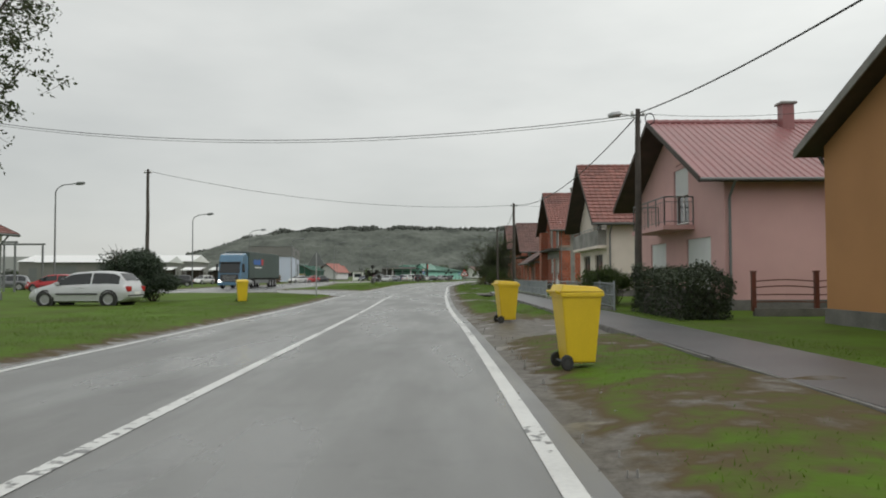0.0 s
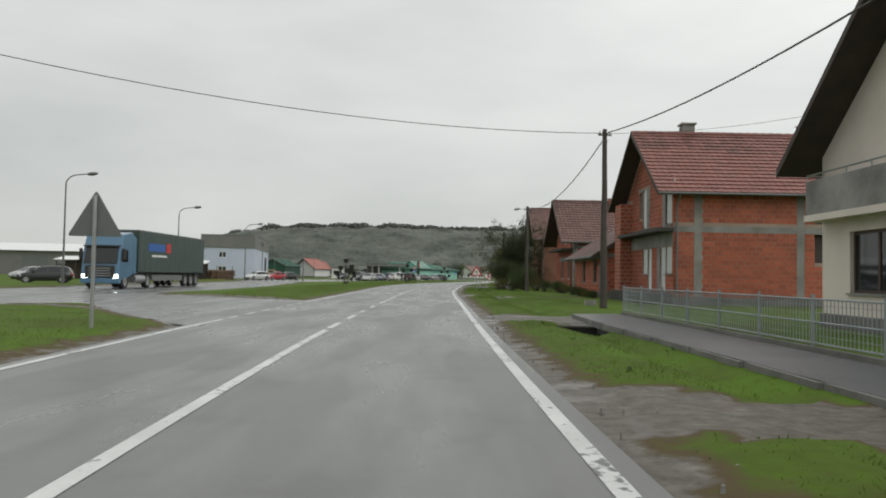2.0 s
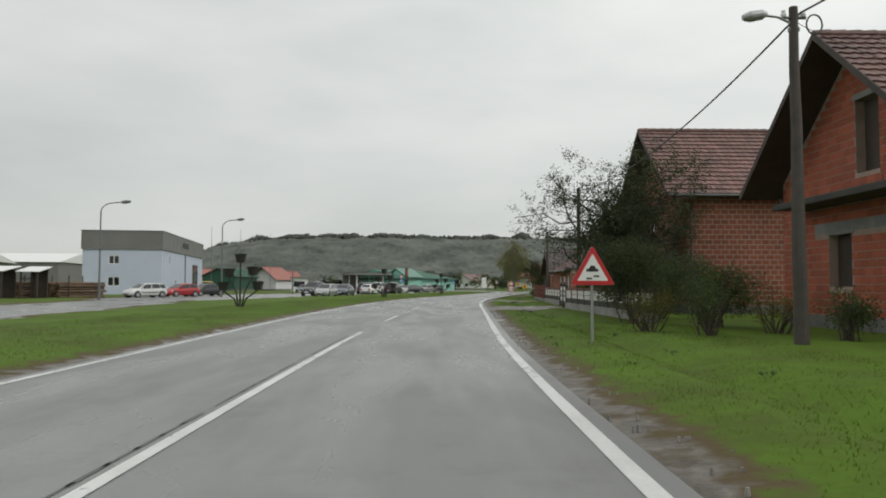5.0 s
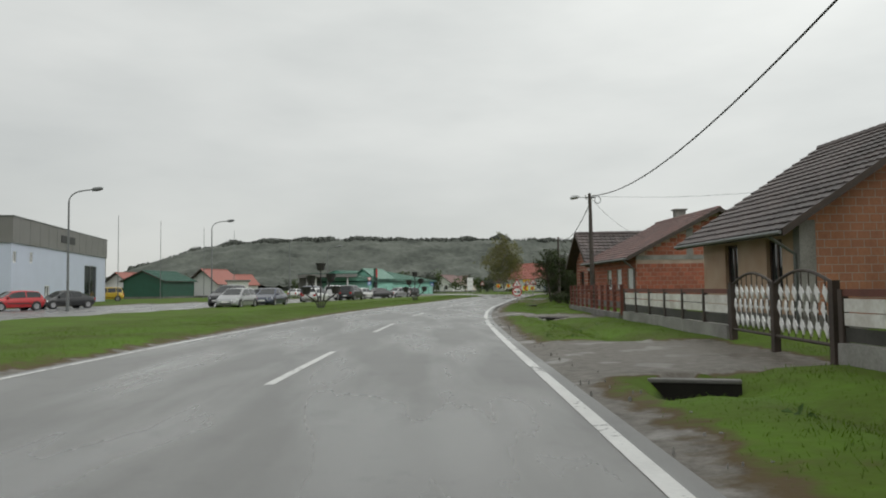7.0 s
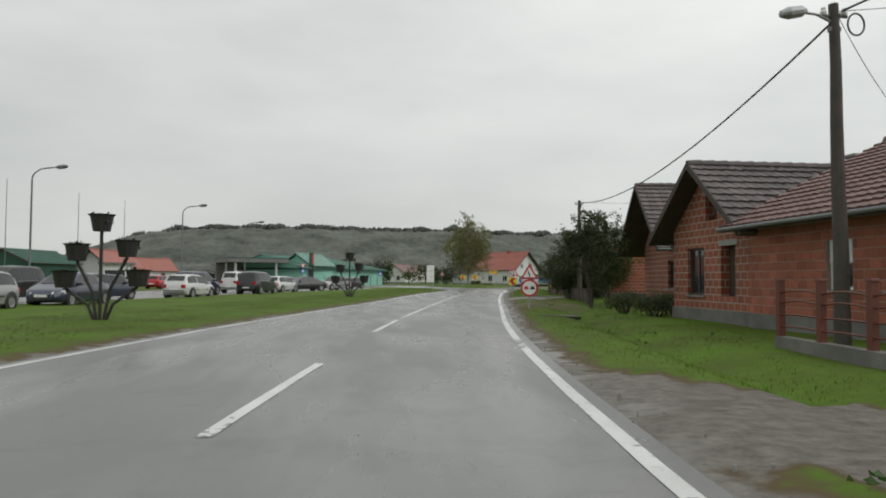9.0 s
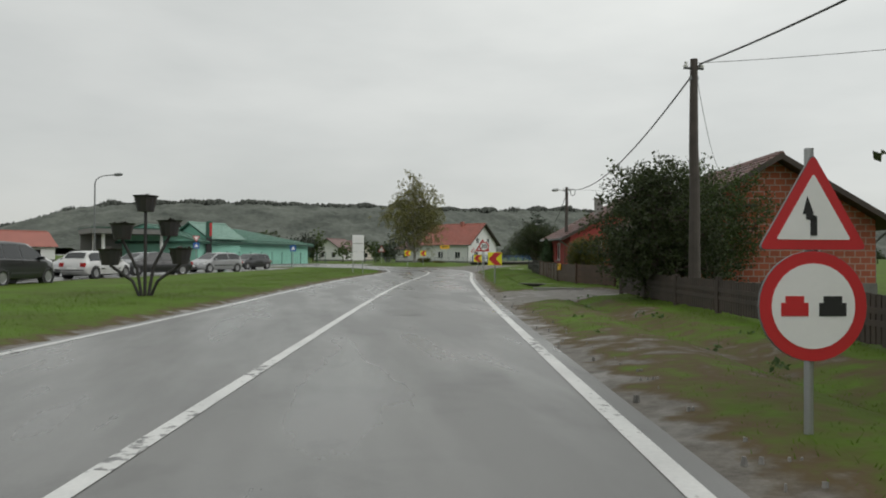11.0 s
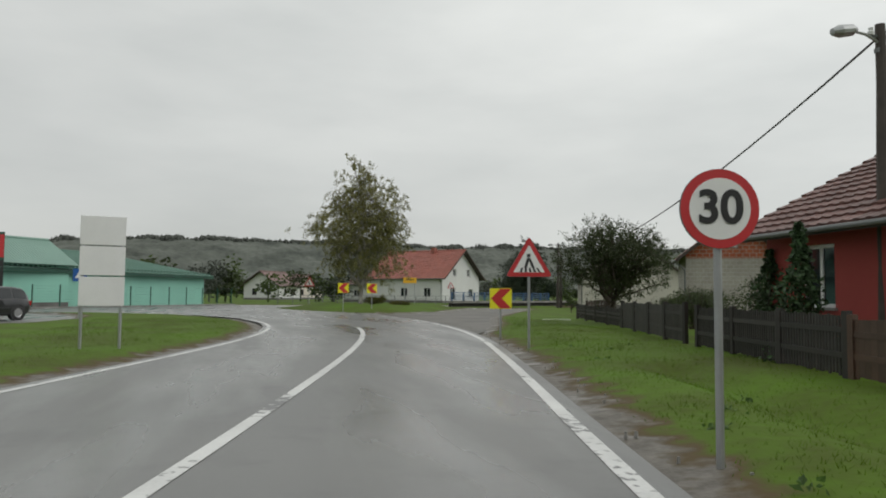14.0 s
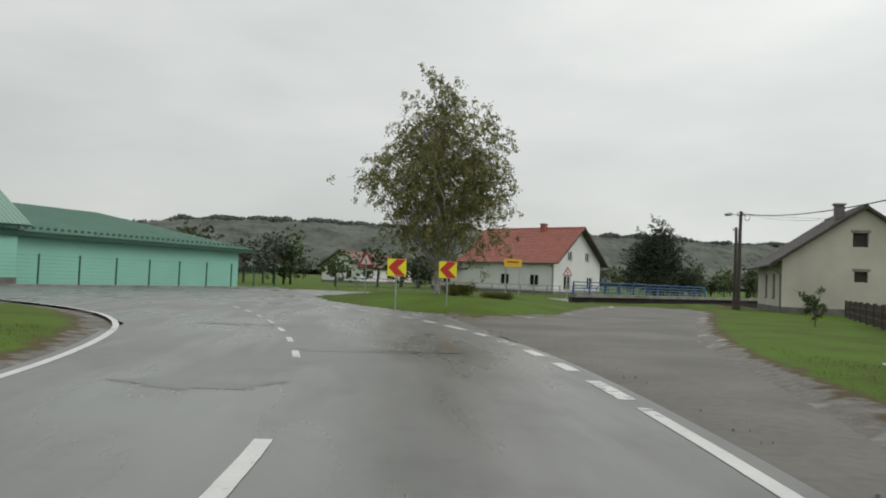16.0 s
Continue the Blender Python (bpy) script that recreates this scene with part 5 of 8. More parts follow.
for i, (x, y, d, roof, wl_) in enumerate(((12, 340, 60, "tile_brown", "white"), (22, 362, 120, "tile_brown", "cream"), (-48, 300, 40, "tile_bright", "white"), (-62, 268, 70, "tile_bright", "white"))):
    house("distant_house", at_road(x, y, d), 9, 3.8, 2.9, 5.4, wl_, roof, "small distant white house with a red-brown roof", front=[(-2, 1, 1, 1.2, "brown"), (1, 1, 1, 1.2, "brown")], near=[(2, 1, 1, 1.2, "brown"), (5.5, 1, 1, 1.2, "brown")], tiles=False, gutters=False)
house("left_house", pose(-26.0, 38.7, 0, 0, 0, 260), 8, 3.5, 3.5, 5.0, "white", "tile_red", "white rendered cottage with a red tiled roof", near_side=1, front_over=0.6, side_over=0.5, gutters=True)


# ---- poles and wires ----
def utility_pole(x, y, h, lamp=False, lean=0.0, coil=False):
    p = thing("utility_pole", pose(x, y, 0, lean, lean * 0.7, 0), "dark creosoted wooden utility pole" + (" carrying a small street lamp" if lamp else ""), "utility pole", "wooden poles")
    s = Shape().path([(0.012 * math.sin(a * 2.1 + x), 0, -0.4 + a * (h + 0.4) / 6) for a in range(7)], [0.15 - 0.011 * a for a in range(7)], 12)
    part("post", s, "pole", p, smooth=False)
    part("bracket", Shape().tube((-0.25, 0, h - 0.22), (0.25, 0, h - 0.22), 0.03, n=6).box(-0.1, -0.05, h - 0.5, 0.1, 0.05, h - 0.42), "greysteel", p)
    for sx in (-0.2, 0.2):
        part("insulator", Shape().lathe([(0.0, 0), (0.05, 0), (0.06, 0.05), (0.03, 0.08), (0.045, 0.12), (0, 0.14)], Matrix.Translation((sx, 0, h - 0.2)), 10), "frame", p)
    if coil:
        s = Shape()
        pts = [(0.42 + 0.16 * math.cos(a), 0, h - 0.35 + 0.2 * math.sin(a)) for a in np.linspace(0, 2 * math.pi, 17)]
        part("cable_coil", s.path(pts, 0.018, 5), "cable", p)
    if lamp:
        arm = part("lamp_arm", Shape().path([(0, 0, h - 0.35), (-0.35, -0.05, h - 0.22), (-0.75, -0.1, h - 0.2)], 0.025, 6), "galv", p)
        head = Shape().lathe([(0.0, -0.26), (0.06, -0.25), (0.11, -0.1), (0.1, 0.14), (0.04, 0.24), (0, 0.25)], Matrix.Translation((-0.82, -0.1, h - 0.22)) @ Matrix.Rotation(radians(80), 4, "Y"), 12)
        part("lamp_head", head, "galv", p, "small grey lamp head")
    return (x, y, h)


def wire(a, b, sag, r=0.012, label="sagging black overhead cable"):
    a, b = Vector(a), Vector(b)
    pts = []
    for i in range(25):
        t = i / 24
        q = a.lerp(b, t)
        q.z -= sag * 4 * t * (1 - t)
        pts.append(tuple(q))
    solid("overhead_cable", Shape().path(pts, r, 5), "cable", label, "cable", "overhead cables")


POLES = [(7.2, -14.0, 7.0, False), (6.8, 26.15, 7.05, True), (5.45, 58.0, 6.85, False), (6.4, 88.9, 6.8, True), (6.6, 111.3, 6.1, False), (9.95, 141.2, 6.15, True), (14.5, 171.5, 5.9, False), (22.8, 202.8, 5.9, True), (39.0, 257.2, 6.1, True)]
for x, y, h, lamp in POLES:
    utility_pole(x, y, h, lamp, random.uniform(-0.6, 0.6), lamp)
for (ax, ay, ah, _), (bx, by, bh, _) in zip(POLES, POLES[1:]):
    wire((ax + 0.12, ay, ah - 0.12), (bx + 0.12, by, bh - 0.12), math.hypot(bx - ax, by - ay) * 0.03, 0.022)
utility_pole(-22.5, 34, 8.7)
utility_pole(-18.9, 47.6, 8.1)
utility_pole(41.5, 262.5, 5.6)
wire((6.8, 26.1, 6.85), (-22.5, 34, 8.6), 1.0, 0.014)
wire((6.8, 26.1, 6.75), (-22.5, 34, 8.5), 1.0, 0.01)
wire((5.45, 58, 6.7), (-18.9, 47.6, 8.0), 0.9, 0.013)
for a, b in (((6.8, 26.1, 6.9), (15, 22, 6.6)), ((5.45, 58, 6.7), (13, 50, 6.6)), ((6.4, 88.9, 6.5), (12, 91, 6.2)), ((9.95, 141.2, 6.0), (20, 132, 5.6)), ((9.95, 141.2, 5.9), (13.4, 143, 3.9)),
             ((14.5, 171.5, 5.7), (19, 178, 4.2)), ((14.5, 171.5, 5.8), (25, 160, 5.6)), ((22.8, 202.8, 5.8), (36, 196, 5.7)), ((39, 257.2, 6.0), (43, 252, 5.6)), ((39, 257.2, 5.9), (60, 250, 6.3))):
    wire(a, b, 0.35, 0.007, "thin black service wire to a house")


# ---- road signs ----
def ring(r_out, r_in, n=32):
    return [(r_out * math.sin(2 * math.pi * i / n), r_out * math.cos(2 * math.pi * i / n)) for i in range(n)], [(r_in * math.sin(2 * math.pi * i / n), r_in * math.cos(2 * math.pi * i / n)) for i in range(n)]


def rounded(points, r):
    out = []
    n = len(points)
    for i, p in enumerate(points):
        a, b = Vector(points[i - 1]), Vector(points[(i + 1) % n])
        p = Vector(p)
        u, v = (a - p).normalized() * r, (b - p).normalized() * r
        for t in (0, 0.25, 0.5, 0.75, 1):
            q = (p + u) * (1 - t) ** 2 + p * 2 * t * (1 - t) + (p + v) * t * t
            out.append((q.x, q.y))
    return out


def plate(points, cx, cz, y, thick):
    return Shape().prism([(cx + x, y, cz + z) for x, z in points], (0, thick, 0))


def layer(name, points, cx, cz, depth, mat, parent):
    return part(name, Shape().prism([(cx + x, -depth, cz + z) for x, z in points], (0, 0.004, 0)), mat, parent)


def triangle(side):
    h = side * 0.866
    return [(-side / 2, -h / 3), (side / 2, -h / 3), (0, 2 * h / 3)]


def tri_sign(p, cz, side, symbol):
    pl = part("plate", plate(rounded(triangle(side), side * 0.07), 0, cz, -0.01, 0.02), "greysteel", p, "triangular plate")
    layer("red_border", rounded(triangle(side * 0.985), side * 0.07), 0, cz, 0.014, "sign_red", pl)
    layer("white_field", rounded(triangle(side * 0.68), side * 0.03), 0, cz, 0.018, "sign_white", pl)
    for pts, mat in symbol:
        layer("symbol", [(x * side, z * side) for x, z in pts], 0, cz, 0.022, mat, pl)


def round_sign(p, cz, d, symbol, text=""):
    o, i = ring(d / 2, d * 0.385)
    pl = part("plate", plate(o, 0, cz, -0.01, 0.02), "greysteel", p, "round plate")
    layer("red_border", ring(d * 0.495, 0)[0], 0, cz, 0.014, "sign_red", pl)
    layer("white_field", i, 0, cz, 0.018, "sign_white", pl)
    for pts, mat in symbol:
        layer("symbol", [(x * d, z * d) for x, z in pts], 0, cz, 0.022, mat, pl)
    if text:
        cu = bpy.data.curves.new("number", "FONT")
        cu.body, cu.size, cu.align_x, cu.align_y, cu.extrude, cu.offset = text, d * 0.58, "CENTER", "CENTER", 0.002, 0.008
        tmp = new("number_curve", cu)
        bpy.context.view_layer.update()
        me = bpy.data.meshes.new_from_object(tmp.evaluated_get(bpy.context.evaluated_depsgraph_get()))
        bpy.data.objects.remove(tmp)
        me.materials.clear()
        me.materials.append(M["sign_black"])
        ob = part("number", me, "sign_black", pl)
        ob.matrix_basis = Matrix.Translation((0, -0.024, cz)) @ Matrix.Rotation(radians(90), 4, "X")


def post(p, h, r=0.03, x=0.0):
    part("post", Shape().tube((x, 0.045, -0.3), (x, 0.045, h), r, n=10), "galv", p, "galvanised steel post")


def rect(x0, z0, x1, z1):
    return [(x0, z0), (x1, z0), (x1, z1), (x0, z1)]


def sign(x, y, deg, label):
    return thing("road_sign", pose(x, y, 0.05, 0, 0, deg), label, "road sign", "road signs")


BEND = [([(-0.03, -0.16), (0.03, -0.16), (0.03, -0.02), (-0.03, 0.02)], "sign_black"), ([(0.03, -0.05), (0.03, 0.01), (-0.07, 0.05), (-0.07, -0.01)], "sign_black"),
        ([(-0.1, 0.03), (0.0, 0.03), (-0.06, 0.19)], "sign_black")]
ZEBRA = [([(-0.2 + i * 0.1, -0.19), (-0.15 + i * 0.1, -0.19), (-0.13 + i * 0.08, -0.1), (-0.17 + i * 0.08, -0.1)], "sign_black") for i in range(5)] + \
        [([(-0.11, -0.1), (-0.05, -0.1), (0.02, 0.12), (-0.04, 0.12)], "sign_black"), ([(0.06, -0.1), (0.12, -0.1), (0.03, 0.1), (-0.02, 0.1)], "sign_black"), (rect(-0.045, 0.13, 0.025, 0.2), "sign_black")]
SLIP = [(rect(-0.14, 0.0, 0.12, 0.06), "sign_black"), ([(-0.08, 0.06), (0.07, 0.06), (0.04, 0.13), (-0.05, 0.13)], "sign_black"), (rect(-0.14, -0.17, -0.02, -0.13), "sign_black"), (rect(0.02, -0.12, 0.14, -0.08), "sign_black")]
OVERTAKE = [(rect(-0.3, -0.09, -0.05, 0.03), "sign_red"), (rect(-0.26, 0.03, -0.09, 0.09), "sign_red"), (rect(0.05, -0.09, 0.3, 0.03), "sign_black"), (rect(0.09, 0.03, 0.26, 0.09), "sign_black")]

s = sign(2.45, 89.6, 4, "red and white triangular warning sign on a steel post in grass")
post(s, 1.95)
tri_sign(s, 1.45, 0.95, SLIP)
s = sign(8.75, 159.8, -8, "triangular bend warning above a round overtaking ban on one post")
post(s, 1.9)
tri_sign(s, 1.43, 0.75, BEND)
round_sign(s, 0.84, 0.74, OVERTAKE)
s = sign(15.7, 196.9, -12, "round red-rimmed speed limit sign on a steel post")
post(s, 2.0)
round_sign(s, 1.76, 0.57, [], "30")
s = sign(18.4, 208.25, -14, "triangular pedestrian crossing warning sign on a steel post")
post(s, 2.0)
tri_sign(s, 1.87, 1.06, ZEBRA)
s = sign(33.8, 277.3, 4, "distant triangular warning sign by the railing")
post(s, 2.6)
tri_sign(s, 2.2, 0.9, BEND)
s = sign(16.4, 258.5, 4, "triangular bend warning sign on the grass island")
post(s, 2.6)
tri_sign(s, 2.1, 1.0, BEND)
s = sign(-7.6, 44.6, 184, "triangular give-way sign seen from its bare grey back")
post(s, 2.6, 0.04)
tri_sign(s, 2.1, 1.05, [])
s = thing("road_sign", pose(-6.7, 247.5, 0, 0, 0, 20), "inverted give-way triangle above a blue crossing sign", "road sign", "road signs")
post(s, 3.6, 0.04)
layer("red_border", [(-x, -z) for x, z in rounded(triangle(0.9), 0.05)], 0, 3.3, 0.012, "sign_red", s)
layer("white_field", [(-x, -z) for x, z in rounded(triangle(0.6), 0.03)], 0, 3.3, 0.017, "sign_white", s)
layer("blue_plate", rect(-0.35, -0.35, 0.35, 0.35), 0, 2.4, 0.012, "sign_blue", s)
layer("white_triangle", triangle(0.5), 0, 2.37, 0.017, "sign_white", s)
s = thing("road_sign", pose(4.7, 227.8, 0, 0, 0, 8), "square blue crossing sign with a white triangle", "road sign", "road signs")
post(s, 2.2, 0.03)
layer("blue_plate", rect(-0.28, -0.28, 0.28, 0.28), 0, 1.95, 0.012, "sign_blue", s)
layer("white_triangle", triangle(0.4), 0, 1.93, 0.017, "sign_white", s)


def chevron(x, y, z, deg, size=0.6, cz=1.1):
    c = thing("chevron_sign", pose(x, y, z, 0, 0, deg), "yellow bend marker board with a red chevron on a short post", "chevron sign", "bend markers")
    post(c, cz + size * 0.3, 0.028)
    a, b = size * 0.53, size * 0.49
    pl = part("plate", plate(rounded(rect(-a, -b, a, b), 0.03), 0, cz, -0.01, 0.02), "sign_yellow", c, "yellow plate")
    layer("arrow", [(-a * 0.9, 0), (-a * 0.05, b * 0.95), (a * 0.97, b * 0.95), (a * 0.1, 0), (a * 0.97, -b * 0.95), (-a * 0.05, -b * 0.95)], 0, cz, 0.015, "sign_red", pl)


chevron(14.05, 188.2, 0.05, -12, 0.6, 1.08)
chevron(19.0, 212.2, 0.05, -10, 0.58, 1.05)
chevron(17.6, 241.3, 0.2, 3, 0.66, 1.4)
chevron(19.6, 242.2, 0.3, 3, 0.66, 1.3)

b = thing("town_sign", pose(27.9, 271.9, 0, 0, 0, 6), "amber place-name board on two posts with plain bars", "road sign")
for x in (-0.55, 0.55):
    post(b, 2.9, 0.035, x)
part("board", plate(rounded(rect(-0.75, -0.3, 0.75, 0.3), 0.04), 0, 2.75, -0.01, 0.025), "sign_amber", b)
layer("lettering", rect(-0.5, 0.02, 0.45, 0.12), 0, 2.75, 0.016, "sign_black", b)

b = thing("billboard", pose(9.4, 208.4, 0, 0, 0, 12), "white three-panel notice board on steel legs", "notice board")
for x in (-0.36, 0.36):
    post(b, 2.7, 0.03, x)
for i in range(3):
    part("panel", Shape().box(-0.42, -0.03, 0.92 + i * 0.61, 0.42, 0.01, 1.5 + i * 0.61), "whitepaint", b, bevel=0.008)


# ---- bins ----
def wheelie_bin(x, y, deg):
    b = thing("wheelie_bin", pose(x, y, 0.0, 0, 0, deg) @ Matrix.Diagonal((0.9, 0.8, 1, 1)), "yellow plastic wheeled refuse bin on the verge", "bin", "yellow bins")
    s = Shape()
    s.v = [(-0.21, -0.24, 0.09), (0.21, -0.24, 0.09), (0.21, 0.22, 0.09), (-0.21, 0.22, 0.09), (-0.28, -0.33, 0.95), (0.28, -0.33, 0.95), (0.28, 0.33, 0.95), (-0.28, 0.33, 0.95)]
    s.f = [(0, 3, 2, 1), (4, 5, 6, 7), (0, 1, 5, 4), (1, 2, 6, 5), (2, 3, 7, 6), (3, 0, 4, 7)]
    part("body", s, "bin", b, bevel=0.03)
    part("rim", Shape().box(-0.3, -0.36, 0.93, 0.3, 0.35, 0.99), "bin", b, bevel=0.015)
    s = Shape()
    s.v = [(-0.3, -0.37, 0.995), (0.3, -0.37, 0.995), (0.3, 0.36, 0.995), (-0.3, 0.36, 0.995), (-0.24, -0.26, 1.06), (0.24, -0.26, 1.06), (0.26, 0.3, 1.09), (-0.26, 0.3, 1.09)]
    s.f = [(0, 3, 2, 1), (4, 5, 6, 7), (0, 1, 5, 4), (1, 2, 6, 5), (2, 3, 7, 6), (3, 0, 4, 7)]
    part("lid", s, "bin", b, "ridged yellow lid", bevel=0.02)
    part("handle", Shape().tube((-0.22, 0.41, 1.0), (0.22, 0.41, 1.0), 0.018, n=8).tube((-0.22, 0.33, 0.97), (-0.22, 0.41, 1.0), 0.018, n=8).tube((0.22, 0.33, 0.97), (0.22, 0.41, 1.0), 0.018, n=8), "bin", b)
    for sx in (-1, 1):
        w = part("wheel", Shape().lathe([(0.03, -0.025), (0.08, -0.03), (0.1, -0.02), (0.1, 0.02), (0.08, 0.03), (0.03, 0.025)], Matrix.Translation((sx * 0.26, 0.25, 0.1)) @ Matrix.Rotation(radians(90), 4, "Y"), 18), "rubber", b, "black wheel")
        part("hub", Shape().lathe([(0, -0.028), (0.04, -0.028), (0.04, 0.028), (0, 0.028)], Matrix.Translation((sx * 0.26, 0.25, 0.1)) @ Matrix.Rotation(radians(90), 4, "Y"), 12), "plastic", w)
    part("axle", Shape().tube((-0.26, 0.25, 0.1), (0.26, 0.25, 0.1), 0.014, n=8), "greysteel", b)


wheelie_bin(1.72, 9.75, 98)
wheelie_bin(1.6, 19.2, 100)
wheelie_bin(-9.3, 34.5, 20)


# ---- vehicles ----
def wheel(v, x, y, r=0.31, w=0.19):
    m = Matrix.Translation((x, y, r)) @ Matrix.Rotation(radians(90), 4, "X")
    t = part("wheel", Shape().lathe([(r * 0.62, -w / 2), (r * 0.9, -w / 2), (r, -w * 0.3), (r, w * 0.3), (r * 0.9, w / 2), (r * 0.62, w / 2), (r * 0.62, -w / 2)], m, 22), "rubber", v, "black tyre", smooth=True)
    s = Shape().lathe([(0, -w * 0.42), (r * 0.15, -w * 0.42), (r * 0.5, -w * 0.4), (r * 0.63, -w * 0.48), (r * 0.63, w * 0.48), (r * 0.5, w * 0.4), (r * 0.15, w * 0.42), (0, w * 0.42)], m, 22)
    part("rim", s, "alloy", t)


def car(x, y, deg, paint, label, kind="hatch", L=4.2, W=1.72, H=1.45, z=0.0, lit=False):
    """Heads along local +x. kind: hatch, estate, saloon or suv."""
    c = thing("car", pose(x, y, z, 0, 0, deg), label, "car", "parked cars")
    h, clear = L / 2, 0.2 if kind != "suv" else 0.28
    belt = H * 0.62 if kind != "suv" else H * 0.6
    hood = belt - 0.04
    roof_b = {"hatch": -h + 0.46, "estate": -h + 0.36, "suv": -h + 0.34, "saloon": -h + 1.35}[kind]
    glass_b = {"hatch": -h + 0.14, "estate": -h + 0.1, "suv": -h + 0.1, "saloon": -h + 0.7}[kind]
    wind_f, roof_f = h - 1.02, h - 1.85
    top_pts = [(-h, 0.62), (-h + 0.03, belt - 0.1)] + ([(-h + 0.08, belt + 0.03), (glass_b - 0.1, belt + 0.06)] if kind == "saloon" else []) + [(glass_b, belt + 0.1), (roof_b, H - 0.07), (roof_b + 0.5, H - 0.01), ((roof_b + roof_f) / 2 + 0.2, H), (roof_f, H - 0.05), (wind_f, hood + 0.07), (h - 0.5, hood - 0.06), (h - 0.14, hood - 0.17), (h - 0.02, hood - 0.34), (h, 0.5)]
    xs = np.concatenate([np.linspace(-h, -h + 0.3, 5), np.linspace(-h + 0.4, h - 0.4, 30), np.linspace(h - 0.3, h, 6)])

    def line(v, pts, blur=0.09):
        q = [np.interp(np.clip(v + d, -h, h), [p[0] for p in pts], [p[1] for p in pts]) for d in (-blur, -blur / 2, 0, blur / 2, blur)]
        return sum(q) / 5

    def z_top(v):
        return line(v, top_pts, 0.07)

    def z_belt(v):
        return np.minimum(line(v, [(-h, 0.6), (-h + 0.2, belt - 0.02), (-h + 0.8, belt + 0.02), (wind_f, belt - 0.05), (h - 0.4, hood - 0.16), (h, 0.48)]), z_top(v) - 0.02)

    def half(v):
        return W / 2 * line(v, [(-h, 0.74), (-h + 0.1, 0.87), (-h + 0.5, 0.97), (-0.2, 1.0), (h - 1.0, 0.985), (h - 0.4, 0.92), (h - 0.1, 0.76), (h, 0.62)], 0.06)

    def edge(v):
        f = np.clip((z_top(v) - z_belt(v)) / (H - belt), 0, 1)
        return half(v) * (0.95 - 0.22 * f)

    s, n = Shape(), 15
    for v in xs:
        w, zt, zs, e = float(half(v)), float(z_top(v)), float(z_belt(v)), float(edge(v))
        zb = float(line(v, [(-h, 0.42), (-h + 0.25, clear), (h - 0.3, clear), (h, 0.3)]))
        zs = max(zs, zb + 0.12)
        zt = max(zt, zs + 0.02)
        right = [(w * 0.85, zb), (w * 0.97, zb + 0.06), (w, zb + (zs - zb) * 0.5), (w * 0.985, zs - 0.03), (w * 0.95, zs), (e, zs + (zt - zs) * 0.86), (e * 0.86, zs + (zt - zs) * 0.975)]
        s.v += [(v, a, b) for a, b in right] + [(v, 0, zt + 0.012)] + [(v, -a, b) for a, b in right[::-1]]
    for i in range(len(xs) - 1):
        s.f += [(i * n + j, (i + 1) * n + j, (i + 1) * n + (j + 1) % n, i * n + (j + 1) % n) for j in range(n)]
    s.f += [tuple(range(n)), tuple(range((len(xs) - 1) * n, len(xs) * n))[::-1]]
    me = s.mesh("body", paint)
    me.shade_smooth()
    me.set_sharp_from_angle(angle=0.75)
    part("body", me, paint, c)

    def across(name, x0, x1):
        g, vs, ts = Shape(), np.linspace(x0, x1, 6), (-0.8, -0.4, 0, 0.4, 0.8)
        for v in vs:
            zt, zs, e = float(z_top(v)), float(z_belt(v)), float(edge(v))
            g.v += [(v, t * e * 1.02, (zs + (zt - zs) * 0.975) + (0.02 if t == 0 else 0.014 if abs(t) < 0.5 else 0.004) + 0.012) for t in ts]
        g.f = [(i * 5 + j, (i + 1) * 5 + j, (i + 1) * 5 + j + 1, i * 5 + j + 1) for i in range(5) for j in range(4)]
        part(name, g, "carglass", c, "near-black glass", smooth=True)

    across("windscreen", wind_f - 0.03, roof_f + 0.06)
    across("rear_window", glass_b + 0.04, roof_b - 0.02)
    lo, hi = roof_b - 0.12, wind_f - 0.18
    cuts = (0.0, 0.24, 0.58, 1.0) if kind in ("estate", "suv") else (0.0, 0.44, 1.0)
    for sg in (-1, 1):
        for u, t in zip(cuts, cuts[1:]):
            g, vs = Shape(), np.linspace(lo + (hi - lo) * u + 0.035, lo + (hi - lo) * t - 0.035, 6)
            for v in vs:
                zt, zs, w, e = float(z_top(v)), float(z_belt(v)), float(half(v)), float(edge(v))
                for f in (0.06, 0.85):
                    k = f / 0.86
                    g.v.append((v, sg * (w * 0.95 * (1 - k) + e * k + 0.008), zs + (zt - zs) * f))
            g.f = [(2 * i, 2 * i + 2, 2 * i + 3, 2 * i + 1) for i in range(5)]
            part("side_window", g, "carglass", c, "near-black glass", smooth=True)
        rw = 0.32 if kind != "suv" else 0.36
        for wx in (-h + 0.76, h - 0.82):
            y_w = float(half(wx))
            wheel(c, wx, sg * (y_w - 0.07), rw)
            m = Matrix.Translation((wx, sg * (y_w - 0.1), rw + 0.015)) @ Matrix.Rotation(radians(90), 4, "X")
            # Dark disc on the closed body imitates the shaded opening round the wheel.
            part("wheel_arch", Shape().lathe([(0.0, -0.09), (rw * 0.95, -0.09), (rw * 0.98, -0.108), (rw + 0.045, -0.108), (rw + 0.045, 0.108), (rw * 0.98, 0.108), (rw * 0.95, 0.09), (0.0, 0.09)], m, 24), "plastic", c, "dark disc imitating the shaded wheel opening")
        ym = float(half(wind_f - 0.3))
        part("mirror", Shape().box(wind_f - 0.36, min(sg * (ym - 0.08), sg * (ym + 0.13)), belt - 0.01, wind_f - 0.24, max(sg * (ym - 0.08), sg * (ym + 0.13)), belt + 0.11), paint, c, bevel=0.025)
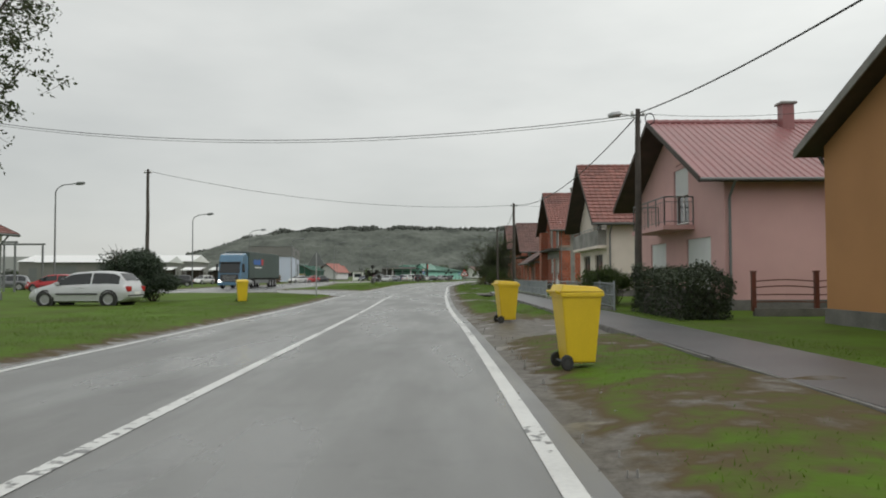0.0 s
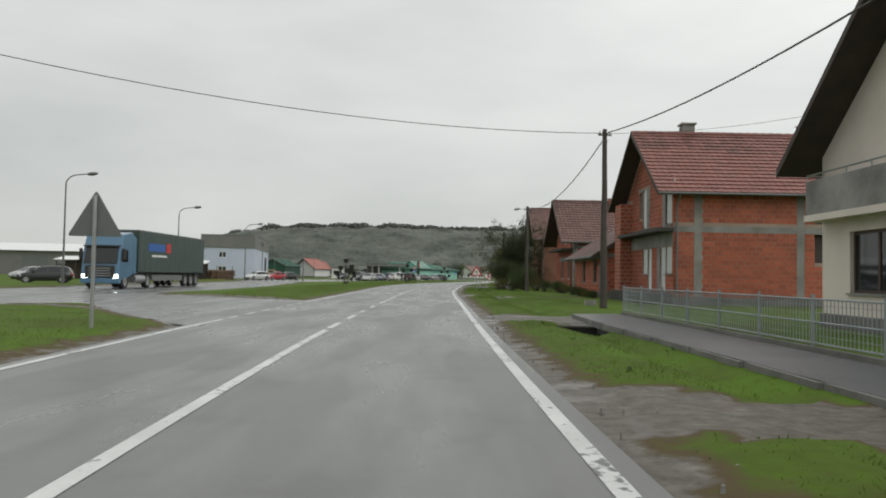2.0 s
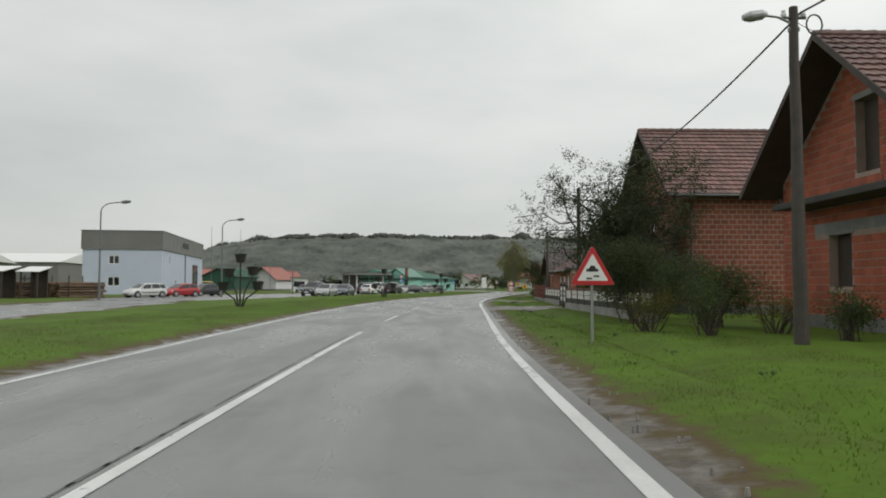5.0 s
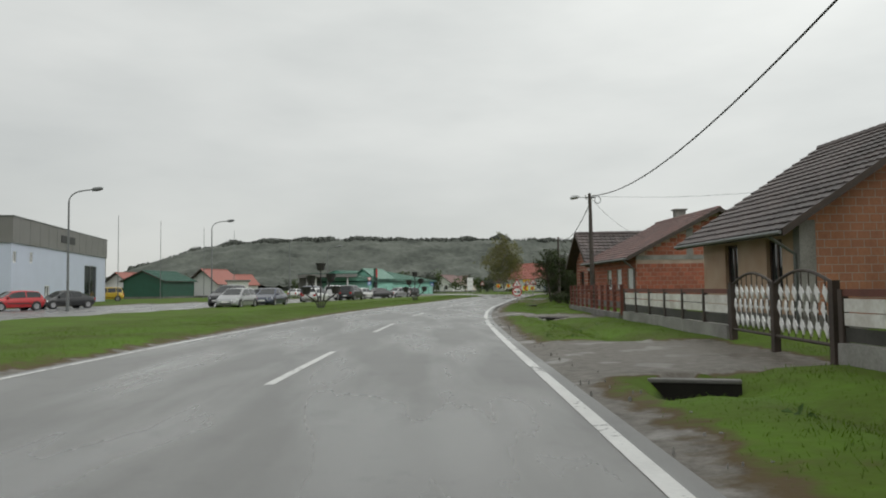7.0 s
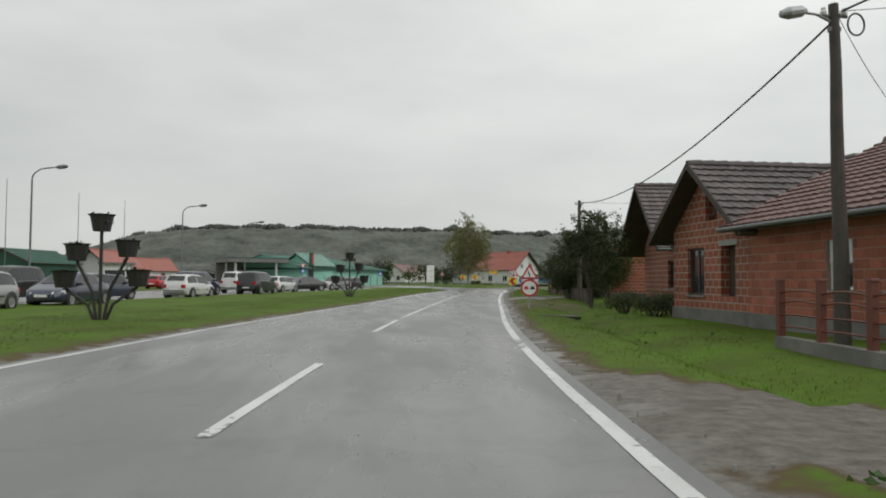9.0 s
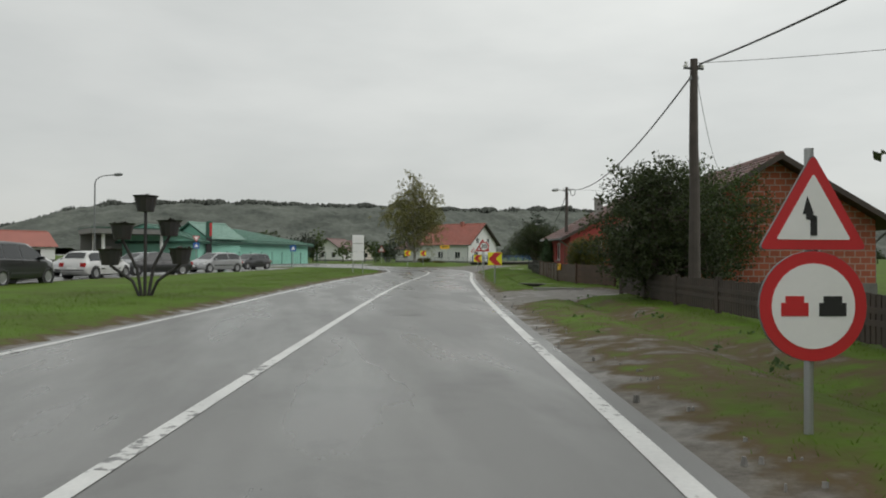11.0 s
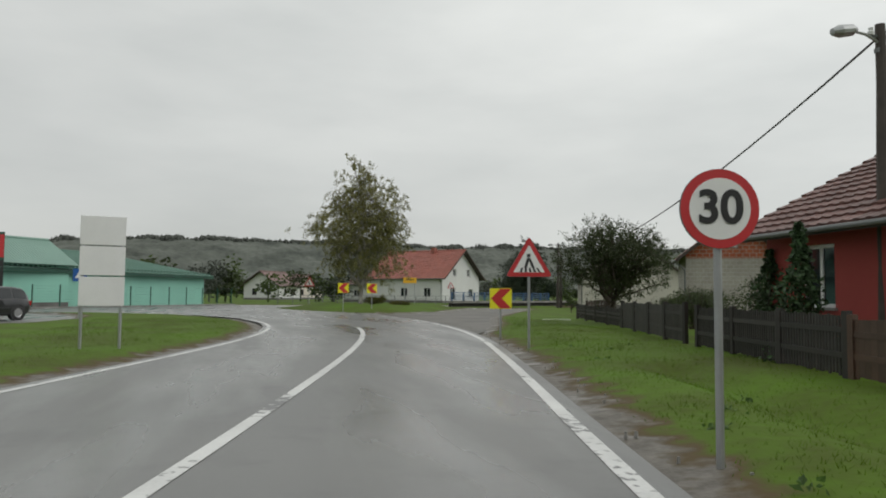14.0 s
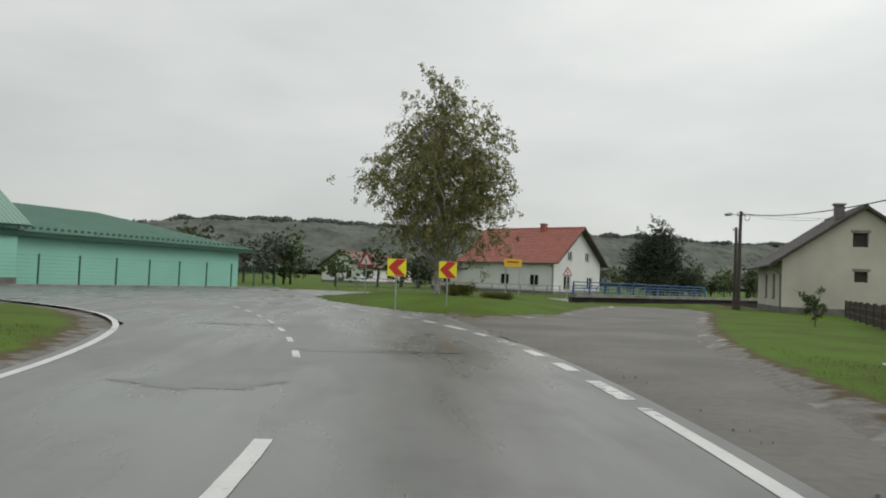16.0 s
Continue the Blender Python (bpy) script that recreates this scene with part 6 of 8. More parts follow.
        yh = float(half(h - 0.16))
        part("headlight", Shape().prism([(h - 0.42, sg * float(half(h - 0.42)) * 0.99, hood - 0.16), (h - 0.42, sg * float(half(h - 0.42)) * 0.995, hood - 0.29), (h - 0.02, sg * yh * 0.62, hood - 0.42), (h - 0.06, sg * yh * 0.6, hood - 0.26)], (0.035, sg * 0.012, 0.012)), "headlight_on" if lit else "lampglass", c, "clear headlight")
        yt = float(half(-h + 0.05))
        part("tail_light", Shape().box(-h - 0.012, min(sg * yt * 0.66, sg * yt * 1.03), belt - 0.28, -h + 0.16, max(sg * yt * 0.66, sg * yt * 1.03), belt - 0.06), "taillight", c, "red tail light", bevel=0.03)
        part("rub_strip", Shape().box(-h + 1.2, sg * (W / 2 - 0.02) - 0.012, 0.5, h - 1.28, sg * (W / 2 - 0.02) + 0.03 * (sg + 1) / 2 + 0.012, 0.56), "plastic", c, "dark rubbing strip")
        part("door_handle", Shape().box(-0.3, sg * W / 2 - 0.01, belt - 0.13, -0.12, sg * W / 2 + 0.02, belt - 0.1), paint, c)
    part("grille", Shape().box(h - 0.16, -W * 0.17, hood - 0.43, h + 0.012, W * 0.17, hood - 0.33), "plastic", c, bevel=0.02)
    part("air_intake", Shape().box(h - 0.2, -W * 0.24, 0.31, h + 0.014, W * 0.24, 0.4), "plastic", c, bevel=0.02)
    yb = float(half(-h + 0.04))
    part("bumper_strip", Shape().box(-h - 0.014, -yb * 0.98, 0.44, -h + 0.05, yb * 0.98, 0.49), "plastic", c, "dark bumper strip", bevel=0.012)
    part("number_plate", Shape().box(h + 0.013, -0.26, 0.42, h + 0.02, 0.26, 0.53), "sign_white", c)
    part("rear_plate", Shape().box(-h - 0.02, -0.26, 0.5, -h - 0.012, 0.26, 0.61), "sign_white", c)
    return c


car(-14.45, 30.3, 177, "car_bright", "silver hatchback parked on the grass", "hatch", 4.15, 1.73, 1.44, 0.02)
car(-29.5, 151, 236, "car_white", "white estate car parked before the workshop", "estate", 4.4, z=-0.02)
car(-28, 157.5, 236, "car_red", "red hatchback parked before the workshop", "hatch", 4.1, z=-0.02)
car(-27, 163.5, 236, "car_black", "black saloon parked before the workshop", "saloon", 4.5, z=-0.02)
car(-11.9, 156.5, 262, "car_silver", "silver hatchback parked with its nose to the road", "hatch", 4.4, z=-0.02)
car(-10.6, 162.6, 262, "car_darkblue", "dark blue saloon parked beside the verge", "saloon", 4.4, z=-0.02)
car(-14.6, 165.5, 255, "car_black", "black off-roader in the second parking row", "suv", 4.3, 1.8, 1.75, z=-0.02)
car(-12.2, 171.5, 70, "car_darkblue", "dark blue estate parked in the row", "estate", 4.5, z=-0.02)
car(-8.6, 176.5, 75, "car_white", "white hatchback parked beside the verge", "hatch", 4.0, z=-0.02)
car(-9.6, 183.5, 75, "car_darkblue", "dark people carrier parked in the row", "suv", 4.5, 1.8, 1.7, z=-0.02)
car(-5.9, 187.2, 75, "car_black", "black off-road car parked beside the verge", "suv", 4.4, 1.8, 1.75, z=-0.02)
car(-8.2, 194.5, 70, "car_white", "white van-like car in the parking strip", "suv", 4.4, 1.8, 1.8, z=-0.02)
car(-5.2, 197.8, 70, "car_white", "white hatchback in the parking strip", "hatch", 4.2, z=-0.02)
car(-3.6, 204.6, 215, "car_black", "black saloon angled to the kerb", "saloon", 4.5, z=-0.02)
car(-7.6, 204.0, 250, "car_silver", "silver estate in the second row", "estate", 4.5, z=-0.02)
car(-0.9, 213.6, 232, "car_silver", "silver hatchback parked on the service road", "hatch", 4.4, 1.8, 1.48, z=-0.02)
car(0.8, 226.9, 236, "car_black", "black estate car with roof rails on the service road", "estate", 4.5, 1.75, 1.45, z=-0.02)
car(-6.5, 214.0, 250, "car_grey", "grey estate parked further back", "estate", 4.5, z=-0.02)
car(-40.0, 205.0, 200, "car_yellow", "yellow van before the green shed", "suv", 4.6, 1.8, 1.9, z=0.03)
for x, y, d, p, k in ((-38, 118, 250, "car_white", "suv"), (-34.5, 122, 250, "car_grey", "hatch"), (-45, 112, 240, "car_silver", "estate"), (-33, 92, 200, "car_black", "estate"), (-37, 80, 210, "car_white", "estate"), (-40, 68, 200, "car_grey", "suv"), (-31.5, 60.5, 180, "car_red", "hatch"),
                      (-22, 204, 255, "car_darkblue", "suv"), (-19, 211, 80, "car_red", "estate"), (-16.5, 218, 80, "car_white", "hatch")):
    car(x, y, d, p, {"suv": "tall van in the yard", "hatch": "small hatchback in the yard", "estate": "estate car in the yard"}[k] + " beyond the service road", k, z=0.02)


def lorry(x, y, deg):
    t = thing("lorry", pose(x, y, -0.02, 0, 0, deg), "blue articulated lorry with a dark green curtain-sided trailer, headlights on", "lorry")
    # heads along +x, length 16.5 m
    cab = Shape()
    prof = [(8.1, 0.55), (8.25, 0.9), (8.2, 1.5), (7.95, 2.6), (7.6, 3.55), (6.4, 3.75), (6.05, 3.7), (6.05, 0.9), (6.6, 0.75)]
    cab.prism([(a, -1.22, b) for a, b in prof], (0, 2.44, 0))
    cabo = part("cab", cab, "cabblue", t, "blue cab", bevel=0.08)
    part("windscreen", Shape().prism([(8.19, -1.08, 1.62), (8.19, 1.08, 1.62), (7.92, 1.02, 2.7), (7.92, -1.02, 2.7)], (0.06, 0, 0.02)), "carglass", cabo)
    part("sun_visor", Shape().box(7.8, -1.15, 2.72, 8.15, 1.15, 2.82), "plastic", cabo)
    part("grille", Shape().box(8.1, -0.95, 0.72, 8.29, 0.95, 1.5), "plastic", cabo, bevel=0.02)
    for i in range(4):
        part("grille_bar", Shape().box(8.28, -0.7, 0.82 + i * 0.16, 8.31, 0.7, 0.87 + i * 0.16), "galv", cabo)
    for sg in (-1, 1):
        part("headlight", Shape().box(8.05, min(sg * 0.8, sg * 1.18), 0.7, 8.27, max(sg * 0.8, sg * 1.18), 0.95), "headlight_on", cabo, "lit headlight", bevel=0.03)
        part("side_window", Shape().box(6.9, min(sg * 1.2, sg * 1.235), 1.75, 7.85, max(sg * 1.2, sg * 1.235), 2.55), "carglass", cabo)
        part("mirror", Shape().box(7.85, min(sg * 1.3, sg * 1.5), 1.9, 8.0, max(sg * 1.3, sg * 1.5), 2.6), "plastic", cabo, bevel=0.03)
        part("air_deflector", Shape().prism([(6.05, sg * 1.2, 1.0), (5.5, sg * 1.2, 1.0), (5.5, sg * 1.2, 3.4), (6.05, sg * 1.2, 3.6)], (0, -sg * 0.05, 0)), "cabblue", cabo)
        part("fuel_tank", Shape().tube((4.0, sg * 0.95, 0.65), (5.6, sg * 0.95, 0.65), 0.3, n=14), "galv", t)
        part("side_guard", Shape().box(-3.2, min(sg * 1.2, sg * 1.24), 0.5, 2.8, max(sg * 1.2, sg * 1.24), 0.9), "greysteel", t)
        for wx in (7.2, 3.5, -4.1, -5.4, -6.7):
            wheel(t, wx, sg * 1.05, 0.5, 0.32)
    part("bumper", Shape().box(7.9, -1.24, 0.35, 8.3, 1.24, 0.68), "cabblue", t, bevel=0.05)
    part("trailer", Shape().box(-8.25, -1.26, 1.1, 5.3, 1.26, 3.95), "tarp", t, "dark green curtain sides", bevel=0.04)
    part("chassis", Shape().box(-8.2, -0.9, 0.85, 6.2, 0.9, 1.1), "plastic", t)
    part("roof_rail", Shape().box(-8.27, -1.28, 3.9, 5.32, 1.28, 4.0), "greysteel", t)
    for i in range(14):
        for sg in (-1, 1):
            part("curtain_strap", Shape().box(-7.9 + i * 0.97, min(sg * 1.26, sg * 1.272), 1.12, -7.85 + i * 0.97, max(sg * 1.26, sg * 1.272), 3.9), "greysteel", t)
    for sg in (-1, 1):
        lo, hi = min(sg * 1.27, sg * 1.28), max(sg * 1.27, sg * 1.28)
        part("emblem", Shape().box(-0.6, lo, 2.55, 0.3, hi, 3.25), "sign_red", t, "plain red block")
        part("lettering_bar", Shape().box(0.5, lo, 2.6, 3.6, hi, 3.15), "sign_blue", t, "plain blue bar")
        part("lettering_bar", Shape().box(0.2, lo, 2.2, 3.0, hi, 2.35), "sign_white", t)
    part("rear_frame", Shape().box(-8.3, -1.28, 1.0, -8.22, 1.28, 3.98), "tarp", t, bevel=0.02)


lorry(-22.3, 86.5, -91)


# ---- street lamps on the far side ----
def street_lamp(x, y, h, deg):
    p = thing("street_lamp", pose(x, y, 0, 0, 0, deg), "tall grey steel street lamp with a curved arm", "street lamp", "street lamps")
    s = Shape()
    s.tube((0, 0, -0.2), (0, 0, 1.2), 0.11, 0.1, 10)
    s.tube((0, 0, 1.2), (0, 0, h - 0.9), 0.08, 0.055, 10)
    part("column", s, "greysteel", p)
    arc = [(1.0 - 1.0 * math.cos(a), 0, h - 0.9 + 0.75 * math.sin(a)) for a in np.linspace(0, math.pi / 2, 7)] + [(1.7, 0, h - 0.08)]
    part("arm", Shape().path(arc, 0.045, 8), "greysteel", p)
    hd = Shape().lathe([(0, -0.38), (0.1, -0.36), (0.15, -0.1), (0.13, 0.25), (0.05, 0.4), (0, 0.41)], Matrix.Translation((2.05, 0, h - 0.06)) @ Matrix.Rotation(radians(85), 4, "Y"), 12)
    part("lamp_head", hd, "greysteel", p)


for x, y, h in ((-32.3, 62, 9.1), (-29.6, 88, 8.7), (-29.4, 113.2, 8.4), (-27.8, 136.4, 8.15), (-22.6, 154, 8.25), (-20, 181.5, 8.6), (-15.5, 205, 8.4), (-12.5, 226, 8.4)):
    street_lamp(x, y, h, 0 if y < 140 else -10)
for x, y in ((-42, 176), (-39, 184), (-36, 196), (-33, 204)):
    f = thing("flagpole", pose(x + 4, y + 28, 0), "thin bare steel mast", "mast", "masts")
    part("mast", Shape().tube((0, 0, -0.2), (0, 0, 11.5), 0.06, 0.03, 8), "greysteel", f)


# ---- planter sculptures on the verge ----
def flower_sculpture(x, y, deg, s=1.0):
    f = thing("planter_sculpture", pose(x, y, 0.03, 0, 0, deg), "black iron plant stand with fanned stems and hanging baskets", "planter", "verge planters")
    for dx, dy, hh in ((0.0, 0.0, 3.2), (0.85, 0.1, 2.3), (-0.8, 0.05, 2.15), (1.25, -0.1, 1.25), (-1.2, 0.1, 1.2)):
        mid = (dx * 0.35 * s, dy, hh * 0.5 * s)
        top = (dx * s, dy, hh * s)
        st = part("stem", Shape().path([(dx * 0.08, 0, -0.1), mid, top], 0.045, 8), "blacksteel", f)
        b = Shape().lathe([(0, 0), (0.22, 0), (0.3, 0.4), (0.36, 0.45), (0.29, 0.45), (0.12, 0.36)], Matrix.Translation(top), 12)
        part("basket", b, "blacksteel", st, "dark basket")
        tuft, rnd = Shape(), random.Random(hash_of(x + dx))
        for _ in range(60):
            a, r = rnd.uniform(0, 6.28), rnd.uniform(0.03, 0.3)
            c = Vector(top) + Vector((r * math.cos(a), r * math.sin(a), 0.33 + rnd.uniform(-0.12, 0.16)))
            u, v = Vector((rnd.uniform(-1, 1), rnd.uniform(-1, 1), rnd.uniform(-1, 1))) * 0.05, Vector((rnd.uniform(-1, 1), rnd.uniform(-1, 1), rnd.uniform(-1, 1))) * 0.05
            tuft.poly([c - u, c - v, c + u, c + v])
        tagged(part("withered_plants", tuft, "soil", st, "dark withered plants"), "dark withered plants", kind="stuff")


def hash_of(v):
    return int(abs(v) * 1000) % 9973


for x, y, d in ((-10.9, 114.6, 5), (-5.2, 149.8, 8), (1.12, 177.5, 12)):
    flower_sculpture(x, y, d, 0.75)


# ---- left-hand buildings ----
def block(shape_parts, name, m, label, category="building"):
    b = thing(name, m, label, category)
    for pn, sh, mat in shape_parts:
        part(pn, sh, mat, b)
    return b


w = block([], "workshop", pose(-34.7, 170.4, 0, 0, 0, 98), "pale blue workshop with a grey clad parapet and few windows")
L, DEEP, WALL, TOP = 33.0, 9.5, 5.75, 8.1
openings = [(0.3, 4.0, 1.0, 1.0), (4.6, 4.1, 1.0, 1.0), (9.0, 0.9, 1.6, 1.1), (23.2, 0.1, 5.4, 4.4)]
end_holes = [(5.1, 3.9, 1.3, 1.1), (5.0, 1.1, 1.5, 1.2)]
part("wall", wall_shape(0, L, WALL, openings, lambda u, v: (u, 0, v), (0, 0.3, 0), v0=-0.3), "bluewhite", w)
part("wall", wall_shape(0.3, DEEP, WALL, end_holes, lambda u, v: (0, u, v), (0.3, 0, 0), v0=-0.3), "bluewhite", w)
for x0, y0, x1, y1 in ((L - 0.3, 0.3, L, DEEP), (0.3, DEEP - 0.3, L - 0.3, DEEP)):
    part("wall", Shape().box(x0, y0, -0.3, x1, y1, WALL), "bluewhite", w)
part("parapet", Shape().box(-0.15, -0.15, WALL, L + 0.15, DEEP + 0.15, TOP), "greyclad", w, "grey clad parapet")
part("coping", Shape().box(-0.22, -0.22, TOP, L + 0.22, DEEP + 0.22, TOP + 0.08), "greysteel", w)
for i in range(12):
    part("cladding_joint", Shape().box(1.5 + i * 2.7, -0.165, WALL, 1.54 + i * 2.7, -0.152, TOP), "greysteel", w)
part("sign_bars", Shape().box(13.6, -0.2, 6.6, 18.6, -0.166, 7.4), "sign_black", w, "plain dark bars of a sign")
part("downpipe", Shape().tube((16.5, -0.08, 0), (16.5, -0.08, WALL), 0.07, n=8), "greysteel", w)
part("canopy", Shape().box(L + 0.15, 1.0, 3.4, L + 4.5, 8.0, 6.3), "greyclad", w)
for y0 in (1.2, 7.4):
    part("canopy_post", Shape().box(L + 4.0, y0, -0.1, L + 4.3, y0 + 0.3, 3.4), "greysteel", w)
for holes, end in ((openings, False), (end_holes, True)):
    for u, v, a, b2 in holes:
        turn = (lambda x0, y0, z0, x1, y1, z1: Shape().box(y0, x0, z0, y1, x1, z1)) if end else (lambda *q: Shape().box(*q))
        win = part("window" if a < 2 else "door", turn(u, 0.14, v, u + a, 0.16, v + b2), "glass", w)
        for bx in ((u, v, u + 0.09, v + b2), (u + a - 0.09, v, u + a, v + b2), (u + 0.09, v, u + a - 0.09, v + 0.09), (u + 0.09, v + b2 - 0.09, u + a - 0.09, v + b2), (u + a / 2 - 0.05, v + 0.09, u + a / 2 + 0.05, v + b2 - 0.09)):
            part("frame", turn(bx[0], 0.06, bx[1], bx[2], 0.14, bx[3]), "frame" if a < 2 else "greysteel", win)

hall = block([("wall", Shape().box(0, 0, -0.2, 52, 26, 6.2), "greyclad"), ("roof", Shape().prism([(-0.5, -0.5, 6.2), (-0.5, 26.5, 6.2), (-0.5, 13, 8.6)], (53, 0, 0)), "whitepaint")], "warehouse", pose(-132, 232, 0, 0, 0, 6), "long low warehouse with a white roof and dark walls")
for i in range(8):
    part("door", Shape().box(3 + i * 6, -0.06, 0, 7 + i * 6, -0.01, 4.2), "greysteel", hall)
hall2 = block([("wall", Shape().box(0, 0, -0.2, 30, 18, 4.9), "greyclad"), ("roof", Shape().prism([(-0.5, -0.8, 4.9), (-0.5, 18.8, 4.9), (-0.5, 9, 6.6)], (31, 0, 0)), "whitepaint")], "warehouse", pose(-98, 180, 0, 0, 0, 8), "dark open storage hall with a white sheet roof")
part("door", Shape().box(4, -0.06, 0, 9, -0.01, 4), "greysteel", hall2)
part("door", Shape().box(14, -0.06, 0, 19, -0.01, 4), "greysteel", hall2)
shed = house("green_shed", pose(-45, 234, 0, 0, 0, 80), 12, 3.6, 3.2, 4.8, "darkgreen", "darkgreen", "dark green sheet-clad shed", near_side=1, near=[(2, 0.2, 2.5, 2.6, "hole"), (7, 0.2, 2.5, 2.6, "hole")], sheet_roof=True, gutters=False, front_over=0.4)
house("yard_cottage", pose(-39, 250, 0, 0, 0, 70), 8, 3.4, 2.8, 5.4, "white", "tile_bright", "small white cottage with a bright red roof", near_side=1, near=[(2, 1, 1, 1.2, "brown")], tiles=False, gutters=False)
kiosk = block([("wall", Shape().box(0, 0, -0.1, 3.0, 2.4, 2.6), "whitepaint"), ("roof", Shape().box(-0.3, -0.3, 2.6, 3.3, 2.7, 2.85), "greyclad")], "kiosk", pose(-26, 214, 0, 0, 0, 10), "white kiosk with a flat grey roof", "kiosk")
part("window", Shape().box(0.4, -0.02, 1.0, 2.4, 0.0, 2.0), "glass", kiosk)

# stacked timber
def log_stack(x, y, deg, n, rows):
    t = thing("log_stack", pose(x, y, 0, 0, 0, deg), "dark weathered stack of timber between posts", "timber stack", "timber stacks")
    for r in range(rows):
        for i in range(n - r % 2):
            a = 0.13 * random.uniform(0.85, 1.1)
            part("log", Shape().tube((-2.4 + random.uniform(-0.2, 0.2), (i + 0.5 * (r % 2)) * 0.28, 0.14 + r * 0.25), (2.4 + random.uniform(-0.2, 0.2), (i + 0.5 * (r % 2)) * 0.28, 0.14 + r * 0.25), a, a * 0.9, 7), "logs", t)
    for sx in (-1.6, 1.6):
        for yy in (-0.25, n * 0.28):
            part("stake", Shape().tube((sx, yy, -0.2), (sx, yy, rows * 0.27 + 0.5), 0.06, n=6), "soffit", t)


for x, y, d in ((-41, 136, 40), (-37, 141, 50), (-45, 131, 35), (-33.5, 146, 60), (-48, 143, 30)):
    log_stack(x, y, d, 8, 6)

def shelter(x, y, deg, w_, d_, h_):
    """An open lean-to over stacked timber."""
    t = thing("timber_shelter", pose(x, y, 0, 0, 0, deg), "open dark timber shelter with a white sheet roof", "shelter", "timber shelters")
    for sx in (-1, 1):
        for sy in (-1, 1):
            part("post", Shape().box(sx * w_ / 2 - 0.07, sy * d_ / 2 - 0.07, -0.1, sx * w_ / 2 + 0.07, sy * d_ / 2 + 0.07, h_ - 0.2 + 0.2 * sy), "soffit", t)
    part("roof", Shape().prism([(-w_ / 2 - 0.3, -d_ / 2 - 0.4, h_ - 0.42), (-w_ / 2 - 0.3, d_ / 2 + 0.4, h_ + 0.05), (-w_ / 2 - 0.3, d_ / 2 + 0.4, h_ + 0.13), (-w_ / 2 - 0.3, -d_ / 2 - 0.4, h_ - 0.34)], (w_ + 0.6, 0, 0)), "whitepaint", t, "white sheet roof")
    part("back_wall", Shape().box(-w_ / 2, d_ / 2 + 0.07, 0, w_ / 2, d_ / 2 + 0.12, h_ - 0.1), "soffit", t)
    for i in range(3):
        part("rail", Shape().box(-w_ / 2, -d_ / 2 - 0.05, 0.5 + i * 0.6, w_ / 2, -d_ / 2 + 0.0, 0.62 + i * 0.6), "soffit", t)


for x, y, d, w_ in ((-37.7, 138.5, 4, 2.6), (-35.2, 140.5, 8, 1.3), (-45.2, 121.5, 2, 2.2), (-41.6, 124.0, 4, 2.6), (-38.2, 126.5, 5, 1.9)):
    shelter(x, y, d, w_, 2.4, 2.75)

# pergola frame beside the cottage
pg = thing("steel_frame", pose(-35.5, 58, 0), "bare grey steel frame of a carport", "frame")
for x in (-4, -1, 2.2):
    for y in (0, 4):
        part("post", Shape().box(x - 0.06, y - 0.06, -0.1, x + 0.06, y + 0.06, 3.9), "greysteel", pg)
for y in (0, 4):
    part("beam", Shape().box(-4.2, y - 0.07, 3.9, 2.4, y + 0.07, 4.05), "greysteel", pg)

# green market hall: local x runs along the facade from its far right end, y away from the road
gm = pose(6.5, 272.8, 0, 0, 0, math.degrees(math.atan2(-17.1, -9.6)))
g = thing("market_hall", gm, "mint green single-storey hall with a dark green sheet roof", "building")
GL, GD, GE, GR = 27.0, 15.0, 2.95, 5.1
for a in ((0, -GD, 0.3, 0), (GL - 0.3, -GD, GL, 0), (0.3, -0.3, GL - 0.3, 0), (0.3, -GD, GL - 0.3, -GD + 0.3)):
    part("wall", Shape().box(a[0], a[1], -0.3, a[2], a[3], GE), "mint", g)
part("fascia", Shape().box(-0.7, -GD - 0.7, GE - 0.28, GL + 0.7, 0.7, GE + 0.02), "darkgreen", g, "dark green fascia")
ov = 0.75
ex0, ex1, ey0, ey1 = -ov, GL + ov, ov, -GD - ov
rid = [(7.0, -GD / 2, GR), (GL + ov, -GD / 2, GR)]


def sheeted(quad, pitch=0.33):
    """Standing-seam sheets over a roof plane: quad runs eave a, eave b, ridge b, ridge a."""
    a, b, c, d = [Vector(q) for q in quad]
    n = max(2, int((b - a).length / pitch))
    up = (b - a).cross(d - a).normalized()
    up = up if up.z > 0 else -up
    s = Shape()
    for i in range(n):
        u, v = i / n, (i + 1) / n
        p, q, r, t = a.lerp(b, u), a.lerp(b, v), d.lerp(c, v), d.lerp(c, u)
        s.poly([p, q, r, t])
        e = (q - p) * 0.12
        f = (r - t) * 0.12
        s.poly([p + up * 0.035, p + e + up * 0.035, t + f + up * 0.035, t + up * 0.035])
        s.poly([p, p + up * 0.035, t + up * 0.035, t])
        s.poly([p + e, p + e + up * 0.035, t + f + up * 0.035, t + f])
    return s


part("roof_sheet", sheeted([(ex0, ey0, GE), (ex1, ey0, GE), rid[1], rid[0]]), "greenroof", g, "green ribbed sheet roof")
part("roof_sheet", sheeted([(ex0, ey1, GE), (ex1, ey1, GE), rid[1], rid[0]]), "greenroof", g)
part("roof_sheet", sheeted([(ex0, ey1, GE), (ex0, ey0, GE), rid[0], rid[0]]), "greenroof", g)
part("roof_end", Shape().poly([(GL + 0.4, 0, GE), (GL + 0.4, -GD, GE), (GL + 0.4, -GD / 2, GR - 0.02)]), "mint", g)
guard = Shape()
for i in range(60):
    guard.box(-0.5 + i * 0.46, 0.38, GE + 0.16, -0.3 + i * 0.46, 0.41, GE + 0.3)
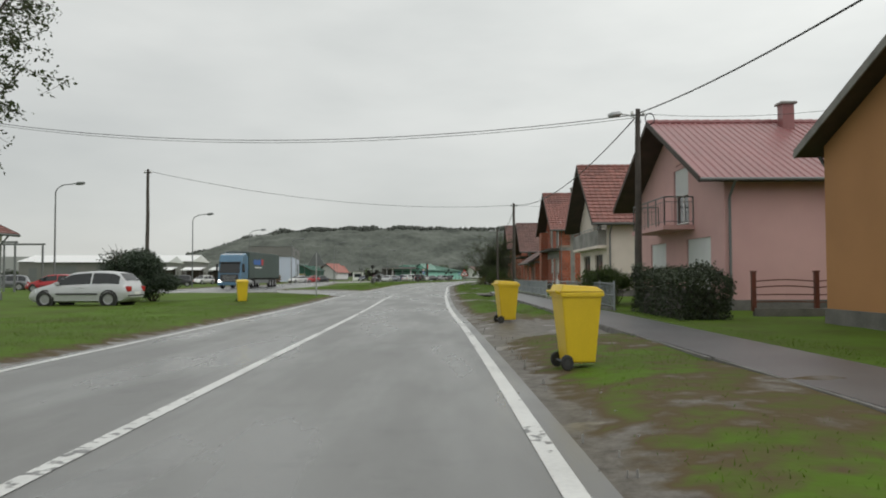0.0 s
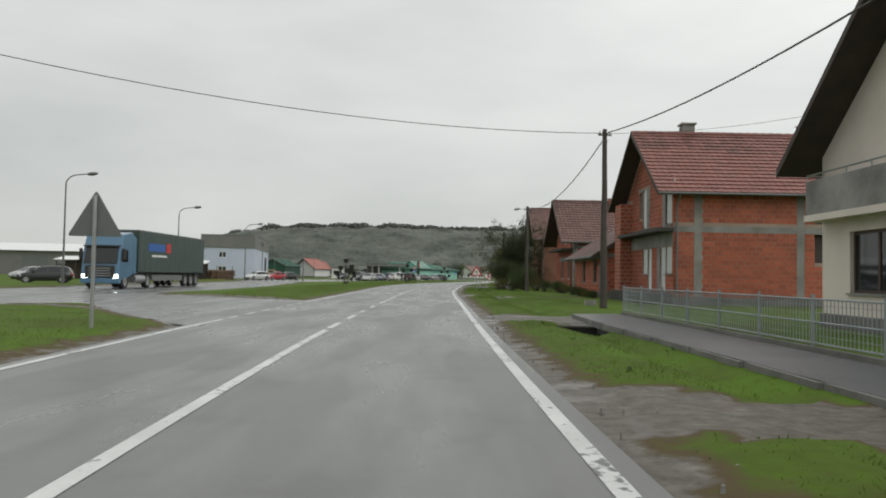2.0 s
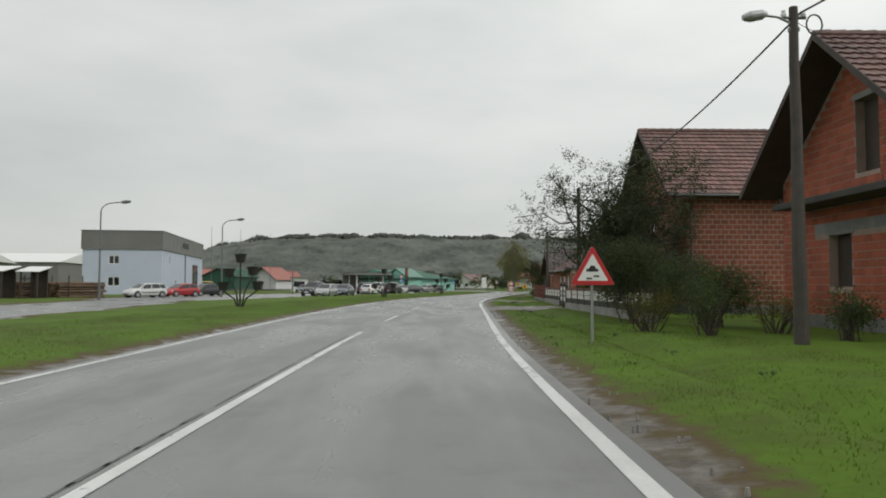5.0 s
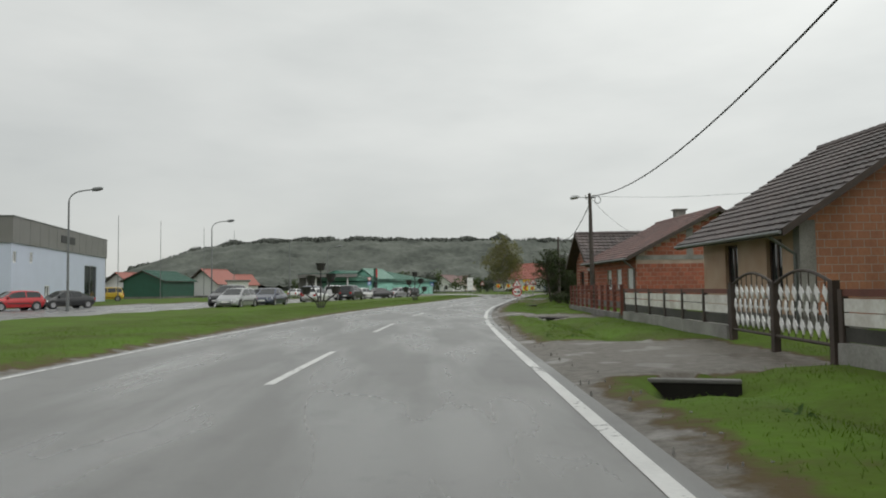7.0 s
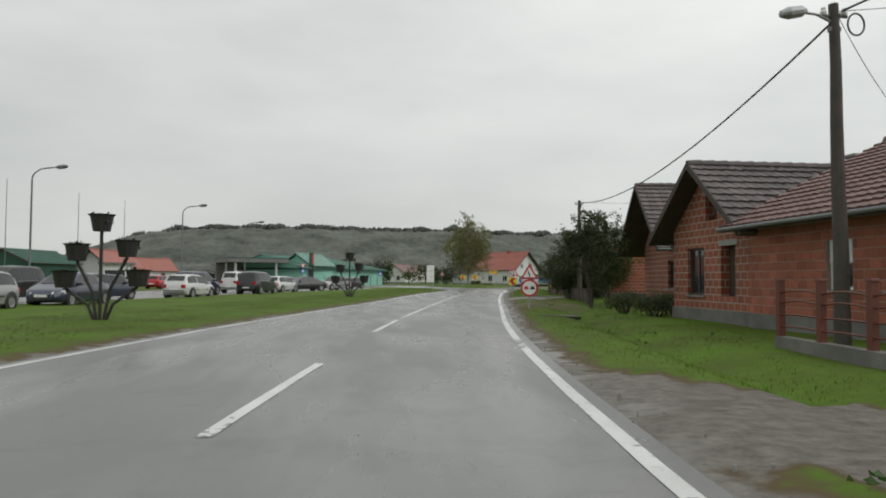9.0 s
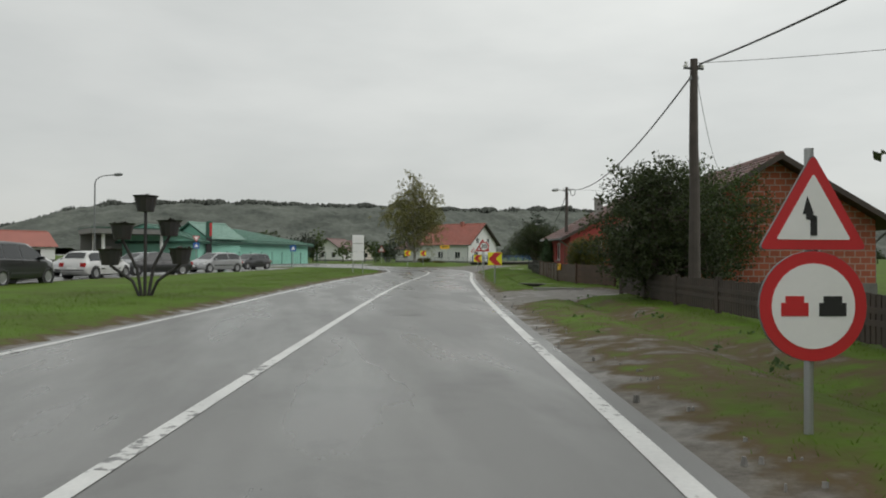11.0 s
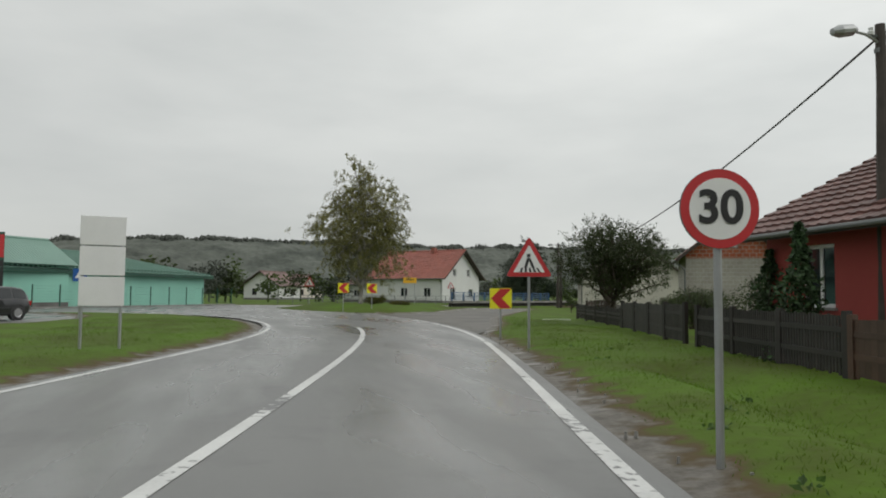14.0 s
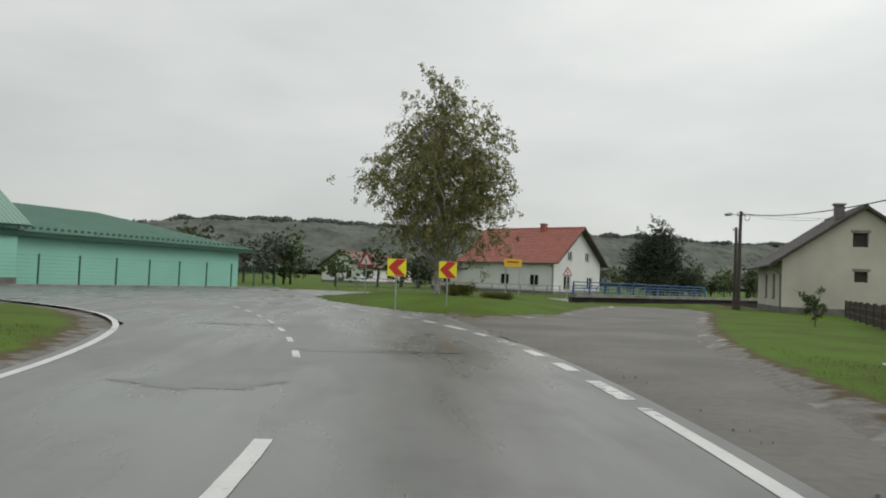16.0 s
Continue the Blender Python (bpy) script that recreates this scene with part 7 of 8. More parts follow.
tagged(part("snow_guard", guard, "darkgreen", g), "row of small snow guards", kind="stuff")
house("entrance_gable", pose(-8.0, 252.6, 0, 0, 0, 55), 6, 2.7, 3.5, 5.2, "mint", "greenroof", "mint green entrance gable with a dark green verge", front=[(-0.9, 0.1, 1.8, 2.4, "door")], sheet_roof=True, gutters=False, front_over=0.5, barge="darkgreen", near_side=-1)
cn = thing("forecourt_canopy", pose(-9.6, 250.6, 0, 0, 0, 205), "flat grey forecourt canopy on round pillars", "canopy")
part("roof", Shape().box(0, -7, 3.7, 9.5, 1.0, 4.3), "greyclad", cn, bevel=0.03)
part("edge", Shape().box(-0.05, -7.05, 4.3, 9.55, 1.05, 4.42), "darkgreen", cn)
for px in (1.5, 8.0):
    for py in (-5.5, -0.3):
        part("pillar", Shape().tube((px, py, -0.1), (px, py, 3.7), 0.2, n=12), "whitepaint", cn)
part("back_wall", Shape().box(0.2, -7, 0, 9.3, -6.7, 3.7), "greyclad", cn)
tt = thing("totem_sign", pose(-5.6, 250.3, 0, 0, 0, 20), "tall dark totem sign with a red panel", "sign")
part("column", Shape().box(-0.35, -0.16, -0.1, 0.35, 0.16, 5.4), "darkgreen", tt, bevel=0.02)
part("panel", Shape().box(0.05, -0.18, 3.6, 0.33, -0.161, 5.2), "sign_red", tt)
part("panel", Shape().box(-0.33, -0.18, 1.2, 0.33, -0.161, 3.4), "sign_black", tt)

# mesh fence before the hall
fe = thing("mesh_fence", gm, "dark green steel posts and wire mesh before the hall", "fence")
for i in range(11):
    part("fence_post", Shape().box(-2 + i * 2.6, 2.0, -0.1, -1.93 + i * 2.6, 2.07, 1.75), "darkgreen", fe)
part("kerb", Shape().box(-2.5, 1.9, -0.1, 25, 2.2, 0.12), "concrete", fe)
for i in range(8):
    part("strand", Shape().tube((-2, 2.03, 0.25 + i * 0.2), (24, 2.03, 0.25 + i * 0.2), 0.004, n=4), "darkgreen", fe)


# ---- fences on the near side ----
def along(points, step):
    out = []
    for a, b in zip(points, points[1:]):
        d = math.hypot(b[0] - a[0], b[1] - a[1])
        n = max(1, round(d / step))
        out += [(a[0] + (b[0] - a[0]) * i / n, a[1] + (b[1] - a[1]) * i / n) for i in range(n)]
    return out + [points[-1]]


def panel_between(a, b, z0, z1, t=0.05):
    d = Vector((b[0] - a[0], b[1] - a[1], 0))
    n = Vector((-d.y, d.x, 0)).normalized() * t / 2
    A, B = Vector((a[0], a[1], 0)), Vector((b[0], b[1], 0))
    up = Vector((0, 0, z1 - z0))
    z = Vector((0, 0, z0))
    return Shape().prism([A - n + z, B - n + z, B + n + z, A + n + z], up)


def mesh_panel_fence(points, label, h=1.05, mat="greysteel", step=1.9):
    f = thing("garden_fence", Matrix(), label, "fence", "garden fences")
    ps = along(points, step)
    for x, y in ps:
        part("post", Shape().tube((x, y, -0.2), (x, y, h + 0.08), 0.03, n=8), mat, f)
    for a, b in zip(ps, ps[1:]):
        for z in (0.22, h * 0.6, h):
            part("rail", Shape().tube((*a, z), (*b, z), 0.018, n=6), mat, f)
        n = 18
        for z in (0.34, 0.46, 0.7, 0.82):
            part("wire", Shape().tube((*a, z), (*b, z), 0.004, n=4), mat, f)
        for i in range(1, n):
            x, y = a[0] + (b[0] - a[0]) * i / n, a[1] + (b[1] - a[1]) * i / n
            part("bar", Shape().tube((x, y, 0.22), (x, y, h), 0.008, n=4), mat, f)
    part("plinth", panel_between(points[0], points[-1], -0.2, 0.16, 0.14), "darkconcrete", f)


mesh_panel_fence([(5.2, 38.0), (5.05, 53.4)], "low grey steel mesh fence on a concrete strip", 0.92, "zincgrey")
mesh_panel_fence([(5.5, 24.2), (5.35, 32.4)], "grey wire-mesh garden fence on a concrete strip", 0.95, "zincgrey")


def frame_fence(a, b, n, label):
    """Bare galvanised tube frames with thin rails."""
    f = thing("frame_fence", Matrix(), label, "fence", "garden fences")
    ps = along([a, b], math.hypot(b[0] - a[0], b[1] - a[1]) / n)
    for x, y in ps:
        part("post", Shape().tube((x, y, -0.2), (x, y, 0.98), 0.032, n=8), "galv", f)
    for p, q in zip(ps, ps[1:]):
        part("kerb_strip", panel_between(p, q, 0.02, 0.14, 0.1), "concrete", f)
        for z, r in ((0.2, 0.016), (0.78, 0.012), (0.94, 0.02)):
            part("rail", Shape().tube((*p, z), (*q, z), r, n=6), "galv", f)
    return ps


fp = frame_fence((5.35, 32.5), (5.2, 37.9), 3, "galvanised tube frame fence without infill")
wb = thing("letterbox", pose(fp[1][0] - 0.05, fp[1][1], 0.82, 0, 0, 90), "white metal letterbox on a fence post", "letterbox")
part("box", Shape().box(-0.12, 0.0, 0, 0.12, 0.1, 0.22), "whitepaint", wb, bevel=0.01)
part("flap", Shape().box(-0.1, 0.1, 0.14, 0.1, 0.108, 0.18), "greysteel", wb)


def board_fence(points, label, h, mat, board=0.13, gap=0.02, z0=0.1, post_every=2.4, wave=0.0):
    f = thing("board_fence", Matrix(), label, "fence", "garden fences")
    ps = along(points, post_every)
    for x, y in ps:
        part("post", Shape().box(x - 0.05, y - 0.05, -0.2, x + 0.05, y + 0.05, h + 0.06), mat, f)
    for z in (0.35, h - 0.25):
        for a, b in zip(ps, ps[1:]):
            part("rail", panel_between(a, b, z, z + 0.08, 0.05), mat, f)
    bs = along(points, board + gap)
    for i, (a, b) in enumerate(zip(bs, bs[1:])):
        k = board / (board + gap)
        q = (a[0] + (b[0] - a[0]) * k, a[1] + (b[1] - a[1]) * k)
        part("board", panel_between(a, q, z0 + random.uniform(0, 0.03), h + wave * math.sin(i * 0.35) + random.uniform(-0.015, 0.015), 0.022), mat, f)


board_fence([(17.5, 182.9), (17.1, 186.0), (17.4, 189.2), (18.4, 193.0), (19.4, 196.6), (20.4, 200.9)], "dark brown vertical board fence", 0.9, "darkboard", 0.145, 0.004)
board_fence([(12.3, 162.4), (13.9, 169.5), (15.4, 177.6)], "low dark timber fence under shrubs", 0.76, "soffit", 0.1, 0.03)
board_fence([(20.4, 201.0), (22.0, 207.2)], "black lath fence along a garden", 0.95, "blackboard", 0.05, 0.045)
board_fence([(22.3, 208.2), (22.8, 210.0)], "black slatted garden gate", 1.0, "blackboard", 0.08, 0.03)
board_fence([(22.9, 210.1), (24.9, 216.5)], "black solid garden fence with flat panels", 0.97, "blackboard", 0.16, 0.005)
board_fence([(25.0, 216.8), (27.6, 226.6)], "low black lath fence behind an apple tree", 0.75, "blackboard", 0.05, 0.06)
# These black boards are the gate and also stand in for shadows beside it.
board_fence([(17.7, 182.7), (18.7, 180.2)], "black solid driveway gate standing open, taking in nearby shadows", 0.95, "blackboard", 0.12, 0.01)
solid("kerb_stone", Shape().box(-0.95, -0.06, -0.1, 0.95, 0.06, 0.07), "concrete", "long narrow concrete kerb stone beside a gravel drive", "kerb", bevel=0.012, m=pose(14.99, 182.32, 0.0, 0, 0, -21.1))
solid("plank", Shape().box(-0.65, -0.06, 0.03, 0.65, 0.06, 0.09, 0.0), "whitepaint", "short pale plank lying in the grass", "plank", bevel=0.01, m=pose(26.0, 225.4, 0.0, 0, 0, -18))
solid("plank", Shape().box(-0.5, -0.1, 0.03, 0.5, 0.1, 0.08, 0.0), "concrete", "pale flat concrete offcut lying in the grass", "plank", bevel=0.01, m=pose(17.9, 185.2, 0.0, 0, 0, -35))
board_fence([(28.5, 227.5), (41.5, 250.5)], "weathered dark picket fence", 0.9, "soffit", 0.06, 0.08)
mb = thing("letterbox", pose(17.3, 188.6, 0.62, 0, 0, 96), "yellow metal letterbox on the board fence", "letterbox")
part("box", Shape().box(-0.1, 0.0, 0, 0.1, 0.1, 0.3), "sign_amber", mb, bevel=0.015)
part("flap", Shape().box(-0.08, 0.1, 0.2, 0.08, 0.11, 0.24), "sign_black", mb)


def panel_wall(points, label):
    f = thing("panel_wall", Matrix(), label, "fence", "garden fences")
    part("plinth", panel_between(points[0], points[1], -0.3, 0.36, 0.2), "concrete", f, "stained concrete plinth")
    ps = along(points, 1.55)
    for x, y in ps:
        part("post", Shape().box(x - 0.05, y - 0.05, 0.34, x + 0.05, y + 0.05, 1.12), "soffit", f)
    for a, b in zip(ps, ps[1:]):
        p, q = (a[0] * 0.96 + b[0] * 0.04, a[1] * 0.96 + b[1] * 0.04), (a[0] * 0.04 + b[0] * 0.96, a[1] * 0.04 + b[1] * 0.96)
        for z0 in (0.6, 0.8):
            part("panel", panel_between(p, q, z0 + random.uniform(0, 0.012), z0 + 0.185, 0.05), "chalkwhite", f, "flaking white panel")
        # Near-black strip stands in for the dark gap under the planks.
        part("base_board", panel_between(p, q, 0.38, 0.58, 0.03), "blackwall", f)
        part("rail", panel_between(a, b, 1.02, 1.12, 0.07), "rustred", f)


panel_wall([(6.0, 97.0), (6.25, 112.6)], "low garden wall with white panels and a brown rail")
panel_wall([(6.85, 117.6), (7.55, 127.4)], "low garden wall with white panels on a grey plinth")


def iron_gate(a, b, label):
    g_ = thing("iron_gate", Matrix(), label, "gate")
    for (x, y) in (a, ((a[0] + b[0]) / 2, (a[1] + b[1]) / 2), b):
        part("post", Shape().box(x - 0.06, y - 0.06, -0.2, x + 0.06, y + 0.06, 1.25), "soffit", g_)
    for leaf in (0, 1):
        p = [a[0] + (b[0] - a[0]) * leaf / 2, a[1] + (b[1] - a[1]) * leaf / 2]
        q = [a[0] + (b[0] - a[0]) * (leaf + 1) / 2, a[1] + (b[1] - a[1]) * (leaf + 1) / 2]
        arc = []
        for i in range(13):
            t = i / 12
            arc.append((p[0] + (q[0] - p[0]) * t, p[1] + (q[1] - p[1]) * t, 1.2 + 0.22 * math.sin(math.pi * t)))
        lf = part("arched_rail", Shape().path(arc, 0.028, 6), "soffit", g_)
        part("bottom_rail", Shape().tube((*p, 0.3), (*q, 0.3), 0.03, n=6), "soffit", g_)
        for i in range(1, 8):
            for j in range(3):
                t = i / 8 + (0.03 if j % 2 else 0)
                c = Vector((p[0] + (q[0] - p[0]) * t, p[1] + (q[1] - p[1]) * t, 0.52 + j * 0.27))
                dv = Vector((q[0] - p[0], q[1] - p[1], 0)).normalized() * 0.085
                up = Vector((0, 0, 0.14))
                nn = Vector((-dv.y, dv.x, 0)).normalized() * 0.012
                part("ornament", Shape().prism([c - dv * 0.5 - up - nn, c + dv * 0.3 - up * 0.4 - nn, c + dv - nn, c + dv * 0.3 + up - nn, c - dv * 0.6 + up * 0.3 - nn, c - dv - nn], tuple(nn * 2)), "whitepaint", g_, "white cast ornament")
        for i in range(0, 9):
            t = i / 8
            part("bar", Shape().tube((p[0] + (q[0] - p[0]) * t, p[1] + (q[1] - p[1]) * t, 0.3), (p[0] + (q[0] - p[0]) * t, p[1] + (q[1] - p[1]) * t, 1.2 + 0.22 * math.sin(math.pi * t)), 0.01, n=5), "soffit", g_)


iron_gate((6.3, 112.9), (6.8, 117.4), "brown iron double gate with white cast ornaments")


def wavy_fence(points, label, h=1.15):
    f = thing("iron_fence", Matrix(), label, "fence", "garden fences")
    part("plinth", panel_between(points[0], points[-1], -0.3, 0.28, 0.22), "darkconcrete", f, "mossy concrete plinth")
    ps = along(points, 1.35)
    for x, y in ps:
        p = part("post", Shape().box(x - 0.055, y - 0.055, 0.2, x + 0.055, y + 0.055, h + 0.08), "rustred", f)
        part("cap", Shape().box(x - 0.075, y - 0.075, h + 0.08, x + 0.075, y + 0.075, h + 0.12, 0.01), "rustred", p)
    for a, b in zip(ps, ps[1:]):
        for j, z in enumerate((0.45, 0.65, 0.85, 1.02)):
            pts = [(a[0] + (b[0] - a[0]) * i / 8, a[1] + (b[1] - a[1]) * i / 8, z + 0.05 * math.sin(math.pi * i / 8) * (1 if j > 1 else 0.3)) for i in range(9)]
            part("rail", Shape().path(pts, 0.018, 5), "rustred", f)


wavy_fence([(7.6, 128.0), (8.8, 141.2)], "red-brown iron fence with curved rails on a plinth")
wavy_fence([(8.6, 20.8), (11.9, 20.4)], "brown iron garden fence with wavy rails", 1.2)

# railings by the white house and the blue bridge rail
rl = thing("road_railing", Matrix(), "grey steel pedestrian railing along the far road", "railing")
ps = along([(14, 275.5), (27, 276.2), (42, 284.2)], 1.6)
for x, y in ps:
    part("post", Shape().box(x - 0.035, y - 0.035, -0.1, x + 0.035, y + 0.035, 1.05), "greysteel", rl)
for a, b in zip(ps, ps[1:]):
    for z in (0.35, 0.7, 1.05):
        part("rail", Shape().tube((*a, z), (*b, z), 0.025, n=6), "greysteel", rl)
br_ = thing("bridge", Matrix(), "concrete bridge deck with a blue steel railing", "bridge")
DECK = [(30.2, 262.4), (46.2, 275.0), (76, 293.2)]
for a, b in zip(DECK, DECK[1:]):
    part("deck_edge", panel_between(a, b, 0.4, 0.62, 0.5), "concrete", br_, "pale concrete deck edge")
    # Added black panel stands in for the shaded void under the deck.
    part("abutment", panel_between((a[0] - 0.15, a[1] + 0.2), (b[0] - 0.15, b[1] + 0.2), -1.0, 0.4, 0.3), "blackwall", br_, "black panel standing in for the shade below the deck")
ps = along([DECK[0], (44.6, 273.7)], 1.8)
for x, y in ps:
    part("post", Shape().box(x - 0.05, y - 0.05, 0.6, x + 0.05, y + 0.05, 1.45), "blue", br_)
for a, b in zip(ps, ps[1:]):
    for z in (0.8, 1.0, 1.2, 1.42):
        part("rail", Shape().tube((*a, z), (*b, z), 0.04, n=6), "blue", br_)


# ---- culverts, covers and stones beside the ditch ----
def culvert(a, b):
    l = math.hypot(b[0] - a[0], b[1] - a[1])
    c = thing("culvert", pose((a[0] + b[0]) / 2, (a[1] + b[1]) / 2, 0, 0, 0, math.degrees(math.atan2(b[1] - a[1], b[0] - a[0]))), "thin concrete culvert head over a dark muddy hole", "culvert", "ditch culverts")
    part("lip", Shape().box(-l / 2, 0.02, -0.06, l / 2, 0.2, -0.01), "darkconcrete", c, bevel=0.015)
    # Headwall is coloured near-black so that the hole below the lip is dark.
    part("headwall", Shape().box(-l / 2, 0.04, -0.8, l / 2, 0.16, -0.04), "pitblack", c, "near-black headwall")


for head in HEADS:
    culvert(*head)
lid = thing("concrete_slab", pose(4.85, 129.4, -0.02, 2, 0, -12), "flat weathered concrete culvert lid lying in the grass", "concrete slab")
part("slab", Shape().box(-0.34, -0.42, -0.06, 0.34, 0.42, 0.05), "darkconcrete", lid, bevel=0.02)
part("footing", Shape().box(-0.3, -0.38, -0.3, 0.3, 0.38, -0.06), "darkconcrete", lid)
tub = thing("concrete_ring", pose(5.7, 61.5, 0.05), "small grey concrete ring standing in the grass", "drain ring")
part("ring", Shape().lathe([(0.2, 0.22), (0.25, 0.22), (0.25, -0.1), (0.2, -0.1), (0.2, 0.22)], Matrix(), 20), "concrete", tub)



# ---- trees and shrubs ----
def leaf(s, c, size, rnd, droop=0.0):
    u = Vector((rnd.gauss(0, 1), rnd.gauss(0, 1), rnd.gauss(0, 0.7) - droop)).normalized()
    v = u.cross(Vector((rnd.gauss(0, 1), rnd.gauss(0, 1), rnd.gauss(0, 1)))).normalized()
    a, k = size * rnd.uniform(0.7, 1.25), len(s.v)
    up = u.cross(v) * a * 0.12
    s.v += [tuple(c), tuple(c + u * a * 0.5 + v * a * 0.3 + up), tuple(c + u * a), tuple(c + u * a * 0.5 - v * a * 0.3 + up)]
    s.f.append((k, k + 1, k + 2, k + 3))


def limb(s, a, b, r0, r1, rnd, bend=0.12, n=4):
    a, b = Vector(a), Vector(b)
    l = (b - a).length
    pts = [a] + [a.lerp(b, i / n) + Vector((rnd.uniform(-1, 1), rnd.uniform(-1, 1), rnd.uniform(-0.4, 1))) * bend * l * math.sin(math.pi * i / n) for i in range(1, n)] + [b]
    for i in range(n):
        s.tube(pts[i], pts[i + 1], r0 + (r1 - r0) * i / n, r0 + (r1 - r0) * (i + 1) / n, 7, False)
    return pts


def tree(x, y, h, label, blobs, leafmat, count, size, bark="bark", trunk_r=0.16, seed=1, fork=0.3, droop=0.0, z=0.0, category="tree", stems=1, limbs=26, loose=0.25, name="tree"):
    """blobs: ellipsoids (cx, cy, cz, rx, rz, how dense) that the crown fills, unevenly; limbs reach into each of them."""
    rnd = random.Random(seed)
    t = thing(name, pose(x, y, z), label, category, "trees")
    wood, crown, stem_shapes = Shape(), Shape(), []
    blobs = [(*b, 1.0)[:6] for b in blobs]
    total = sum(b[3] ** 2 * b[4] * b[5] for b in blobs)
    tops = []
    for k in range(stems):
        lean = (rnd.uniform(-0.25, 0.25) + (0.35 * (k - (stems - 1) / 2)), rnd.uniform(-0.2, 0.2))
        stem_shapes.append(Shape())
        tops.append(limb(stem_shapes[-1], (0.12 * k, 0, -0.3), (lean[0] * h * 0.4, lean[1] * h * 0.4, h * 0.9 if stems == 1 else h * 0.6), trunk_r, trunk_r * 0.18, rnd, 0.03 if stems == 1 else 0.07, 7))
    for cx, cy, cz, rx, rz, dense in blobs:
        share = rx * rx * rz * dense / total
        nl, nc = max(3, int(limbs * share)), max(4, int(count * 1.15 * share / 26))
        ends = []
        for _ in range(nl):
            stem = rnd.choice(tops)
            base = stem[rnd.randint(max(1, int(len(stem) * fork)), len(stem) - 2)]
            d = Vector((rnd.gauss(0, 1), rnd.gauss(0, 1), rnd.gauss(0, 0.8))).normalized()
            e = Vector((cx + d.x * rx * 0.85, cy + d.y * rx * 0.85, cz + d.z * rz * 0.85))
            pts = limb(wood, base, e, trunk_r * 0.32, 0.012, rnd, 0.1, 5)
            ends += pts[2:]
            for p in pts[2:]:
                q = p + Vector((rnd.gauss(0, 0.5), rnd.gauss(0, 0.5), rnd.gauss(0.1, 0.35) - droop * 0.5)) * rx * 0.35
                wood.tube(p, q, 0.014, 0.005, 5, False)
                ends.append(q)
        for _ in range(nc):
            if rnd.random() < 0.62:
                c = rnd.choice(ends) + Vector((rnd.gauss(0, 0.12), rnd.gauss(0, 0.12), rnd.gauss(0, 0.12))) * rx
            else:
                d = Vector((rnd.gauss(0, 1), rnd.gauss(0, 1), rnd.gauss(0, 1))).normalized() * rnd.uniform(0.35, 1.0) ** 0.6
                c = Vector((cx + d.x * rx, cy + d.y * rx, cz + d.z * rz))
            # a leafy twig
            out = (c - Vector((cx, cy, cz))).normalized()
            way = (out * 0.6 + Vector((rnd.gauss(0, 0.5), rnd.gauss(0, 0.5), rnd.gauss(0.25, 0.4) - 1.4 * droop))).normalized() * loose * rnd.uniform(1.0, 2.6)
            wood.tube(c, c + way, 0.006, 0.003, 3, False)
            sp = loose * 0.3
            for _ in range(26):
                o = way * rnd.random() + Vector((rnd.gauss(0, sp), rnd.gauss(0, sp), rnd.gauss(0, sp)))
                leaf(crown, c + o, size, rnd, droop)
    for s in stem_shapes:
        part("trunk", s.weld(), bark, t, smooth=True)
    tagged(part("branchwork", wood, bark, t, smooth=True), "thin spreading branches and twigs", kind="stuff")
    part("crown", crown, leafmat, t)
    return t


def conifer(x, y, h, r, label, mat="needle", seed=3, count=5200, name="conifer"):
    rnd = random.Random(seed)
    t = thing(name, pose(x, y, 0), label, "tree", "trees")
    part("trunk", Shape().tube((0, 0, -0.2), (0, 0, h * 0.95), r * 0.08, 0.02, 8), "bark", t)
    s = Shape()
    for _ in range(count):
        f = rnd.random() ** 1.4
        zz = h * (0.04 + 0.95 * f)
        lay = 0.8 + 0.2 * math.sin(zz * 5.5)
        rr = r * (1 - f) ** 0.8 * lay * rnd.uniform(0.35, 1.08)
        a = rnd.uniform(0, 2 * math.pi)
        leaf(s, Vector((rr * math.cos(a), rr * math.sin(a), zz - rr * 0.15)), h * 0.045, rnd, 0.5)
    part("crown", s, mat, t)


def shrub(x, y, r, h, label, mat, seed, count=2600, size=0.09, z=0.0, category="shrub", flat=False):
    count, size = int(count * 2.2), size * 0.68
    rnd = random.Random(seed)
    t = thing("shrub", pose(x, y, z), label, category, "shrubs")
    w, s = Shape(), Shape()
    for _ in range(16):
        a, q = rnd.uniform(0, 6.28), rnd.uniform(0.3, 0.85)
        limb(w, (rnd.gauss(0, 0.1), rnd.gauss(0, 0.1), -0.1), (r * q * math.cos(a), r * q * math.sin(a), h * rnd.uniform(0.5, 0.95)), 0.025, 0.006, rnd, 0.1, 3)
    lumps = [(rnd.uniform(-0.55, 0.55) * r, rnd.uniform(-0.55, 0.55) * r, h * rnd.uniform(0.35, 0.72), r * rnd.uniform(0.35, 0.6)) for _ in range(9)]
    for _ in range(count):
        lx, ly, lz, lr = rnd.choice(lumps)
        d = Vector((rnd.gauss(0, 1), rnd.gauss(0, 1), rnd.gauss(0, 1))).normalized() * lr * rnd.uniform(0.45, 1.12)
        zz = lz + d.z * (h * 0.5 / r if not flat else 0.4)
        if zz < 0.03:
            zz = rnd.uniform(0.03, 0.3)
        leaf(s, Vector((lx + d.x, ly + d.y, zz)), size, rnd)
    part("woody_base", w, "bark", t)
    part("foliage", s, mat, t)


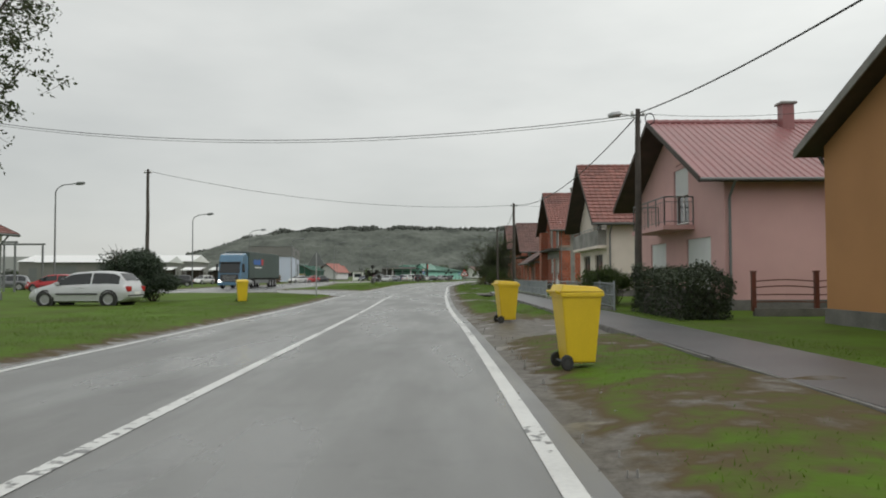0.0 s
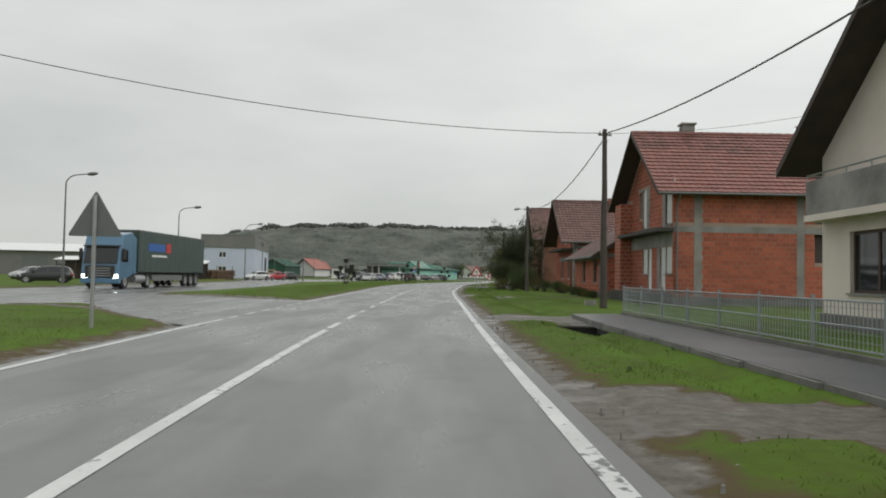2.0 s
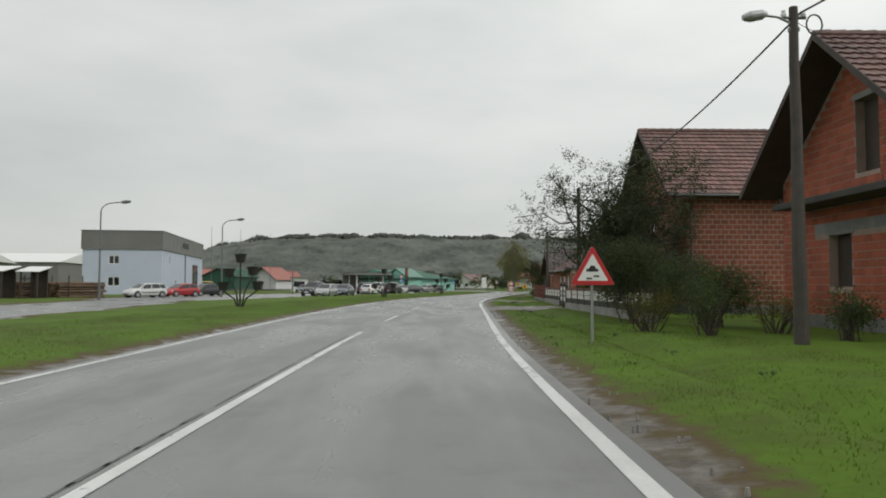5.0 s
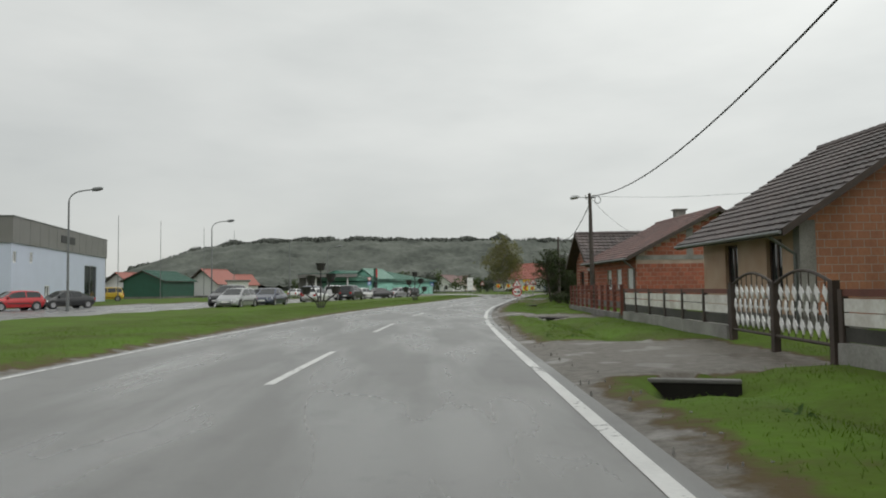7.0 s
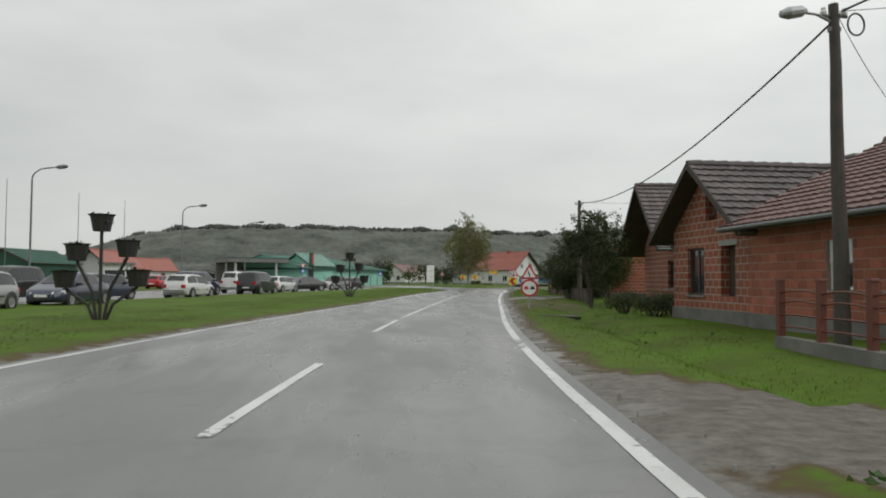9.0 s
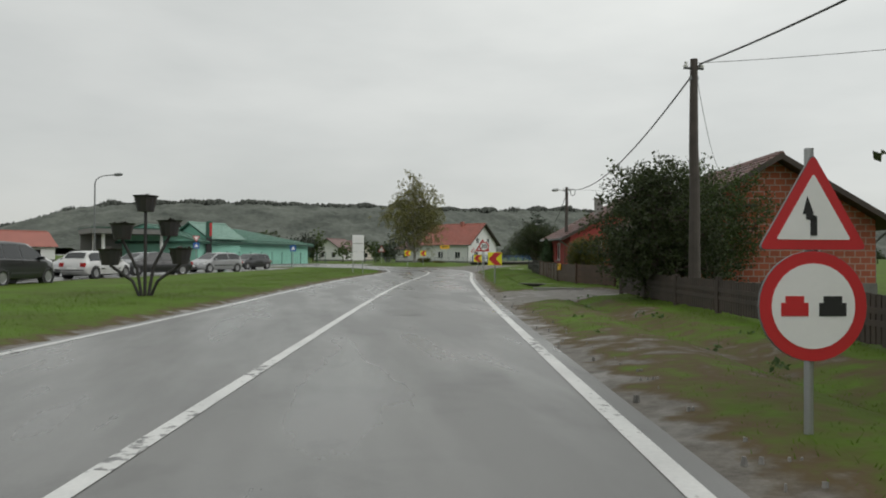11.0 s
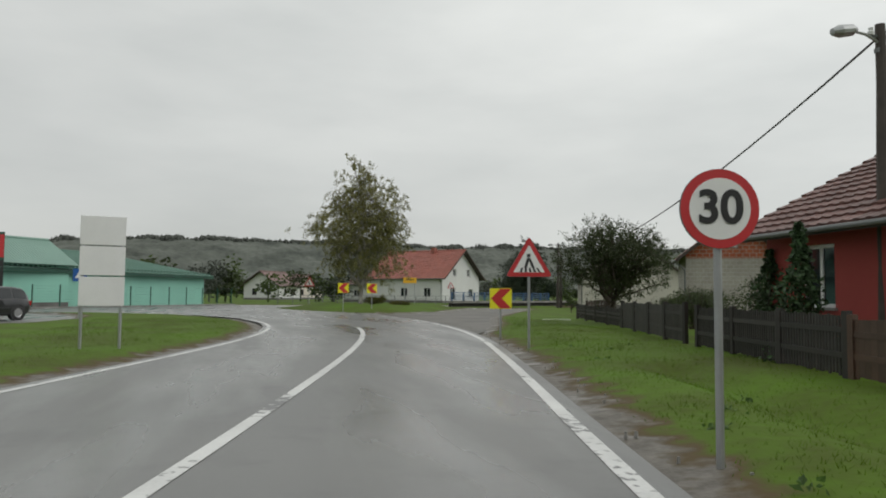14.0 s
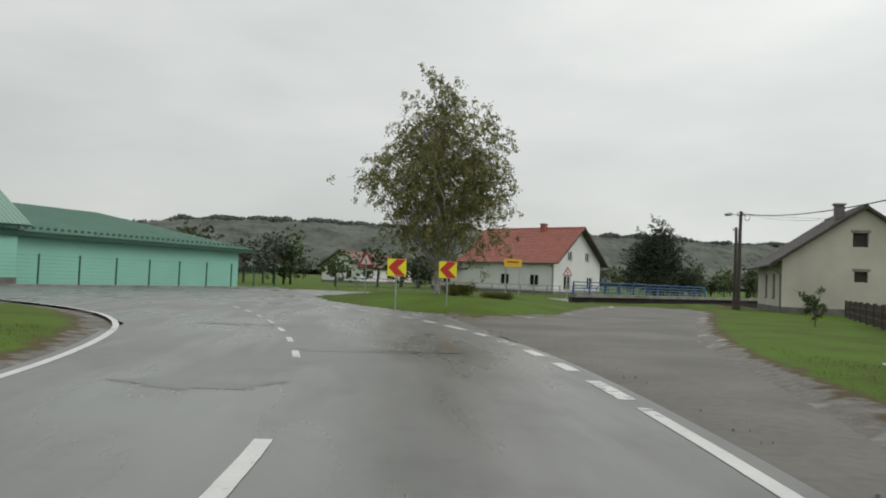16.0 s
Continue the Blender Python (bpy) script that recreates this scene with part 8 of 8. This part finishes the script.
tree(20.2, 253.5, 12.3, "tall birch with drooping yellow-green autumn leaves on a grass island", [(0.2, 0, 4.4, 3.4, 2.2), (-0.6, 0.3, 6.3, 4.0, 2.2), (0.6, -0.2, 8.3, 3.4, 2.0), (-0.6, 0, 10.6, 1.9, 1.8), (2.2, 0.3, 6.2, 2.1, 1.7), (-2.7, 0.2, 6.6, 1.5, 1.2), (1.8, 0, 9.6, 1.6, 1.2)],
     "leaf_birch", 44000, 0.13, "birchbark", 0.2, 11, 0.16, 0.9, 0.35, limbs=70, loose=0.26)
tree(26.3, 220.4, 4.2, "dark apple tree with a forked leaning trunk", [(-1.0, 0, 2.75, 1.4, 1.15), (1.0, 0.3, 2.8, 1.6, 1.25), (0.1, 0, 3.3, 1.4, 0.85), (1.9, 0.2, 2.3, 0.95, 0.8)], "leaf_dark", 30000, 0.075, trunk_r=0.17, seed=4, stems=2, limbs=40, fork=0.35, loose=0.2)
tree(7.3, 106.8, 7.6, "tall loose garden tree with thinning grey-green leaves over the wall", [(0.6, 0, 3.0, 2.0, 2.4), (0.6, 0, 5.4, 1.7, 1.6), (-0.6, -0.6, 4.0, 1.5, 1.7), (1.4, -1.5, 2.6, 1.9, 2.2), (1.2, -2.4, 4.8, 1.8, 2.2),
     (-2.4, -1.4, 4.0, 1.6, 1.3, 0.55), (-3.8, -1.6, 4.0, 1.0, 0.8, 0.5), (-1.8, -1.0, 5.8, 1.6, 1.1, 0.5), (-1.8, -0.4, 2.6, 1.3, 1.0, 0.5), (-3.0, -0.6, 5.2, 1.1, 0.8, 0.4)], "leaf_dark", 42000, 0.085, trunk_r=0.16, seed=7, stems=3, limbs=70, fork=0.2, loose=0.3)
shrub(5.4, 97.2, 1.7, 3.0, "dense dark garden shrub beside the tree", "leaf_dark", 21, 5200, 0.1)
shrub(6.8, 94.6, 1.3, 2.2, "dark green shrub before a brick house", "leaf_mid", 22, 3600, 0.1)
shrub(7.0, 100.0, 2.0, 2.8, "dark overgrown shrub under the tree", "leaf_dark", 23, 5200, 0.11)
shrub(7.9, 90.0, 0.7, 1.3, "straggly shrub by the house wall", "leaf_mid", 24, 900, 0.1)
shrub(8.6, 86.0, 0.8, 1.1, "straggly shrub by the house wall", "leaf_mid", 25, 900, 0.1)
for k, (x, y, r_, h_) in enumerate(((8.3, 74.6, 0.5, 0.55), (8.35, 77.0, 0.6, 0.7), (8.4, 83.6, 0.7, 0.8), (8.9, 87.8, 0.8, 1.0), (7.6, 92.4, 0.9, 1.3), (8.2, 72.6, 0.5, 0.5), (4.6, 93.0, 0.9, 1.2), (5.6, 91.6, 0.8, 1.6))):
    shrub(x, y, r_, h_, "rank weeds and brushwood at the foot of the house", "leaf_mid" if k % 2 else "leaf_yellow", 220 + k, 700, 0.08)
shrub(8.3, 79.5, 0.6, 0.8, "weedy shrub at the foot of a brick wall", "leaf_mid", 26, 700, 0.09)
tree(11.4, 159.6, 4.3, "small round garden tree beside the verge", [(0, 0, 2.6, 1.4, 1.5), (0.5, 0.2, 3.2, 1.0, 0.9)], "leaf_dark", 5200, 0.11, trunk_r=0.09, seed=31, limbs=24, loose=0.22)
for i, (x, y) in enumerate(((11.2, 152.6), (12.1, 153.2), (10.9, 154.4))):
    shrub(x, y, 0.9, 0.95, "low dark ornamental shrub", "leaf_dark", 40 + i, 1300, 0.08)
tree(15.0, 174.4, 4.0, "dense walnut tree crowding the fence", [(0, 0, 2.1, 1.8, 1.4), (0.4, 0.2, 2.9, 1.4, 0.8), (-0.9, 0, 1.6, 1.1, 1.1), (0.8, 0, 1.1, 1.4, 1.0)], "leaf_dark", 16000, 0.105, trunk_r=0.13, seed=51, limbs=34, loose=0.25)
tree(16.6, 178.0, 4.2, "dense dark tree crowding the fence", [(0, 0, 2.2, 1.6, 1.4), (0.3, 0, 3.1, 1.2, 0.9), (0.3, -0.4, 1.2, 1.4, 1.1)], "leaf_dark", 16000, 0.1, trunk_r=0.13, seed=52, limbs=34, loose=0.25)
tree(18.0, 176.4, 4.2, "leafy tree behind the timber fence", [(0, 0, 2.5, 1.7, 1.5), (0, 0.8, 1.7, 1.5, 1.3)], "leaf_mid", 12000, 0.095, trunk_r=0.12, seed=53, limbs=28, loose=0.25)
tree(20.8, 186.4, 4.3, "sparse half-bare tree in a garden", [(0, 0, 2.9, 1.6, 1.2), (0.8, 0, 3.5, 1.2, 0.7), (0.2, 0, 1.8, 1.5, 1.0)], "leaf_dark", 8500, 0.075, trunk_r=0.12, seed=54, limbs=44, loose=0.3)
shrub(19.9, 192.0, 1.3, 2.5, "yellowing garden bush behind the board fence", "leaf_yellow", 61, 5000, 0.11)
shrub(21.2, 195.6, 1.4, 2.4, "dark garden bush behind the board fence", "leaf_dark", 62, 3600, 0.11)
shrub(22.4, 198.8, 1.3, 2.2, "dark garden bush behind the board fence", "leaf_dark", 63, 3200, 0.11)
shrub(21.0, 188.4, 1.6, 3.0, "tall dark bush behind the board fence", "leaf_dark", 64, 6000, 0.1)
shrub(22.4, 191.2, 1.4, 2.2, "dark garden bush before the red house", "leaf_mid", 65, 3000, 0.12)
for k, (x, y, r_, h_) in enumerate(((25.6, 212.4, 1.0, 1.6), (27.2, 215.6, 1.1, 1.5), (28.6, 219.2, 1.0, 1.3), (26.0, 208.8, 1.2, 1.9))):
    shrub(x, y, r_, h_, "dark overgrown garden shrub behind the black fence", "leaf_dark", 240 + k, 2200, 0.1)
conifer(21.6, 203.4, 2.5, 0.65, "clipped green thuja beside a fence", "thuja", 71, 2600, "thuja")
conifer(22.8, 205.8, 2.2, 0.8, "conical green thuja beside a fence", "thuja", 72, 2600, "thuja")
shrub(24.6, 207.6, 1.3, 1.9, "dark shrub behind the garden fence", "leaf_dark", 73, 2600, 0.1)
tree(57, 316, 11.4, "broad dark green tree beyond the bridge", [(0, 0, 3.2, 4.6, 2.6), (-0.6, 0, 5.6, 3.9, 2.3), (0.4, 0, 7.8, 2.8, 2.0), (0.2, 0, 9.8, 1.6, 1.5)], "needle", 30000, 0.22, trunk_r=0.22, seed=74, limbs=70, fork=0.1, loose=0.4)
shrub(63, 317, 2.6, 4.2, "dark bush beyond the bridge", "needle", 75, 3000, 0.3)
tree(32.6, 239.0, 1.5, "small rose bush by the old house fence", [(0, 0, 0.9, 0.5, 0.5)], "leaf_mid", 700, 0.09, trunk_r=0.03, seed=76, limbs=14, loose=0.12, category="shrub", name="rose_bush")
shrub(20.8, 250.8, 1.3, 0.8, "russet brush round the birch trunk on the island", "leaf_yellow", 77, 1500, 0.11, 0.35)
shrub(22.6, 248.6, 0.9, 0.5, "dead brown brush on the grass island", "leaf_yellow", 78, 900, 0.11, 0.3)
tree(-9.6, 12.6, 7.4, "roadside tree with overhanging dark leaves", [(0, 0, 5.4, 2.5, 2.0), (1.7, 0.2, 5.0, 1.2, 1.3), (0.4, 0.3, 6.4, 1.9, 1.2)], "leaf_dark", 13000, 0.085, trunk_r=0.17, seed=81, limbs=40, loose=0.24)
shrub(-14.7, 35.3, 1.9, 2.9, "spreading dark green juniper behind a parked car", "needle", 84, 7500, 0.17)
shrub(-13.5, 34.7, 1.3, 1.7, "low dark green juniper behind a parked car", "needle", 85, 4200, 0.16)
shrub(7.3, 109.5, 1.2, 2.0, "russet garden bush behind the white-panelled wall", "leaf_yellow", 85, 3400, 0.1)
shrub(7.3, 105.6, 1.1, 2.3, "dark garden bush behind the white-panelled wall", "leaf_dark", 86, 3800, 0.1)
shrub(5.75, 27.8, 1.0, 1.75, "bright green climbing bush at the fence", "leaf_mid", 83, 3200, 0.1)
shrub(6.6, 29.6, 1.0, 1.6, "bright green bush at the garden fence", "leaf_mid", 84, 2600, 0.1)


def hedge(x0, y0, x1, y1, h, seed, label):
    rnd, s = random.Random(seed), Shape()
    t = thing("hedge", pose((x0 + x1) / 2, (y0 + y1) / 2, 0), label, "hedge", "hedges")
    hx, hy = (x1 - x0) / 2, (y1 - y0) / 2
    for _ in range(12500):
        f = rnd.choice(("t", "x", "y"))
        px, py, pz = rnd.uniform(-hx, hx), rnd.uniform(-hy, hy), rnd.uniform(0.05, h)
        if f == "t":
            pz = h * rnd.uniform(0.86, 1.05)
        elif f == "x":
            px = rnd.choice((-1, 1)) * hx * rnd.uniform(0.85, 1.06)
        else:
            py = rnd.choice((-1, 1)) * hy * rnd.uniform(0.9, 1.04)
        swell = noise.noise((px * 0.9, py * 0.9, seed)) + 0.5 * noise.noise((px * 2.3, py * 2.3, seed + 3.0))
        pz *= 0.92 + 0.34 * swell
        bulge = 1 + 0.22 * noise.noise((py * 1.1, pz * 1.6, seed + 7.0))
        leaf(s, Vector((px * bulge, py * (1 + 0.05 * swell), max(0.04, pz))), 0.085, rnd)
    part("foliage", s, "leaf_hedge", t)
    # Added dark block stands in for the shade deep between the leaves.
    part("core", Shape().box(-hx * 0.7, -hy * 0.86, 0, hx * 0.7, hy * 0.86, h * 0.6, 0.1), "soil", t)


hedge(5.95, 18.9, 7.3, 23.6, 1.38, 5, "clipped dark hedge before the pink house")


def far_trees():
    """Rough tree belts in the middle distance."""
    rnd = random.Random(9)
    belts = [((-8, 283), (9, 294), 15), ((16, 300), (30, 316), 10), ((-75, 330), (20, 410), 46), ((10, 400), (120, 380), 46), ((60, 330), (140, 320), 26), ((-160, 262), (-70, 330), 34), ((-220, 210), (-120, 250), 30), ((48, 262), (95, 285), 14), ((64, 336), (110, 360), 16), ((-95, 120), (-150, 180), 20)]
    mats = ("leaf_dark", "leaf_mid", "hazed_hillwood")
    shapes = {m: Shape() for m in mats}
    for a, b, n in belts:
        for i in range(n):
            f = rnd.random()
            x, y, h = a[0] + (b[0] - a[0]) * f + rnd.gauss(0, 3), a[1] + (b[1] - a[1]) * f + rnd.gauss(0, 3), rnd.uniform(3.0, 6.5)
            s = shapes[rnd.choice(mats)]
            s.tube((x, y, -0.2), (x, y, h * 0.6), 0.15, 0.05, 5)
            lumps = [(rnd.gauss(0, h * 0.18), rnd.gauss(0, h * 0.18), h * rnd.uniform(0.3, 0.85), h * rnd.uniform(0.16, 0.28)) for _ in range(7)]
            for _ in range(230):
                lx, ly, lz, lr = rnd.choice(lumps)
                d = Vector((rnd.gauss(0, 1), rnd.gauss(0, 1), rnd.gauss(0, 1))).normalized() * lr * rnd.uniform(0.5, 1.1)
                leaf(s, Vector((x + lx + d.x, y + ly + d.y, max(0.1, lz + d.z))), 0.55, rnd)
    for m, s in shapes.items():
        solid("distant_trees", s, m, "belt of bare-looking autumn trees and scrub beyond the village", "trees", kind="stuff")


far_trees()


# ---- grass tufts and weeds along the verges ----
def grass():
    rnd, g = random.Random(2), np.random.default_rng(2)
    rows = []
    for line, sg, lo, hi, per in ((EDGE_R, 1, 0.35, 5.5, 420), (EDGE_L, -1, 0.35, 6.5, 330)):
        i = np.arange(100, len(line) - 40)
        t = np.gradient(line, axis=0)
        t /= np.hypot(t[:, 0], t[:, 1])[:, None]
        side = np.stack([t[:, 1], -t[:, 0]], 1) * sg
        n = len(i) * per
        k = g.choice(i, n)
        d = lo + (hi - lo) * g.random(n) ** 1.25
        rows.append(line[k] + side[k] * d[:, None] + t[k] * g.uniform(-0.3, 0.3, n)[:, None])
    pts = np.concatenate(rows)
    keep = np.ones(len(pts), bool)
    for d in DRIVES + [JUNCTION, SIDE_ROAD, SERVICE, CONNECT, [(3.55, -40), (5.4, -40), (5.4, 57.5), (3.6, 57.5)]]:
        keep &= ~inside(pts, d)
    dr, sr = nearest(pts[::1], EDGE_R)
    dl, sl = nearest(pts[::1], EDGE_L)
    keep &= ((sr > 0) & (dr > 0.3)) | ((sl < 0) & (dl > 0.3))
    z, gravel, pit = ground_at(pts)
    keep &= (gravel < g.uniform(0.05, 0.5, len(pts))) & (pit < 0.45)
    pts, z, gravel = pts[keep], z[keep], gravel[keep]
    n = len(pts)
    tall = 0.55 * np.sin(pts[:, 0] * 1.9 + 2 * np.sin(pts[:, 1] * 0.83)) * np.sin(pts[:, 1] * 1.37 + 1.7 * np.sin(pts[:, 0] * 1.1)) + 0.35 * np.sin(pts[:, 0] * 6.1 + pts[:, 1] * 3.7) * np.sin(pts[:, 1] * 7.3 - pts[:, 0] * 2.9)
    hh = g.uniform(0.025, 0.06, n) * np.clip(1.0 + 0.9 * tall, 0.3, 2.2) * (1 - gravel)
    a, lean = g.uniform(0, 6.28, n), g.uniform(0.5, 1.5, n)
    w = g.uniform(0.004, 0.008, n)
    c, sn = np.cos(a), np.sin(a)
    base = np.column_stack([pts, z - 0.01])
    across = np.column_stack([c, sn, np.zeros(n)]) * w[:, None]
    tip = base + np.column_stack([-sn * hh * lean, c * hh * lean, hh])
    v = np.stack([base - across, base + across, tip], 1).reshape(-1, 3)
    me = bpy.data.meshes.new("grass_blades")
    me.vertices.add(3 * n)
    me.vertices.foreach_set("co", v.astype(np.float32).ravel())
    me.loops.add(3 * n)
    me.loops.foreach_set("vertex_index", np.arange(3 * n, dtype=np.int32))
    me.polygons.add(n)
    me.polygons.foreach_set("loop_start", np.arange(0, 3 * n, 3, dtype=np.int32))
    me.materials.append(M["blade"])
    me.update(calc_edges=True)
    tagged(new("grass_blades", me), "wet uneven grass along the road verges", "grass", kind="stuff")
    # broad-leaved weeds
    w = Shape()
    for _ in range(120):
        i = rnd.randint(150, len(EDGE_R) - 90)
        p = offset(EDGE_R[i - 2:i + 3], rnd.uniform(0.9, 4.2))[2]
        if any(inside(np.array([p]), d)[0] for d in DRIVES + [SIDE_ROAD]) or 3.5 < p[0] < 5.4 and p[1] < 58:
            continue
        for _ in range(9):
            leaf(w, Vector((p[0] + rnd.gauss(0, 0.07), p[1] + rnd.gauss(0, 0.07), 0.06)), rnd.uniform(0.05, 0.1), rnd)
    solid("weeds", w, "weed", "broad-leaved weeds in the verge grass", "weeds", kind="stuff")
    # loose stones on the shoulders
    st = Shape()
    for _ in range(600):
        i = rnd.randint(120, len(EDGE_R) - 30)
        p = offset(EDGE_R[i - 2:i + 3], abs(rnd.gauss(0.45, 0.22)) + 0.2)[2]
        r = rnd.uniform(0.006, 0.02)
        m = Matrix.Translation((p[0], p[1], 0.0)) @ Matrix.Rotation(rnd.uniform(0, 3), 4, "Z")
        st.box(-r, -r * 0.7, -0.05, r, r * 0.7, r * 0.9, r * 0.3, m)
    solid("stones", st, "concrete", "loose grey stones on the road shoulder", "stones", kind="stuff")


grass()


# ---- the hollow blocks of the bare brick houses, each with its own edges ----
BLOCK = Shape().box(0.0, 0.0, 0.0, 0.32, 0.014, 0.191, 0.003).mesh("brick", "brickpiece")
BLOCK_OLD = Shape().box(0.0, 0.0, 0.0, 0.32, 0.014, 0.191, 0.003).mesh("brick", "brickpiece_old")


def face_bricks(h, face, w, length, top, openings, mesh, limit, u_near=0.0, gable=None):
    """Lays blocks on a wall: face is 'front' (u along y) or +1 / -1 (the side at y = face * w, u along x). Those by u_near come first."""
    rnd, cells = random.Random(int(w * 100) + int(length * 10)), []
    r, v = 0, 0.43
    while v < top - 0.12:
        lo, hi = (-w, w) if face == "front" else (0.0, length)
        if gable:
            reach = min(w, w - (v + 0.2 - gable[0]) / gable[1])
            lo, hi = -reach, reach
        free = [(lo, hi)]
        for a, b, wd, ht in openings:
            if v + 0.17 > b and v + 0.03 < b + ht:
                free = [q for s, e in free for q in ((s, min(e, a - 0.01)), (max(s, a + wd + 0.01), e)) if q[1] - q[0] > 0.05]
        for s, e in free:
            u = math.floor((s - (0.17 if r % 2 else 0)) / 0.34) * 0.34 + (0.17 if r % 2 else 0)
            while u < e:
                c0, c1 = max(u, s), min(u + 0.32, e)
                if c1 - c0 > 0.05:
                    cells.append((c0, v, c1 - c0))
                u += 0.34
        v += 0.21
        r += 1
    cells.sort(key=lambda q: abs(q[0] - u_near) + 0.6 * abs(q[1] - 1.5))
    rest = Shape()
    for i, (u, v, l) in enumerate(cells):
        out = rnd.uniform(0.007, 0.012)
        if face == "front":
            m = Matrix.Translation((-out, u + l, v)) @ Matrix.Rotation(radians(-90), 4, "Z")
        else:
            m = Matrix.Translation((u, -w - out if face < 0 else w + out - 0.014, v))
        m = m @ Matrix.Rotation(rnd.uniform(-0.005, 0.005), 4, "Y") @ Matrix.Diagonal((l / 0.32, 1, 1, 1))
        if i < limit:
            o = new("brick", mesh)
            o.parent = h
            o.matrix_basis = m
        else:
            add_mesh(rest, mesh, m)
    if rest.f:
        tagged(part("bricks", rest, mesh.materials[0], h), "hollow clay blocks", kind="stuff")


face_bricks(bigbrick, -1, 4.15, 11.6, 5.2, [(6.4, 2.05, 1.0, 1.28), (6.4, 3.8, 1.0, 1.2), (0.94, 0, 0.35, 6), (5.59, 0, 0.35, 6), (0, 3.33, 11.6, 0.3)], BLOCK, 150, 2.5)
face_bricks(bigbrick, "front", 4.15, 11.6, 8.1, [o[:4] for o in BIG_FRONT] + [(-4.2, 2.73, 7.1, 0.82), (2.9, 0, 1.3, 5.3), (-3.01, 3.5, 0.47, 2.46), (-0.46, 3.5, 0.5, 2.4), (-2.21, 0, 0.47, 2.74)], BLOCK, 150, -3.0, (5.3, 3.1 / 4.15))
face_bricks(lowbrick, 1, 4.0, 8.2, 2.4, [(1.3, 0.95, 0.95, 1.4), (4.7, 0.95, 0.95, 1.4)], BLOCK, 200, 2.0)
face_bricks(lowbrick, "front", 4.0, 8.2, 5.0, [(3.9, 0, 0.2, 2.7)], BLOCK, 100, 3.0, (2.7, 2.55 / 4.0))
face_bricks(gable, -1, 4.05, 11.0, 4.3, [(-0.1, 0, 0.43, 5), (0, 3.54, 11, 0.27), (2.58, 1.23, 0.4, 0.3)], BLOCK, 150, 2.5)
face_bricks(gable, "front", 4.05, 11.0, 7.2, [(-2.6, 1.2, 1.1, 1.4), (0.4, 1.2, 1.1, 1.4), (-0.9, 4.1, 1.0, 1.9), (-4.1, 0, 0.36, 4.35), (-3.76, 2.65, 5.98, 0.31), (-4.1, 3.36, 6.8, 0.2)], BLOCK, 150, -1.0, (4.3, 3.2 / 4.05))
face_bricks(longb, 1, 4.1, 8.4, 2.72, [(0.5, 1.05, 0.95, 1.05), (2.5, 1.05, 0.9, 1.05), (4.4, 1.05, 0.85, 1.05)], BLOCK_OLD, 200, 2.0)
face_bricks(longb, "front", 4.1, 8.4, 4.6, [(-0.9, 3.25, 0.6, 0.55), (-4.2, 2.48, 8.4, 0.26)], BLOCK_OLD, 100, 3.0, (2.7, 2.1 / 4.1))
